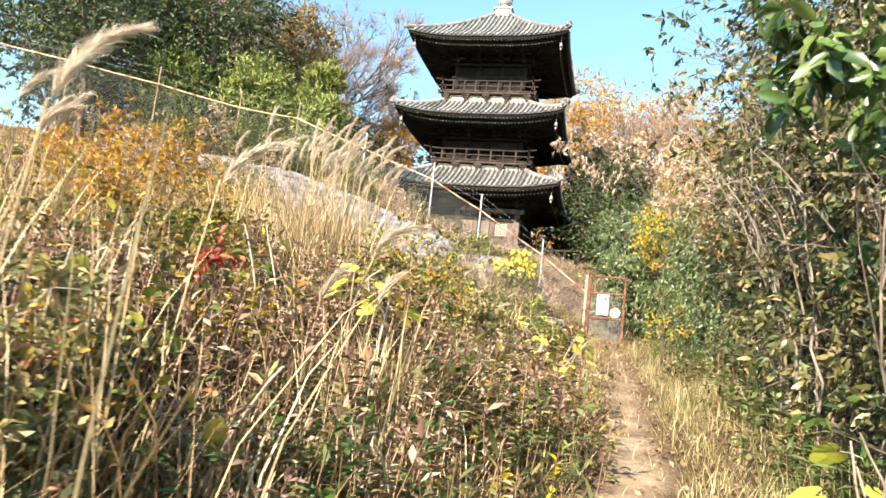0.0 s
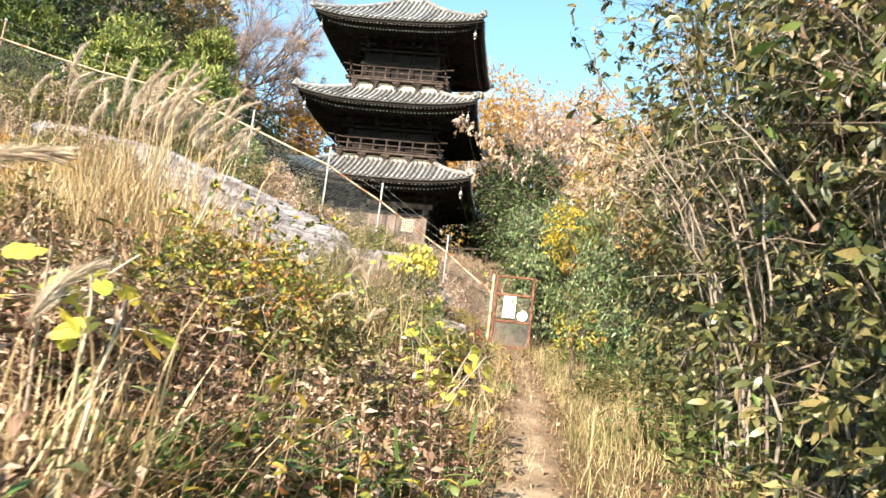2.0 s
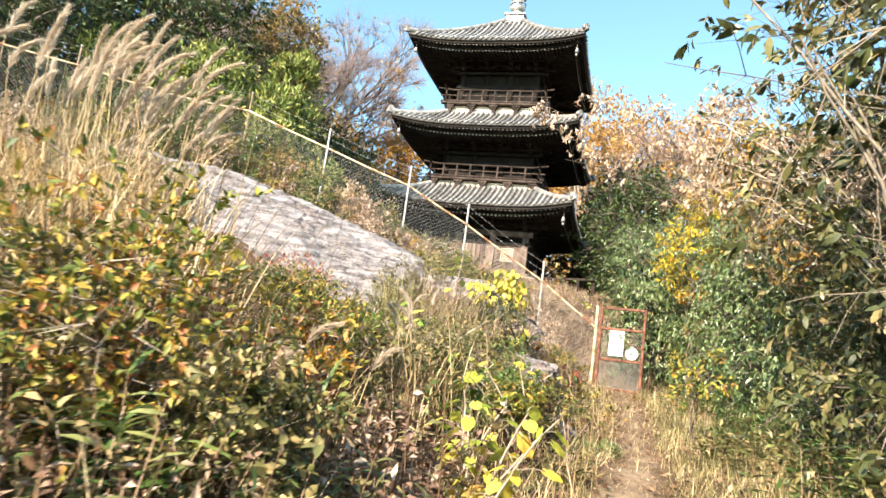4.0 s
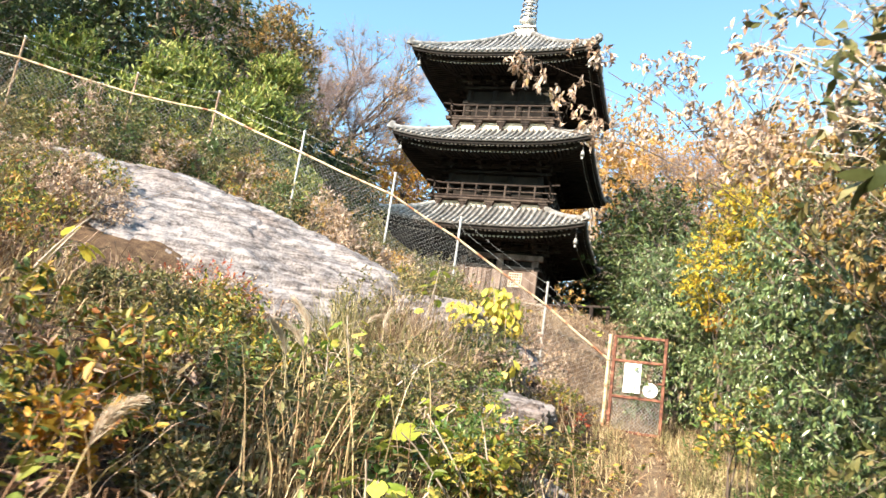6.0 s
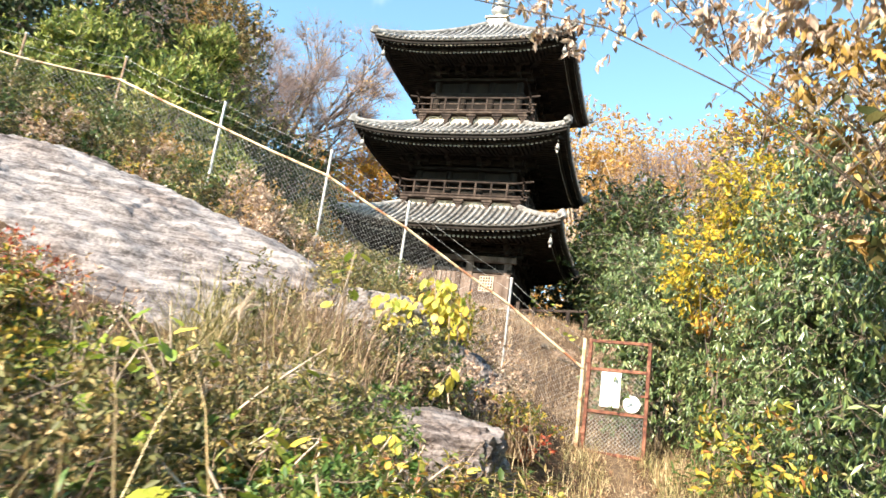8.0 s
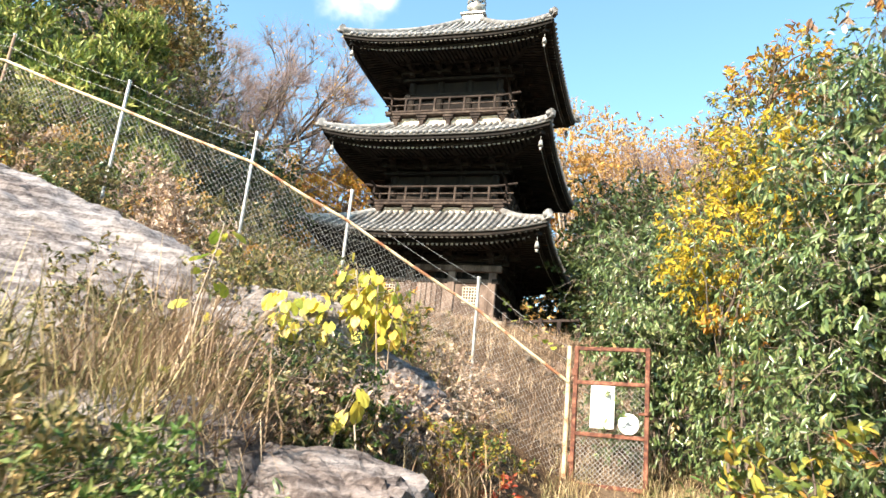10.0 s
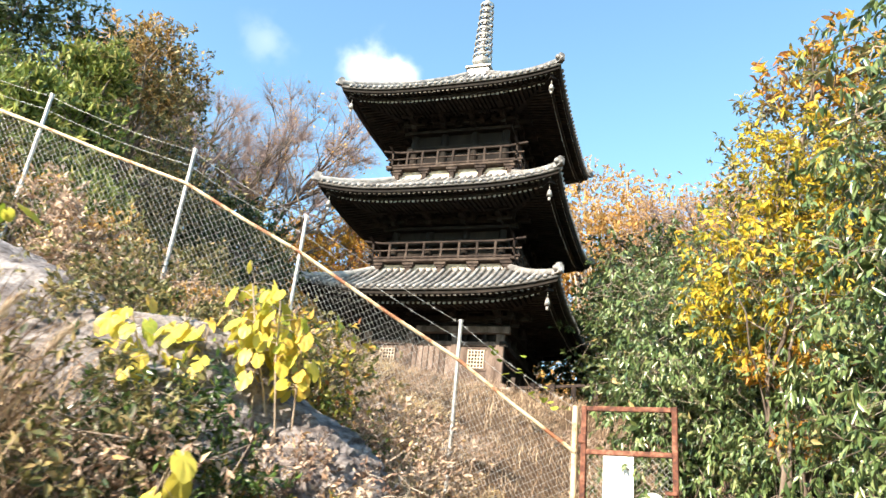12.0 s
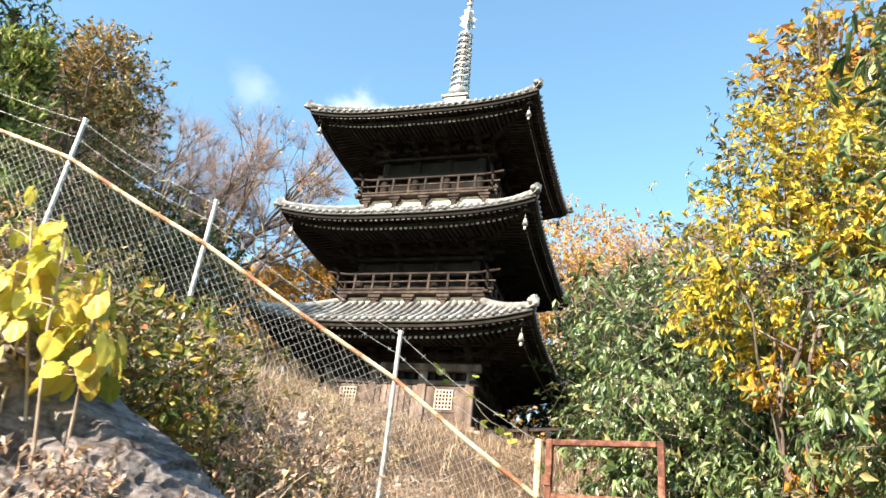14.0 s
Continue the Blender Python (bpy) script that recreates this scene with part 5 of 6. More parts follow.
v, f = blade_arrays(rng, p, rng.uniform(0.25, 0.75, len(p)) * np.where(p[:, 0] > 0.2, 0.55, 1.0), rng.uniform(0.005, 0.012, len(p)), rng.uniform(0.05, 0.7, len(p)), rng.uniform(0.05, 0.5, len(p)))
tagged(new("bank_grass", tri_mesh("bank_grass", v, f, BANKSTRAW)), "tall dry grass on the bank before the pagoda", "grass", kind="stuff")
p = scatter(rng, 26000, -7, 7, -1, 21, lambda x, y: (np.abs(x - trail_x(y)) > 0.3 * rng.random(len(x))) & ~on_slab(x, y))
n = len(p)
p[:, 2] += 0.03 + 0.05 * rng.random(n)
ln = rng.uniform(0.03, 0.085, n)
v, f = leaf_arrays(p, unit(rng.normal(size=(n, 3)) * np.array([1, 1, 0.4])), unit(rng.normal(size=(n, 3)) * 0.5 + np.array([0, 0, 1.0])), ln, ln * 0.6, "simple")
tagged(new("leaf_litter", tri_mesh("leaf_litter", v, f, LITTER)), "brown curled fallen leaves over the ground", "leaf litter", kind="stuff")

# ---- the slope beside the path ----
rng = np.random.default_rng(11)
for i in range(78):
    y = rng.uniform(1.6, 15.0)
    d = rng.uniform(0.55, 5.5) if y > 3.5 else rng.uniform(0.8, 5)
    x = float(trail_x(y)) - d
    if on_slab(np.array(x), np.array(y)):
        continue
    h = rng.uniform(0.55, 1.05) * (0.75 if d < 1 else 1) * (0.6 if d < 1.3 and y > 7 else 1)
    dry = rng.random() < 0.8 and not (y > 6.0 and d < 1.9)
    if y < 7.5 and i % 3:
        continue
    h *= (1 if dry else 0.75) * (0.55 if y > 8.5 else 1)
    grass_clump("dry_grass_clump", x, y, 210, h, 0.007, STRAW if dry else GREENGRASS, "arching clump of dry straw grass on the slope" if dry else "arching clump of half green grass on the slope", 100 + i, 0.15, 0.36, 0.5, group="dry grass clumps")
for i in range(24):
    y = rng.uniform(2.6, 14.6)
    d = rng.uniform(1.0, 5.2)
    x = float(trail_x(y)) - d
    h = rng.uniform(0.55, 1.15) * (0.55 if y > 8.5 else 1)
    if y < 4.2:
        h *= 0.8
    mat, txt = ((MIXED, "leafy shrub turning from green to yellow"), (OLIVE, "dull green shrub with browning leaves"), (OLIVE, "dull green shrub with browning leaves"), (LITTER, "withered brown shrub on the slope"), (MIXED, "leafy shrub turning from green to yellow"))[i % 5]
    plant("shrub", x, y, [((0, 0, h * 0.62), (0.36 * h + 0.1, 0.36 * h + 0.1, h * 0.45), 2600, 0.036 if mat is LITTER else 0.05, 0.5, "oval" if mat is MIXED else "simple", mat, 0.1)], txt, "shrub", 200 + i, stems=6, girth=0.009, limbs=24, splay=0.2, group="shrubs on the slope")
for i in range(46):
    y = rng.uniform(1.5, 15.5)
    x = float(trail_x(y)) - rng.uniform(0.5, 4.2)
    mat = (OLIVE, GREENGRASS, SASA, OLIVE)[i % 4]
    weed(x, y, 16, rng.uniform(0.3, 0.7) * (0.7 if y > 8.5 else 1), mat, "leafy green weeds among dry grass", 300 + i)
# leafy herbs, withered ferns and brambles over the lower slope
rng = np.random.default_rng(19)
for i in range(64):
    y = rng.uniform(2.6, 9.0)
    d = rng.uniform(0.75, 4.6)
    mat, txt, shape, ln, wd = ((OLIVE, "leafy dull green herb on the slope", "oval", 0.07, 0.55), (MIXED, "leafy herb turning yellow on the slope", "oval", 0.075, 0.6), (GLOSSY, "dark green leafy herb on the slope", "oval", 0.065, 0.5), (YELLOW, "small yellow-leaved herb on the slope", "oval", 0.06, 0.6))[(0, 1, 2, 0, 1, 1, 0, 3)[i % 8]]
    weed(float(trail_x(y)) - d, y, 20, rng.uniform(0.4, 0.85) * (0.8 if d < 1.2 else 1), mat, txt, 1000 + i, shape, ln, wd, 0.26)
for i in range(66):
    y = rng.uniform(2.2, 9.5)
    d = rng.uniform(0.7, 4.4)
    weed(float(trail_x(y)) - d, y, 22, rng.uniform(0.3, 0.7), FERN, "withered pinkish brown fern on the slope", 1080 + i, "simple", 0.075, 0.4, 0.3, "withered_fern")
p = scatter(rng, 5200, -6, 4.0, 1.5, 14.5, lambda x, y: left_bank(x, y) & (x < trail_x(y) - 0.6) & patchy(x, y, 0.9, -0.2))
v, f = blade_arrays(rng, p, rng.uniform(0.4, 1.0, len(p)), rng.uniform(0.005, 0.009, len(p)), rng.uniform(0.1, 0.8, len(p)), rng.uniform(0.2, 0.9, len(p)))
tagged(new("bramble_tangle", tri_mesh("bramble_tangle", v, f, FERN)), "tangled arching dead bramble stems over the slope", "brambles", kind="stuff")
for i, (gx, gy, gh) in enumerate(((0.42, 5.05, 1.15), (0.62, 5.35, 0.8), (0.25, 4.75, 0.9), (0.75, 6.2, 0.7), (0.55, 4.3, 0.55), (-0.35, 3.3, 0.5), (-0.65, 3.55, 0.5), (-0.1, 3.9, 0.55), (-0.9, 3.9, 0.6), (0.1, 3.5, 0.45))):
    grass_clump("straw_tussock", gx, gy, 190, gh, 0.009, STRAW, "pale straw tussock with upright dry stalks", 1140 + i, 0.15, 0.28, 0.4, group="dry grass clumps")
rng = np.random.default_rng(23)
for i in range(16):
    y = rng.uniform(3.6, 8.6)
    grass_clump("straw_tussock", float(trail_x(y)) - rng.uniform(0.5, 1.25), y, 150, rng.uniform(0.35, 0.6), 0.008, STRAW, "low pale straw tussock beside the path", 1150 + i, 0.16, 0.4, 0.55, group="dry grass clumps")
broadleaf_sapling(0.2, 5.2, 1.05, 12, 0.13, BIG_YELLOW, "sapling with broad yellow leaves among dry stalks", 13, 3, 0.16)
broadleaf_sapling(-0.72, 3.65, 0.78, 8, 0.12, BIG_YELLOW, "sapling with broad yellow leaves among dry stalks", 14, 3, 0.12)
plant("shrub", -0.55, 4.6, [((0, 0, 0.62), (0.13, 0.13, 0.16), 60, 0.075, 0.45, "oval", REDLEAF, 0.5)], "thin sapling with dark red leaves on the slope", "shrub", 38, stems=2, girth=0.006, limbs=6, splay=0.05)

for i, (gx, gy) in enumerate(((1.15, 5.4), (0.9, 6.0), (1.4, 6.5), (1.1, 7.2), (1.55, 7.6), (0.5, 5.2), (0.75, 7.9))):
    weed(gx, gy, 14, 0.55, SASA, "dwarf bamboo with long narrow green leaves", 340 + i, "long", 0.22, 0.10, 0.2, "dwarf_bamboo")
rng = np.random.default_rng(88)
for i in range(16):
    y = rng.uniform(10.2, 14.2)
    weed(float(trail_x(y)) - rng.uniform(0.9, 3.2), y, 18, rng.uniform(0.35, 0.65), (OLIVE, MIXED, SASA)[i % 3], "leafy green and yellow weeds below the rocks", 360 + i, "oval", 0.075, 0.55, 0.28)
# pampas grass beside the path and up the slope
pampas(-0.75, 8.7, 40, 2.05, 1, "tall pampas clump with nodding silvery plumes on the slope", (0.5, 0.1), 0.40, 1500)
pampas(-1.5, 9.4, 14, 1.8, 2, "tall pampas clump with nodding silvery plumes on the slope", (0.45, 0.1), 0.45, 800)
pampas(-0.35, 2.9, 2, 1.75, 3, "pampas clump with dry stalks and feathery heads beside path", (0.8, 0.3), 0.25, 120)
pampas(0.1, 4.2, 3, 1.2, 4, "pampas clump with dry stalks and feathery heads beside path", (0.7, 0.2), 0.25, 120)
pampas(-1.6, 4.6, 4, 1.5, 5, "pampas clump with dry stalks and feathery heads beside path", (0.7, 0.2), 0.3, 160)
pampas(0.75, 8.4, 3, 0.8, 6, "low pampas clump with bent feathery heads", (0.9, -0.2), 0.25, 160)
pampas(1.25, 10.6, 3, 1.0, 7, "low pampas clump with bent feathery heads", (-0.7, -0.2), 0.2, 120)
pampas(1.1, 16.2, 3, 1.0, 8, "arching dry grass clump beside the rocks", (0.6, 0.1), 0.3, 420)
pampas(0.6, 14.0, 2, 0.9, 9, "arching dry grass clump beside the rocks", (0.6, 0.1), 0.3, 360)

for i, (gx, gy, gh) in enumerate(((1.15, 14.9, 1.25), (1.5, 15.3, 1.25), (0.8, 15.3, 1.3), (0.3, 14.8, 1.1), (1.2, 15.9, 1.35), (0.75, 16.2, 1.2), (2.7, 18.3, 0.8), (1.0, 17.9, 0.7), (2.9, 17.0, 0.6))):
    grass_clump("arching_grass", gx, gy, 440, gh, 0.010, BANKSTRAW if i % 3 else GREENGRASS, "thick arching clump of dry grass beside rocks", 800 + i, 0.16, 0.32, 0.5, group="arching grass by the rocks")
for i, (gx, gy) in enumerate(((1.0, 9.2), (1.2, 10.2), (0.6, 9.8), (1.55, 11.4), (0.1, 8.0), (-0.6, 7.2), (0.9, 6.6), (0.3, 5.4), (-0.3, 4.7), (0.0, 3.2), (-0.7, 3.8), (-1.0, 2.8))):
    grass_clump("dry_stalks", gx, gy, 12, 1.1, 0.009, STRAW, "tall thin dry grass stalks", 830 + i, 0.2, 0.25, 0.22, group="dry stalks beside the path")

# broad-leaved saplings
broadleaf_sapling(2.25, 17.35, 1.70, 130, 0.125, BIG_YELLOW, "thin-stemmed sapling with broad bright yellow drooping leaves", 1, 5, 0.28, (-0.05, 0.15), 1.7)
broadleaf_sapling(1.75, 17.0, 1.30, 90, 0.125, BIG_YELLOW, "thin-stemmed sapling with broad bright yellow drooping leaves", 2, 4, 0.2, (-0.2, 0.05), 1.7)
broadleaf_sapling(1.98, 17.15, 1.4, 54, 0.12, BIG_YELLOW + BIG_GREEN[:1], "thin-stemmed sapling with yellow and green drooping leaves", 24, 4, 0.18, (0, 0.05), 1.6)
broadleaf_sapling(2.3, 15.85, 0.8, 5, 0.15, BIG_YELLOW, "small sapling with a few broad yellow leaves", 3, 2, 0.06, (0, 0), 1.1)
broadleaf_sapling(1.78, 8.75, 0.85, 45, 0.12, BIG_YELLOW, "bushy sapling with broad yellow leaves beside path", 4, 5, 0.3, bush=True)
broadleaf_sapling(1.8, 10.1, 0.7, 20, 0.16, BIG_GREEN, "low sapling with broad yellow-green leaves beside path", 5, 4, 0.25, bush=True, droop=0.25)
broadleaf_sapling(2.25, 11.5, 0.8, 24, 0.18, BIG_GREEN, "low sapling with broad yellow-green leaves beside path", 6, 4, 0.25, bush=True, droop=0.25)
broadleaf_sapling(1.0, 13.0, 0.9, 24, 0.12, BIG_GREEN, "bushy sapling with broad yellow-green leaves", 7, 6, 0.4, bush=True)
broadleaf_sapling(-0.3, 5.6, 0.9, 10, 0.15, BIG_GREEN, "sapling with broad yellow-green leaves among grass", 8, 3, 0.3, bush=True)
broadleaf_sapling(-0.2, 3.7, 0.7, 7, 0.12, BIG_GREEN, "sapling with broad yellow-green leaves among grass", 9, 3, 0.3, bush=True)
broadleaf_sapling(2.95, 4.3, 0.85, 20, 0.17, BIG_GREEN, "bushy sapling with broad yellow-green leaves beside path", 10, 5, 0.3, bush=True)
broadleaf_sapling(2.2, 12.9, 0.6, 16, 0.13, BIG_YELLOW, "low sapling with yellow and brown leaves by rocks", 11, 5, 0.3, bush=True)
broadleaf_sapling(-1.2, 11.2, 0.8, 9, 0.15, BIG_YELLOW, "sapling with broad yellow leaves below the slab", 12, 3, 0.35, bush=True)

for i, (gx, gy, gh, gn) in enumerate(((0.8, 12.6, 0.6, 22), (1.35, 12.3, 0.5, 20), (1.65, 12.7, 0.5, 22), (2.0, 13.3, 0.5, 18), (0.35, 12.9, 0.6, 18), (1.15, 15.6, 1.7, 16))):
    broadleaf_sapling(gx, gy, gh, gn, 0.115, BIG_GREEN, "sapling with broad yellow-green leaves below the rock slab", 15 + i, 4 if gh < 1 else 2, 0.3 if gh < 1 else 0.08, bush=True, droop=0.5)

# shrubs on the slope
plant("shrub", 0.55, 9.5, [((0, 0, 0.5), (0.42, 0.35, 0.4), 1700, 0.055, 0.42, "oval", MIXED, 0.1), ((0.05, -0.15, 0.4), (0.35, 0.3, 0.25), 500, 0.055, 0.45, "oval", GOLD, 0.1)], "shrub with orange and yellow leaves beside the path", "shrub", 39, stems=7, girth=0.008, limbs=24, splay=0.25)
plant("shrub", 0.35, 7.1, [((0, 0, 0.75), (0.5, 0.5, 0.55), 3600, 0.05, 0.45, "simple", MIXED, 0.1)], "yellow and green leafy shrub beside the path", "shrub", 21, stems=8, girth=0.01, limbs=30, splay=0.25)
plant("shrub", -1.9, 6.2, [((0, 0, 0.8), (0.55, 0.5, 0.5), 2600, 0.05, 0.45, "simple", GOLD, 0.1)], "gold and orange leafy shrub on the slope", "shrub", 22, stems=7, girth=0.01, limbs=24, splay=0.25)
plant("shrub", 1.35, 13.3, [((0, 0, 0.42), (0.7, 0.6, 0.42), 5200, 0.05, 0.4, "simple", OLIVE, 0.0), ((0.5, 0.2, 0.4), (0.45, 0.4, 0.35), 2000, 0.05, 0.4, "simple", SASA, 0.0)], "dense low green shrub below the rock slab", "shrub", 23, stems=8, girth=0.01, limbs=24, splay=0.3)
plant("shrub", 1.55, 18.6, [((0, 0, 0.75), (0.95, 0.7, 0.6), 5200, 0.06, 0.4, "simple", OLIVE, 0.0), ((0.3, -0.3, 0.8), (0.6, 0.5, 0.5), 1700, 0.07, 0.5, "simple", MIXED, 0.2)], "green shrub growing through the fence foot", "shrub", 24, stems=8, girth=0.012, limbs=24, splay=0.3)
plant("shrub", 0.7, 18.9, [((0, 0, 0.5), (0.7, 0.5, 0.45), 3000, 0.06, 0.4, "simple", OLIVE, 0.0)], "dull green shrub above the rocks", "shrub", 25, stems=6, girth=0.012, limbs=20, splay=0.3)
plant("shrub", 2.55, 19.4, [((0, 0, 0.5), (0.7, 0.6, 0.5), 3000, 0.06, 0.4, "simple", DRYLEAF, 0.1)], "withered brown shrub below the fence", "shrub", 26, stems=8, girth=0.01, limbs=30, splay=0.3)
plant("shrub", 1.7, 15.9, [((0, 0, 0.6), (0.6, 0.5, 0.5), 2600, 0.06, 0.4, "simple", OLIVE, 0.2)], "shrub with browning leaves among rocks", "shrub", 27, stems=8, girth=0.01, limbs=30, splay=0.25)
plant("shrub", 3.1, 17.6, [((0, 0, 0.32), (0.5, 0.5, 0.32), 1600, 0.05, 0.4, "simple", MIXED, 0.1), ((0.1, -0.3, 0.2), (0.3, 0.3, 0.2), 260, 0.06, 0.5, "simple", REDLEAF, 0.1)], "low shrub with red and yellow leaves", "shrub", 28, stems=6, girth=0.008, limbs=16, splay=0.25)
plant("shrub", 0.95, 17.3, [((0, 0, 0.6), (0.6, 0.5, 0.5), 3400, 0.055, 0.4, "simple", OLIVE, 0.0)], "dull green shrub growing over the rocks", "shrub", 33, stems=8, girth=0.008, limbs=24, splay=0.3, base=2.75)
plant("shrub", 1.5, 18.0, [((0, 0, 0.6), (0.6, 0.5, 0.5), 3400, 0.055, 0.4, "simple", OLIVE, 0.0)], "dull green shrub growing over the rocks", "shrub", 34, stems=8, girth=0.008, limbs=24, splay=0.3, base=2.6)
plant("shrub", 1.95, 16.3, [((0, 0, 0.5), (0.55, 0.45, 0.5), 3800, 0.055, 0.42, "simple", GLOSSY, 0.1), ((0.2, -0.1, 0.6), (0.4, 0.4, 0.4), 700, 0.06, 0.4, "simple", DRYLEAF, 0.3)], "dark green shrub before the rocks", "shrub", 35, stems=9, girth=0.008, limbs=24, splay=0.3)
plant("shrub", 2.55, 17.2, [((0, 0, 0.5), (0.5, 0.4, 0.45), 2600, 0.055, 0.42, "simple", DRYLEAF, 0.2)], "withered pale shrub before the rocks", "shrub", 36, stems=12, girth=0.007, limbs=24, splay=0.3, bark=PALE_BARK)
plant("shrub", 0.3, 16.0, [((0, 0, 0.5), (0.5, 0.4, 0.45), 2600, 0.055, 0.42, "simple", OLIVE, 0.1)], "dull green shrub on the slab", "shrub", 37, stems=8, girth=0.007, limbs=24, splay=0.3, base=2.3)
plant("shrub", 2.75, 18.5, [((0, 0, 0.55), (0.6, 0.5, 0.5), 1500, 0.05, 0.4, "simple", DRYLEAF, 0.1)], "withered brown shrub below the fence", "shrub", 31, stems=14, girth=0.006, limbs=30, splay=0.3, bark=PALE_BARK)
plant("shrub", 2.5, 16.7, [((0, 0, 0.4), (0.5, 0.45, 0.4), 1500, 0.05, 0.4, "simple", MIXED, 0.1)], "low turning shrub before the rocks", "shrub", 32, stems=10, girth=0.006, limbs=24, splay=0.3)
plant("shrub", -1.2, 13.9, [((0, 0, 0.35), (0.8, 0.5, 0.35), 1500, 0.05, 0.4, "simple", REDLEAF, 0.0), ((0.2, 0, 0.3), (0.9, 0.6, 0.3), 2600, 0.05, 0.4, "simple", DRYLEAF, 0.0)], "low withered shrub with red leaves under slab", "shrub", 29, stems=8, girth=0.008, limbs=20, splay=0.4)
plant("shrub", -2.9, 10.6, [((0, 0, 0.4), (0.8, 0.7, 0.35), 3000, 0.06, 0.4, "simple", GOLD, 0.0)], "gold and orange leafy shrub on the slope", "shrub", 30, stems=8, girth=0.01, limbs=24, splay=0.3)
for i, (gx, gy, gr, gh, gm, txt) in enumerate(((-2.4, 12.2, 0.7, 0.6, MIXED, "yellow and green leafy shrub below slab"), (-0.9, 12.6, 0.6, 0.45, OLIVE, "dull green shrub below the slab"), (0.1, 12.2, 0.6, 0.5, MIXED, "yellow and green leafy shrub below slab"), (-4.0, 13.6, 0.9, 0.7, MIXED, "yellow and green leafy shrub below slab"), (-6.6, 16.0, 0.9, 0.9, DRYLEAF, "withered shrub beside the slab"), (-7.2, 17.6, 0.8, 1.0, OLIVE, "dull green shrub beside the slab"), (-3.6, 8.8, 0.8, 0.8, GOLD, "gold and orange leafy shrub on the slope"), (0.2, 13.4, 0.5, 0.6, OLIVE, "dull green shrub below the slab"), (1.95, 12.2, 0.4, 0.5, SASA, "low green shrub beside the path"), (1.2, 11.7, 0.5, 0.6, OLIVE, "dull green shrub beside the path"), (2.3, 20.1, 0.5, 0.7, OLIVE, "dull green shrub at the fence foot"), (0.2, 19.6, 0.6, 0.8, OLIVE, "dull green shrub at the fence foot"), (-1.3, 19.4, 0.5, 0.5, MIXED, "turning shrub at the fence foot"))):
    plant("shrub", gx, gy, [((0, 0, gh * 0.55), (gr, gr, gh * 0.5), int(5200 * gr), 0.055, 0.42, "simple", gm, 0.05)], txt, "shrub", 860 + i, stems=7, girth=0.01, limbs=24, splay=0.25, group="shrubs on the slope")
# herbs and brush along the front of the fence
rng = np.random.default_rng(64)
FOOT = ((OLIVE, "leafy green shrub along the fence foot"), (SASA, "bright green leafy shrub along the fence foot"), (DRYLEAF, "withered brown brush along the fence foot"), (GLOSSY, "dark green shrub along the fence foot"), (MIXED, "turning shrub along the fence foot"))
for i in range(30):
    x = 2.5 - 0.32 * i + rng.normal() * 0.1
    y = float(np.interp(x, [-8, -5.9, -4.5, -2.4, 1, 2.9], [18.2, 19.1, 19.7, 19.7, 20.1, 20.7])) - rng.uniform(0.2, 0.8)
    mat, txt = FOOT[(0, 1, 0, 4)[i % 4] if x > 0.2 else ((2, 2, 0, 2)[i % 4] if x > -2.0 else (3, 0, 2, 4, 0)[i % 5])]
    h = rng.uniform(0.75, 1.15) * (0.8 if x > 1.2 else 1.35 if x < 0.5 else 1.0)
    plant("shrub", x, y, [((0, 0, h * 0.55), (0.42, 0.38, h * 0.5), 1500, 0.07, 0.38, "simple", mat, 0.05)], txt, "shrub", 1200 + i, stems=7, girth=0.008, limbs=18, splay=0.25, group="shrubs along the fence foot")
# growth over the bank beside the slab
rng = np.random.default_rng(66)
for i in range(22):
    x, y = rng.uniform(-7.6, -3.6), rng.uniform(14.0, 16.6)
    mat, txt = FOOT[(2, 0, 4, 2)[i % 4]]
    h = rng.uniform(0.4, 0.75)
    plant("shrub", x, y, [((0, 0, h * 0.5), (0.5, 0.42, h * 0.5), 1300, 0.06, 0.4, "simple", mat, 0.05)], txt.replace("along the fence foot", "beside the rock slab"), "shrub", 1240 + i, stems=7, girth=0.008, limbs=14, splay=0.25, group="shrubs on the slope")
for i, (x, y) in enumerate(((2.45, 17.35), (1.9, 17.0), (2.75, 17.6), (1.5, 16.8), (2.2, 17.1))):
    plant("shrub", x, y, [((0, 0, 0.5), (0.42, 0.35, 0.42), 700, 0.045, 0.34, "simple", DRYLEAF if i % 2 else FERN, 0.2)], "dry twiggy shrub before the pale rock", "shrub", 1270 + i, stems=16, girth=0.006, limbs=34, splay=0.3, bark=PALE_BARK, group="shrubs on the slope")
# brush behind the fence
rng = np.random.default_rng(5)
for i in range(34):
    x = 0.3 - 0.38 * i + rng.normal() * 0.3
    y = 21.3 + rng.uniform(0, 1.6) - (0.4 if x < -6 else 0)
    mat, txt = ((OLIVE, "dull green brush behind the fence"), (DRYLEAF, "withered brown brush behind the fence"), (RUSTLEAF, "russet brush behind the fence"), (OLIVE, "dull green brush behind the fence"))[i % 4]
    h = rng.uniform(0.9, 1.5)
    plant("brush", x, y, [((0, 0, h * 0.55), (0.75, 0.6, h * 0.5), 1700, 0.075, 0.42, "simple", mat, 0.05)], txt, "shrub", 400 + i, stems=7, girth=0.014, limbs=24, splay=0.3, group="brush behind the fence")

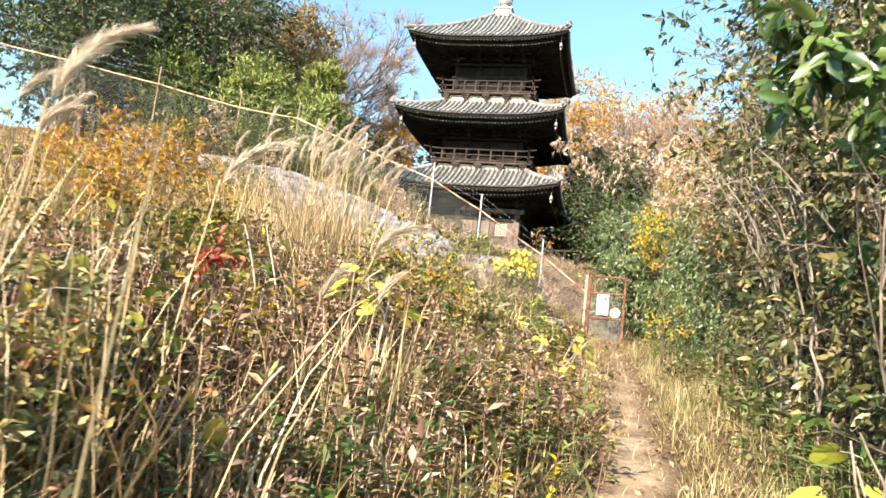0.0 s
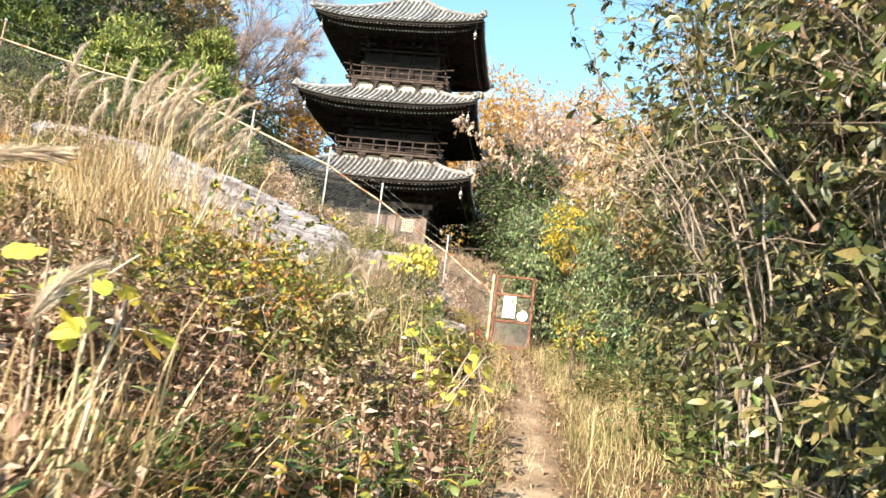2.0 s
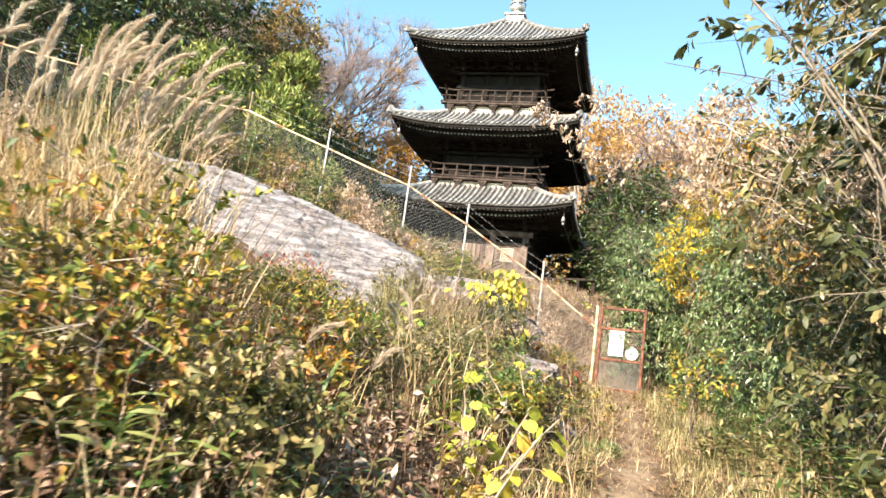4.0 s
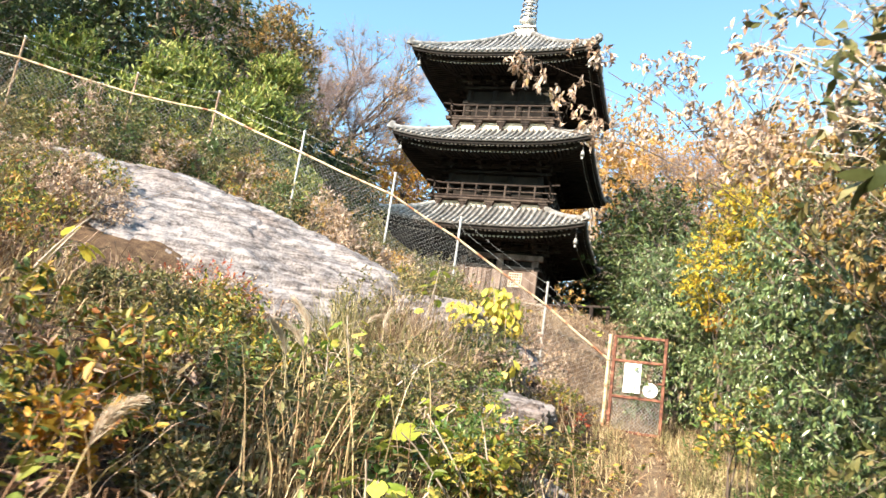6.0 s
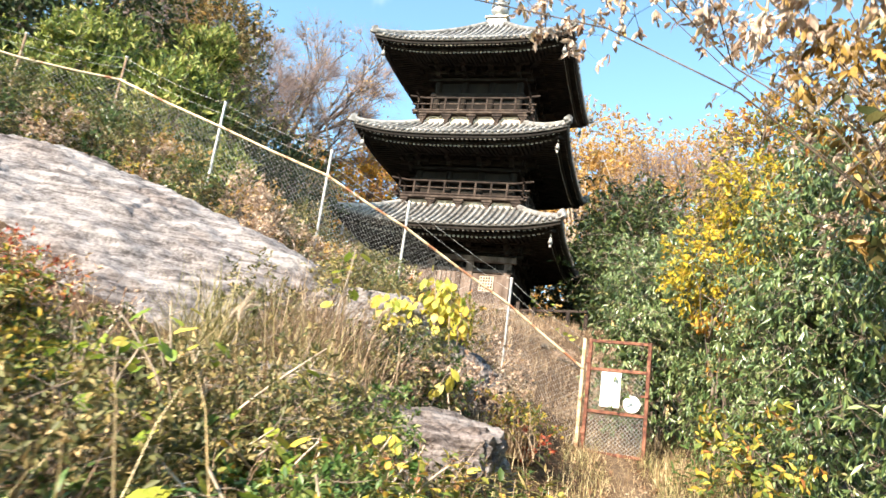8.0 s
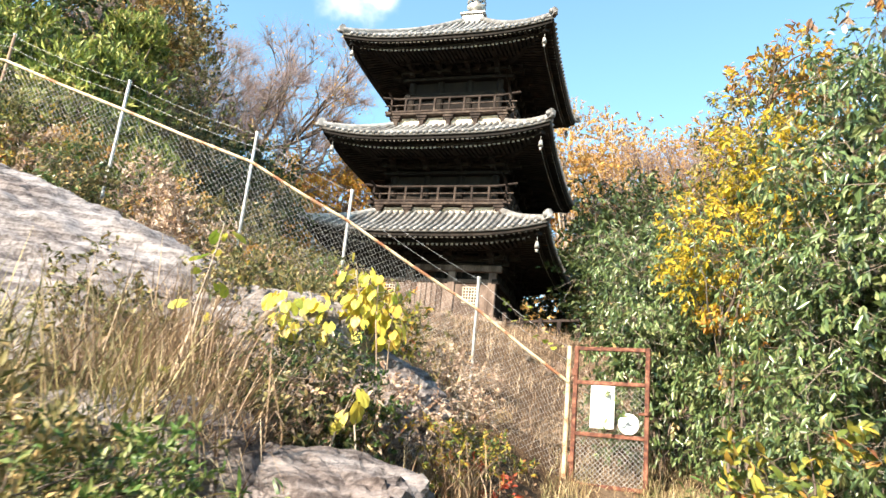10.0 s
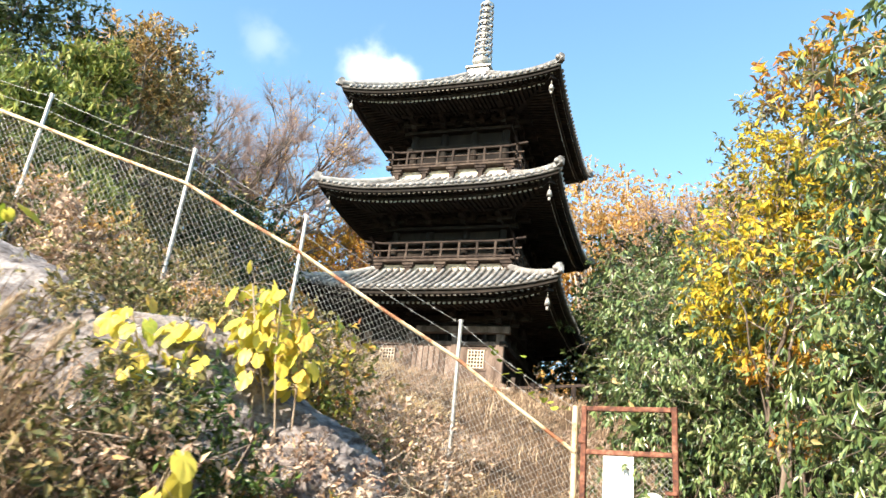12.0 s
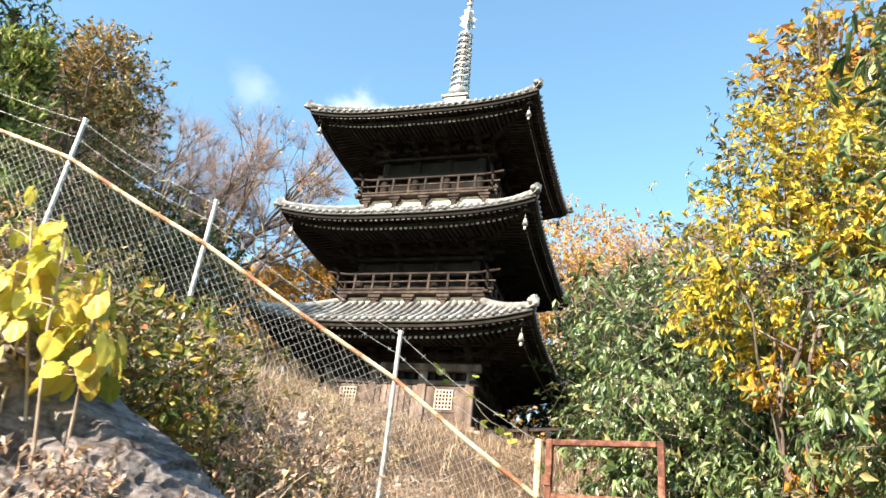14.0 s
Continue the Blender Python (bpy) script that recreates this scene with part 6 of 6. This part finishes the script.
vine = empty("vine", pose(3.55, 21.15, 3.95), "small green-leaved vine climbing on the barbed wire", "vine")
rng = np.random.default_rng(77)
line = [(-0.25 + 0.09 * i, 0.02 * math.sin(i), 0.30 - 0.075 * i + 0.03 * math.sin(2 * i)) for i in range(9)]
pipe("stem", line, 0.004, BARK, vine, sides=5)
for i in range(16):
    a = line[rng.integers(0, 9)]
    d = Vector((rng.normal(), rng.normal() - 0.4, -0.5 + rng.normal() * 0.4)).normalized()
    under("leaf", BIG_GREEN[i % 3], vine, place=Matrix.Translation(Vector(a) + Vector((rng.normal() * 0.05, -0.03, rng.normal() * 0.06))) @ d.to_track_quat("X", "Z").to_matrix().to_4x4() @ Matrix.Scale(rng.uniform(0.06, 0.10), 4))
rng = np.random.default_rng(55)
for i in range(16):
    x, y = rng.uniform(0.4, 5.5), rng.uniform(21.4, 27.5)
    mat, txt = ((DRYLEAF, "withered low brush on the bank"), (STRAW, "tangled dry brush on the bank"), (BANKSTRAW, "pinkish dry low brush on the bank"))[i % 3]
    h = rng.uniform(0.3, 0.5)
    plant("brush", x, y, [((0, 0, h * 0.55), (0.5, 0.45, h * 0.5), 1500, 0.075, 0.13, "simple", mat, 0.05)], txt, "shrub", 900 + i, stems=8, girth=0.006, limbs=20, splay=0.3, group="brush on the bank", bark=PALE_BARK)
# ---- trees behind the fence ----
plant("pine_tree", -4.9, 23.4, [((0, 0, 2.1), (1.1, 1.0, 1.4), 7700, 0.17, 0.30, "simple", PINE, -0.3, 0.15), ((0.2, 0, 3.6), (0.6, 0.6, 0.9), 2750, 0.17, 0.30, "simple", PINE, -0.4, 0.18)], "young light green pine behind the fence", "tree", 41, stems=1, girth=0.07, limbs=26)
plant("pine_tree", -4.4, 21.5, [((0, 0, 1.5), (0.9, 0.7, 1.3), 6600, 0.17, 0.30, "simple", PINE, -0.3, 0.16)], "young light green pine behind the fence", "tree", 52, stems=1, girth=0.05, limbs=20)
plant("pine_tree", -6.3, 21.0, [((0, 0, 1.7), (1.0, 0.7, 1.4), 6600, 0.17, 0.30, "simple", PINE, -0.3, 0.16)], "young light green pine behind the fence", "tree", 53, stems=1, girth=0.05, limbs=20)
plant("pine_tree", -8.4, 20.6, [((0, 0, 1.8), (1.1, 0.8, 1.5), 6600, 0.17, 0.30, "simple", PINE, -0.3, 0.16)], "young light green pine behind the fence", "tree", 54, stems=1, girth=0.05, limbs=20)
plant("pine_tree", -3.2, 22.0, [((0, 0, 0.9), (0.75, 0.6, 0.8), 4840, 0.17, 0.30, "simple", PINE, -0.3, 0.16)], "young light green pine behind the fence", "tree", 42, stems=1, girth=0.05, limbs=18)
plant("pine_tree", -6.6, 22.6, [((0, 0, 2.2), (1.4, 1.2, 1.6), 8800, 0.17, 0.30, "simple", PINE, -0.3, 0.16)], "young light green pine behind the fence", "tree", 43, stems=1, girth=0.08, limbs=26)
plant("evergreen_tree", -9.4, 25.0, [((0, 0, 4.5), (2.6, 2.4, 3.6), 13000, 0.20, 0.42, "simple", DARKGREEN, 0.2), ((-2.8, -1, 3.4), (2.2, 2.2, 2.8), 8000, 0.20, 0.42, "simple", DARKGREEN, 0.2)], "dark broad evergreen tree on the upper slope", "tree", 44, stems=2, girth=0.16, limbs=22)
plant("evergreen_tree", -7.2, 28.5, [((0, 0, 4.4), (2.1, 2.0, 3.4), 14000, 0.14, 0.42, "simple", OLIVE, 0.2, 0.18), ((0.3, 0, 6.6), (1.2, 1.2, 1.6), 6500, 0.13, 0.42, "simple", OAKLEAF, 0.2, 0.18)], "tall tree with green crown browning at top", "tree", 45, stems=1, girth=0.16, limbs=22)
plant("evergreen_tree", -13.5, 24.0, [((0, 0, 4.8), (3.4, 3.0, 4.0), 13000, 0.24, 0.42, "simple", DARKGREEN, 0.2)], "dark broad evergreen tree on the upper slope", "tree", 46, stems=2, girth=0.18, limbs=20)
plant("evergreen_tree", -10.5, 19.6, [((0, 0, 3.2), (2.0, 1.8, 2.4), 9000, 0.16, 0.42, "simple", DARKGREEN, 0.2)], "dark evergreen tree on the upper slope", "tree", 47, stems=2, girth=0.12, limbs=20)
plant("evergreen_tree", -14.6, 37.0, [((0, 0, 7.0), (3.4, 3.2, 5.5), 11000, 0.30, 0.42, "simple", DARKGREEN, 0.2), ((0, 0, 11.5), (1.9, 1.9, 3.0), 4500, 0.28, 0.42, "simple", RUSTLEAF, 0.2)], "tall conical evergreen browning at the top", "tree", 48, stems=1, girth=0.25, limbs=26)
plant("evergreen_tree", -5.6, 32.5, [((0, 0, 2.4), (1.9, 1.8, 2.2), 7000, 0.20, 0.42, "simple", DARKGREEN, 0.2)], "dark evergreen beside the pagoda terrace", "tree", 49, stems=2, girth=0.10, limbs=20)
plant("evergreen_tree", -8.6, 34.5, [((0, 0, 3.6), (2.4, 2.0, 3.0), 8000, 0.22, 0.42, "simple", OLIVE, 0.2), ((1.5, 0, 2.8), (1.4, 1.2, 2.0), 3000, 0.22, 0.42, "simple", DARKGREEN, 0.2)], "olive green tree behind the fence", "tree", 50, stems=2, girth=0.14, limbs=22)
plant("evergreen_tree", -4.9, 31.0, [((0, 0, 2.2), (1.6, 1.4, 2.0), 7000, 0.14, 0.42, "simple", DARKGREEN, 0.2, 0.18), ((0.5, -0.4, 2.6), (1.2, 1.0, 1.4), 1500, 0.13, 0.42, "simple", OLIVE, 0.2, 0.16)], "dark evergreen behind the fence with browning sprays", "tree", 55, stems=2, girth=0.10, limbs=24)
plant("evergreen_tree", -6.9, 30.6, [((0, 0, 2.6), (1.5, 1.4, 2.3), 7000, 0.14, 0.42, "simple", DARKGREEN, 0.2, 0.18), ((0.2, -0.4, 3.4), (1.2, 1.0, 1.6), 1600, 0.13, 0.42, "simple", OLIVE, 0.2, 0.16)], "dark evergreen behind the fence with browning sprays", "tree", 56, stems=2, girth=0.10, limbs=24)
plant("autumn_tree", -4.0, 41.0, [((0, 0, 5.2), (1.6, 1.4, 2.0), 4500, 0.15, 0.5, "simple", GOLD, 0.1, 0.18)], "golden orange autumn tree behind the pagoda", "tree", 57, stems=2, girth=0.12, limbs=20)
plant("autumn_tree", -5.2, 44.0, [((0, 0, 5.0), (2.4, 2.2, 4.0), 8000, 0.26, 0.5, "simple", GOLD, 0.1)], "golden orange autumn tree behind the pagoda", "tree", 51, stems=1, girth=0.18, limbs=22)
bare_tree("bare_tree", -9.3, 33.0, 12.0, "leafless tree with pale branches and pinkish twigs", 61, 8000, (0.05, 0), RUSTLEAF, 500)
bare_tree("bare_tree", -11.5, 36.0, 14.5, "leafless tree with pale branches and pinkish twigs", 62, 8000, (0.08, 0))
bare_tree("bare_tree", -8.6, 40.0, 17.0, "half-bare tree with scattered russet leaves", 63, 8500, (0.05, 0), RUSTLEAF, 900)
bare_tree("bare_tree", -6.6, 38.5, 13.0, "half-bare tree with scattered russet leaves", 64, 7500, (0.05, 0), RUSTLEAF, 700)
bare_tree("bare_tree", -12.5, 42.0, 16.0, "leafless tree with pale branches and pinkish twigs", 65, 8000, (0.1, 0))

# ---- trees behind and beside the pagoda ----
plant("evergreen_tree", 7.5, 34.6, [((0, 0, 3.0), (2.0, 2.2, 3.0), 8000, 0.22, 0.42, "simple", DARKGREEN, 0.2)], "dark evergreen beside the pagoda", "tree", 71, stems=2, girth=0.14, limbs=18)
plant("evergreen_tree", 8.2, 41.0, [((0, 0, 4.0), (2.6, 2.4, 3.8), 9000, 0.24, 0.42, "simple", DARKGREEN, 0.2)], "dark evergreen beside the pagoda", "tree", 72, stems=2, girth=0.16, limbs=18)
plant("evergreen_tree", 7.0, 30.4, [((0, 0, 1.5), (1.3, 1.4, 1.7), 6500, 0.18, 0.42, "simple", DARKGREEN, 0.2)], "dark evergreen beside the pagoda", "tree", 73, stems=2, girth=0.10, limbs=18)
rng = np.random.default_rng(9)
for i, (x, y, h, mat, txt) in enumerate(((7.2, 50, 16, RUSTLEAF, "russet autumn tree on the hill behind pagoda"), (10.2, 47, 14, RUSTLEAF, "russet autumn tree on the hill behind pagoda"), (13.4, 48, 14.5, GOLD, "golden autumn tree on the hill behind"), (9.0, 56, 14, OLIVE, "olive green tree on the hill behind"), (16.5, 44, 11, RUSTLEAF, "russet autumn tree on the hill behind pagoda"), (20, 40, 11, GOLD, "golden autumn tree on the hill behind"), (13, 38, 8, RUSTLEAF, "russet autumn tree beyond the thicket"), (4.5, 53, 11, GOLD, "golden autumn tree on the hill behind"), (-1, 54, 9, OLIVE, "olive green tree on the hill behind"), (-10, 50, 10, GOLD, "golden autumn tree on the hill behind"), (-18, 46, 12, DARKGREEN, "dark evergreen on the hill behind"))):
    plant("autumn_tree" if mat in (RUSTLEAF, GOLD) else "evergreen_tree", x, y, [((0, 0, h * 0.58), (h * 0.22, h * 0.22, h * 0.36), 10000, 0.20, 0.5, "simple", mat, 0.1, 0.17), ((rng.normal(), rng.normal(), h * 0.8), (h * 0.14, h * 0.14, h * 0.2), 3600, 0.19, 0.5, "simple", mat, 0.1)], txt, "tree", 500 + i, stems=1, girth=0.18, limbs=26, bark=PALE_BARK)
bare_tree("bare_tree", 8.4, 43.5, 12.0, "leafless tree with pale branches and pinkish twigs", 67, 5000)
bare_tree("bare_tree", 11.5, 42.5, 13.0, "half-bare tree with scattered russet leaves", 69, 5000, (0, 0), RUSTLEAF, 1200)
plant("evergreen_tree", 6.9, 43.0, [((0, 0, 2.6), (2.4, 1.8, 2.6), 6500, 0.24, 0.42, "simple", DARKGREEN, 0.2)], "dark evergreen behind the pagoda", "tree", 74, stems=2, girth=0.14, limbs=18)
plant("evergreen_tree", 7.9, 37.6, [((0, 0, 1.8), (1.3, 1.6, 2.0), 6000, 0.22, 0.42, "simple", DARKGREEN, 0.2)], "dark evergreen beside the pagoda", "tree", 77, stems=2, girth=0.12, limbs=18)
plant("evergreen_tree", 2.5, 44.5, [((0, 0, 2.0), (3.0, 1.8, 2.2), 6500, 0.24, 0.42, "simple", DARKGREEN, 0.2)], "dark evergreen behind the pagoda", "tree", 75, stems=2, girth=0.14, limbs=18)
plant("evergreen_tree", -3.8, 41.5, [((0, 0, 1.9), (2.0, 1.8, 2.0), 6000, 0.24, 0.42, "simple", OLIVE, 0.2)], "olive green tree behind the pagoda", "tree", 76, stems=2, girth=0.14, limbs=18)
# distant wooded hill
rng = np.random.default_rng(21)
n = 36000
cx, cy = rng.uniform(-90, 90, 260), rng.uniform(62, 125, 260)
pick = rng.integers(0, 260, n)
p = np.stack([cx[pick], cy[pick], np.zeros(n)], -1) + rng.normal(size=(n, 3)) * np.array([2.2, 2.2, 0])
p[:, 2] = ground_z(p[:, 0], p[:, 1]) + rng.uniform(0.5, 6, n) * (1 - 0.5 * rng.random(n))
ln = rng.uniform(0.5, 1.0, n)
v, f = leaf_arrays(p, unit(rng.normal(size=(n, 3))), unit(rng.normal(size=(n, 3)) + np.array([0, -0.6, 0.6])), ln, ln * 0.6, "simple")
tagged(new("far_woods", tri_mesh("far_woods", v, f, RUSTLEAF)), "distant autumn woods on the hill behind the pagoda", "woods", kind="stuff")

# ---- thicket right of the path ----
THICKET = [
    # foot offset from the path, y, height, radius, leaf material, leaf length, number, lean of the upper crown, label
    (2.9, -1.2, 4.2, 1.4, GLOSSY, 0.11, 4000, 0.0, "dense glossy evergreen shrub beside the path"),
    (2.45, 1.6, 4.4, 1.2, GLOSSY, 0.10, 7500, -0.2, "dense glossy evergreen shrub beside the path"),
    (2.45, 3.7, 4.3, 1.15, GLOSSY, 0.085, 14000, -0.2, "dense dark evergreen shrub beside the path"),
    (2.4, 5.6, 5.6, 1.3, THICKLEAF, 0.1, 16150, -0.2, "tall dark evergreen shrub beside the path"),
    (2.4, 7.6, 6.0, 1.35, THICKLEAF, 0.1, 17000, -0.35, "tall dull green evergreen shrub beside the path"),
    (2.5, 9.7, 5.6, 1.3, THICKLEAF, 0.1, 12750, -0.3, "tall dull green evergreen shrub beside the path"),
    (2.5, 11.8, 4.0, 1.15, THICKLEAF, 0.1, 9350, -0.2, "dull green shrub with browning leaves beside the path"),
    (2.35, 13.9, 3.6, 1.0, BAY, 0.095, 14250, 0.0, "evergreen tree with long glossy drooping leaves"),
    (1.95, 16.6, 4.2, 0.85, BAY, 0.095, 18050, 0.0, "evergreen tree with long glossy drooping leaves"),
    (2.0, 18.5, 2.9, 0.85, BAY, 0.095, 14250, 0.0, "dense glossy evergreen shrub near the gate"),
    (1.65, 20.7, 2.7, 0.75, BAY, 0.095, 15437, 0.0, "dense glossy evergreen shrub beside the gate"),
    (0.75, 22.2, 3.9, 1.2, BAY, 0.105, 17812, 0.0, "dense glossy evergreen tree behind the gate"),
    (2.9, 22.4, 4.6, 1.4, BAY, 0.095, 15437, 0.0, "dense glossy evergreen tree behind the gate"),
    (4.4, 8.0, 7.6, 1.8, THICKLEAF, 0.12, 11000, 0.0, "tall dull green tree behind the thicket"),
    (4.6, 11.0, 6.4, 1.7, THICKLEAF, 0.12, 8000, 0.0, "tall dull green tree behind the thicket"),
    (4.8, 14.0, 5.6, 1.8, GLOSSY, 0.13, 5000, 0.0, "tall dark evergreen tree behind the thicket"),
    (4.4, 18.6, 6.6, 1.7, OLIVE, 0.13, 7000, 0.0, "tall olive tree behind the thicket"),
    (4.5, 3.0, 7.0, 1.9, GLOSSY, 0.14, 9000, 0.0, "tall dark evergreen tree behind the thicket"),
    (4.3, 5.6, 6.8, 1.8, GLOSSY, 0.13, 9000, 0.0, "tall dark evergreen tree behind the thicket"),
]
for i, (off, y, h, r, mat, ln, n, lean, txt) in enumerate(THICKET):
    x = float(trail_x(y)) + off
    form = "simple" if off > 3 or y < 1 or mat is BAY else "long"
    wd = 0.34 if mat is BAY else 0.38
    fall = 0.75 if mat is BAY else 0.35
    # last crown: an added core of darker leaves, inner shade put into colour
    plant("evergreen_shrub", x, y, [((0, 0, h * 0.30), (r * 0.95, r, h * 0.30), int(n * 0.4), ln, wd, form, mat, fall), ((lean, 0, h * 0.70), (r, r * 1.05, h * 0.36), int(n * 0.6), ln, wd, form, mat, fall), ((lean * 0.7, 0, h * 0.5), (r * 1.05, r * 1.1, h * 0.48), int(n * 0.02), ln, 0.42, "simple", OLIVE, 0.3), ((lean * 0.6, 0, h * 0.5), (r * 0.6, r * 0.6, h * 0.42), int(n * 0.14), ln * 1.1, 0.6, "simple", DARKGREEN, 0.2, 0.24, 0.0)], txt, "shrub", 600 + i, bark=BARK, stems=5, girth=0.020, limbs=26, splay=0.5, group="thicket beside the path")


def bare_stemmed_shrub(y, off, stems, seed):
    """Long pale stems that lean out over the path and fork into thin twigs."""
    rng = np.random.default_rng(seed)
    x = float(trail_x(y)) + off
    thing = empty("bare_stemmed_shrub", pose(x, y, fz(x, y) - 0.05), "half bare shrub with long pale leaning stems", "shrub", "half bare shrubs in the thicket")
    for s in range(stems):
        foot = np.array([*(rng.normal(size=2) * np.array([0.18, 0.45])), 0.0])
        head = foot + np.array([rng.uniform(-1.6, -0.5), rng.uniform(-0.5, 0.5), rng.uniform(2.6, 3.9)])
        line = limb_line(rng, foot, head, 12, 0.25, 0.7)
        wood = [tube_arrays(line, np.linspace(0.016, 0.005, 12), 6)]
        for _ in range(7):
            k = rng.integers(5, 12)
            way = unit(line[k] - line[k - 1] + rng.normal(size=3) * 0.4)
            tip = line[k] + way * rng.uniform(0.35, 0.9)
            twig = limb_line(rng, line[k], tip, 5, 0.3)
            wood.append(tube_arrays(twig, np.linspace(0.004, 0.0015, 5), 4))
            for _ in range(2):
                wood.append(limb(rng, twig[2], twig[2] + unit(way + rng.normal(size=3) * 0.5) * rng.uniform(0.2, 0.4), 0.003, 0.0015, 3, 0.2, 3))
        under("stem", tri_mesh("stem", *join_arrays(wood), THICKET_BARK, True), thing)


for y, off, stems, seed in ((5.9, 1.8, 3, 3), (7.1, 1.7, 5, 4), (8.4, 1.65, 4, 5)):
    bare_stemmed_shrub(y, off, stems, seed)
for i, (y, off, h) in enumerate(((6.9, 2.3, 3.7), (8.9, 2.3, 3.5), (5.1, 2.3, 3.4))):
    plant("twiggy_shrub", float(trail_x(y)) + off, y, [((-0.75, 0, h * 0.78), (0.5, 0.7, h * 0.26), 420, 0.05, 0.4, "long", DRYLEAF, 0.4)], "half bare shrub with thin grey brown twigs", "shrub", 680 + i, bark=BARK, stems=4, girth=0.012, limbs=44, splay=0.25, group="half bare shrubs in the thicket")
plant("autumn_tree", 6.2, 20.0, [((0.1, 0, 3.4), (1.0, 0.95, 1.0), 6500, 0.085, 0.38, "simple", YELLOW, 0.5, 0.17), ((0.2, 0, 2.1), (0.75, 0.6, 0.6), 1900, 0.09, 0.38, "simple", GOLD, 0.5, 0.17), ((0.45, 0.1, 4.5), (0.8, 0.8, 0.8), 3400, 0.085, 0.38, "simple", YELLOW, 0.4, 0.18), ((0.2, 0.1, 3.0), (1.0, 0.9, 1.5), 5600, 0.09, 0.34, "simple", BAY, 0.6)], "bright yellow autumn tree among evergreens by the gate", "tree", 81, stems=4, girth=0.035, limbs=30, bark=BARK)
plant("autumn_tree", 7.2, 20.6, [((0, 0, 4.6), (1.2, 1.0, 1.6), 8000, 0.09, 0.4, "simple", OLIVE, 0.4, 0.18), ((0.1, 0, 6.0), (0.8, 0.7, 0.8), 1300, 0.12, 0.4, "long", GOLD, 0.3, 0.2), ((-0.2, -0.2, 4.6), (1.0, 0.8, 1.4), 900, 0.12, 0.36, "long", YELLOW, 0.4)], "tall olive and orange autumn tree behind the gate", "tree", 82, stems=3, girth=0.05, limbs=36, bark=BARK)
plant("dead_leaf_tree", 5.75, 12.8, [((-3.3, -0.6, 3.6), (0.5, 0.45, 0.35), 420, 0.066, 0.42, "oval", DRYLEAF, 0.7), ((-2.6, -0.4, 3.6), (0.55, 0.5, 0.4), 560, 0.066, 0.42, "oval", DRYLEAF, 0.7), ((-1.8, -0.2, 3.8), (0.6, 0.6, 0.45), 700, 0.066, 0.42, "oval", DRYLEAF, 0.6), ((-1.0, 0.1, 3.8), (0.7, 0.7, 0.5), 900, 0.066, 0.42, "oval", DRYLEAF, 0.6), ((-0.2, 0.6, 3.7), (0.8, 0.9, 0.7), 1200, 0.066, 0.42, "oval", DRYLEAF, 0.6), ((-0.1, 1.6, 3.2), (0.6, 0.7, 0.5), 600, 0.08, 0.42, "oval", DRYLEAF, 0.5), ((-0.5, 0.4, 3.4), (0.7, 0.9, 0.6), 300, 0.066, 0.42, "oval", GOLD, 0.5)], "spreading tree with curled pale dead leaves", "tree", 83, stems=6, girth=0.011, limbs=14, bark=BARK, splay=0.1)
plant("oak_tree", 6.1, 13.2, [((-1.55, -0.5, 3.3), (0.45, 0.5, 0.3), 420, 0.085, 0.36, "long", OAKLEAF, 0.6, 0.3), ((-1.1, -0.3, 3.0), (0.5, 0.6, 0.4), 700, 0.085, 0.36, "long", OAKLEAF, 0.6, 0.3), ((-0.9, -0.4, 2.35), (0.4, 0.5, 0.45), 520, 0.085, 0.36, "long", OAKLEAF, 0.6, 0.3), ((-1.9, -0.3, 3.55), (0.35, 0.35, 0.22), 200, 0.08, 0.36, "long", DRYLEAF, 0.6, 0.3)], "oak tree with brown and golden leaves over the path", "tree", 88, stems=4, girth=0.022, limbs=20, bark=PALE_BARK, splay=0.1)
plant("dead_leaf_tree", 4.9, 9.6, [((-1.2, 1.0, 3.3), (0.6, 0.7, 0.5), 900, 0.06, 0.45, "oval", DRYLEAF, 0.5)], "spreading shrub with curled pink-brown dead leaves", "shrub", 84, stems=4, girth=0.016, limbs=26, bark=PALE_BARK)
plant("shrub", 4.75, 14.6, [((0, 0, 1.0), (0.4, 0.5, 0.45), 600, 0.08, 0.42, "long", MIXED, 0.2)], "turning shrub at the thicket edge", "shrub", 87, stems=4, girth=0.012, limbs=20)
plant("evergreen_shrub", 2.45, 3.8, [((-0.1, -0.2, 2.3), (0.38, 0.4, 0.42), 420, 0.13, 0.42, "oval", GLOSSY, 0.4)], "evergreen with broad glossy leaves over the path", "shrub", 86, stems=1, girth=0.010, limbs=12)
rng = np.random.default_rng(31)
for i in range(40):
    y = rng.uniform(1.5, 20.5)
    x = float(trail_x(y)) + rng.uniform(1.05, 1.9)
    weed(x, y, 16, rng.uniform(0.3, 0.8), (SASA, OLIVE, GLOSSY, SASA)[i % 4], "leafy green weeds at the thicket edge", 700 + i, *(("oval", 0.09, 0.5) if i % 2 else ("long", 0.15, 0.16)))
for i in range(20):
    y = rng.uniform(3, 20.5)
    x = float(trail_x(y)) + rng.uniform(0.6, 1.6)
    grass_clump("dry_grass_clump", x, y, 110, rng.uniform(0.3, 0.6), 0.006, STRAW if i % 2 else GREENGRASS, "clump of dry grass along the path edge", 740 + i, 0.12, 0.28, 0.35, group="dry grass clumps")
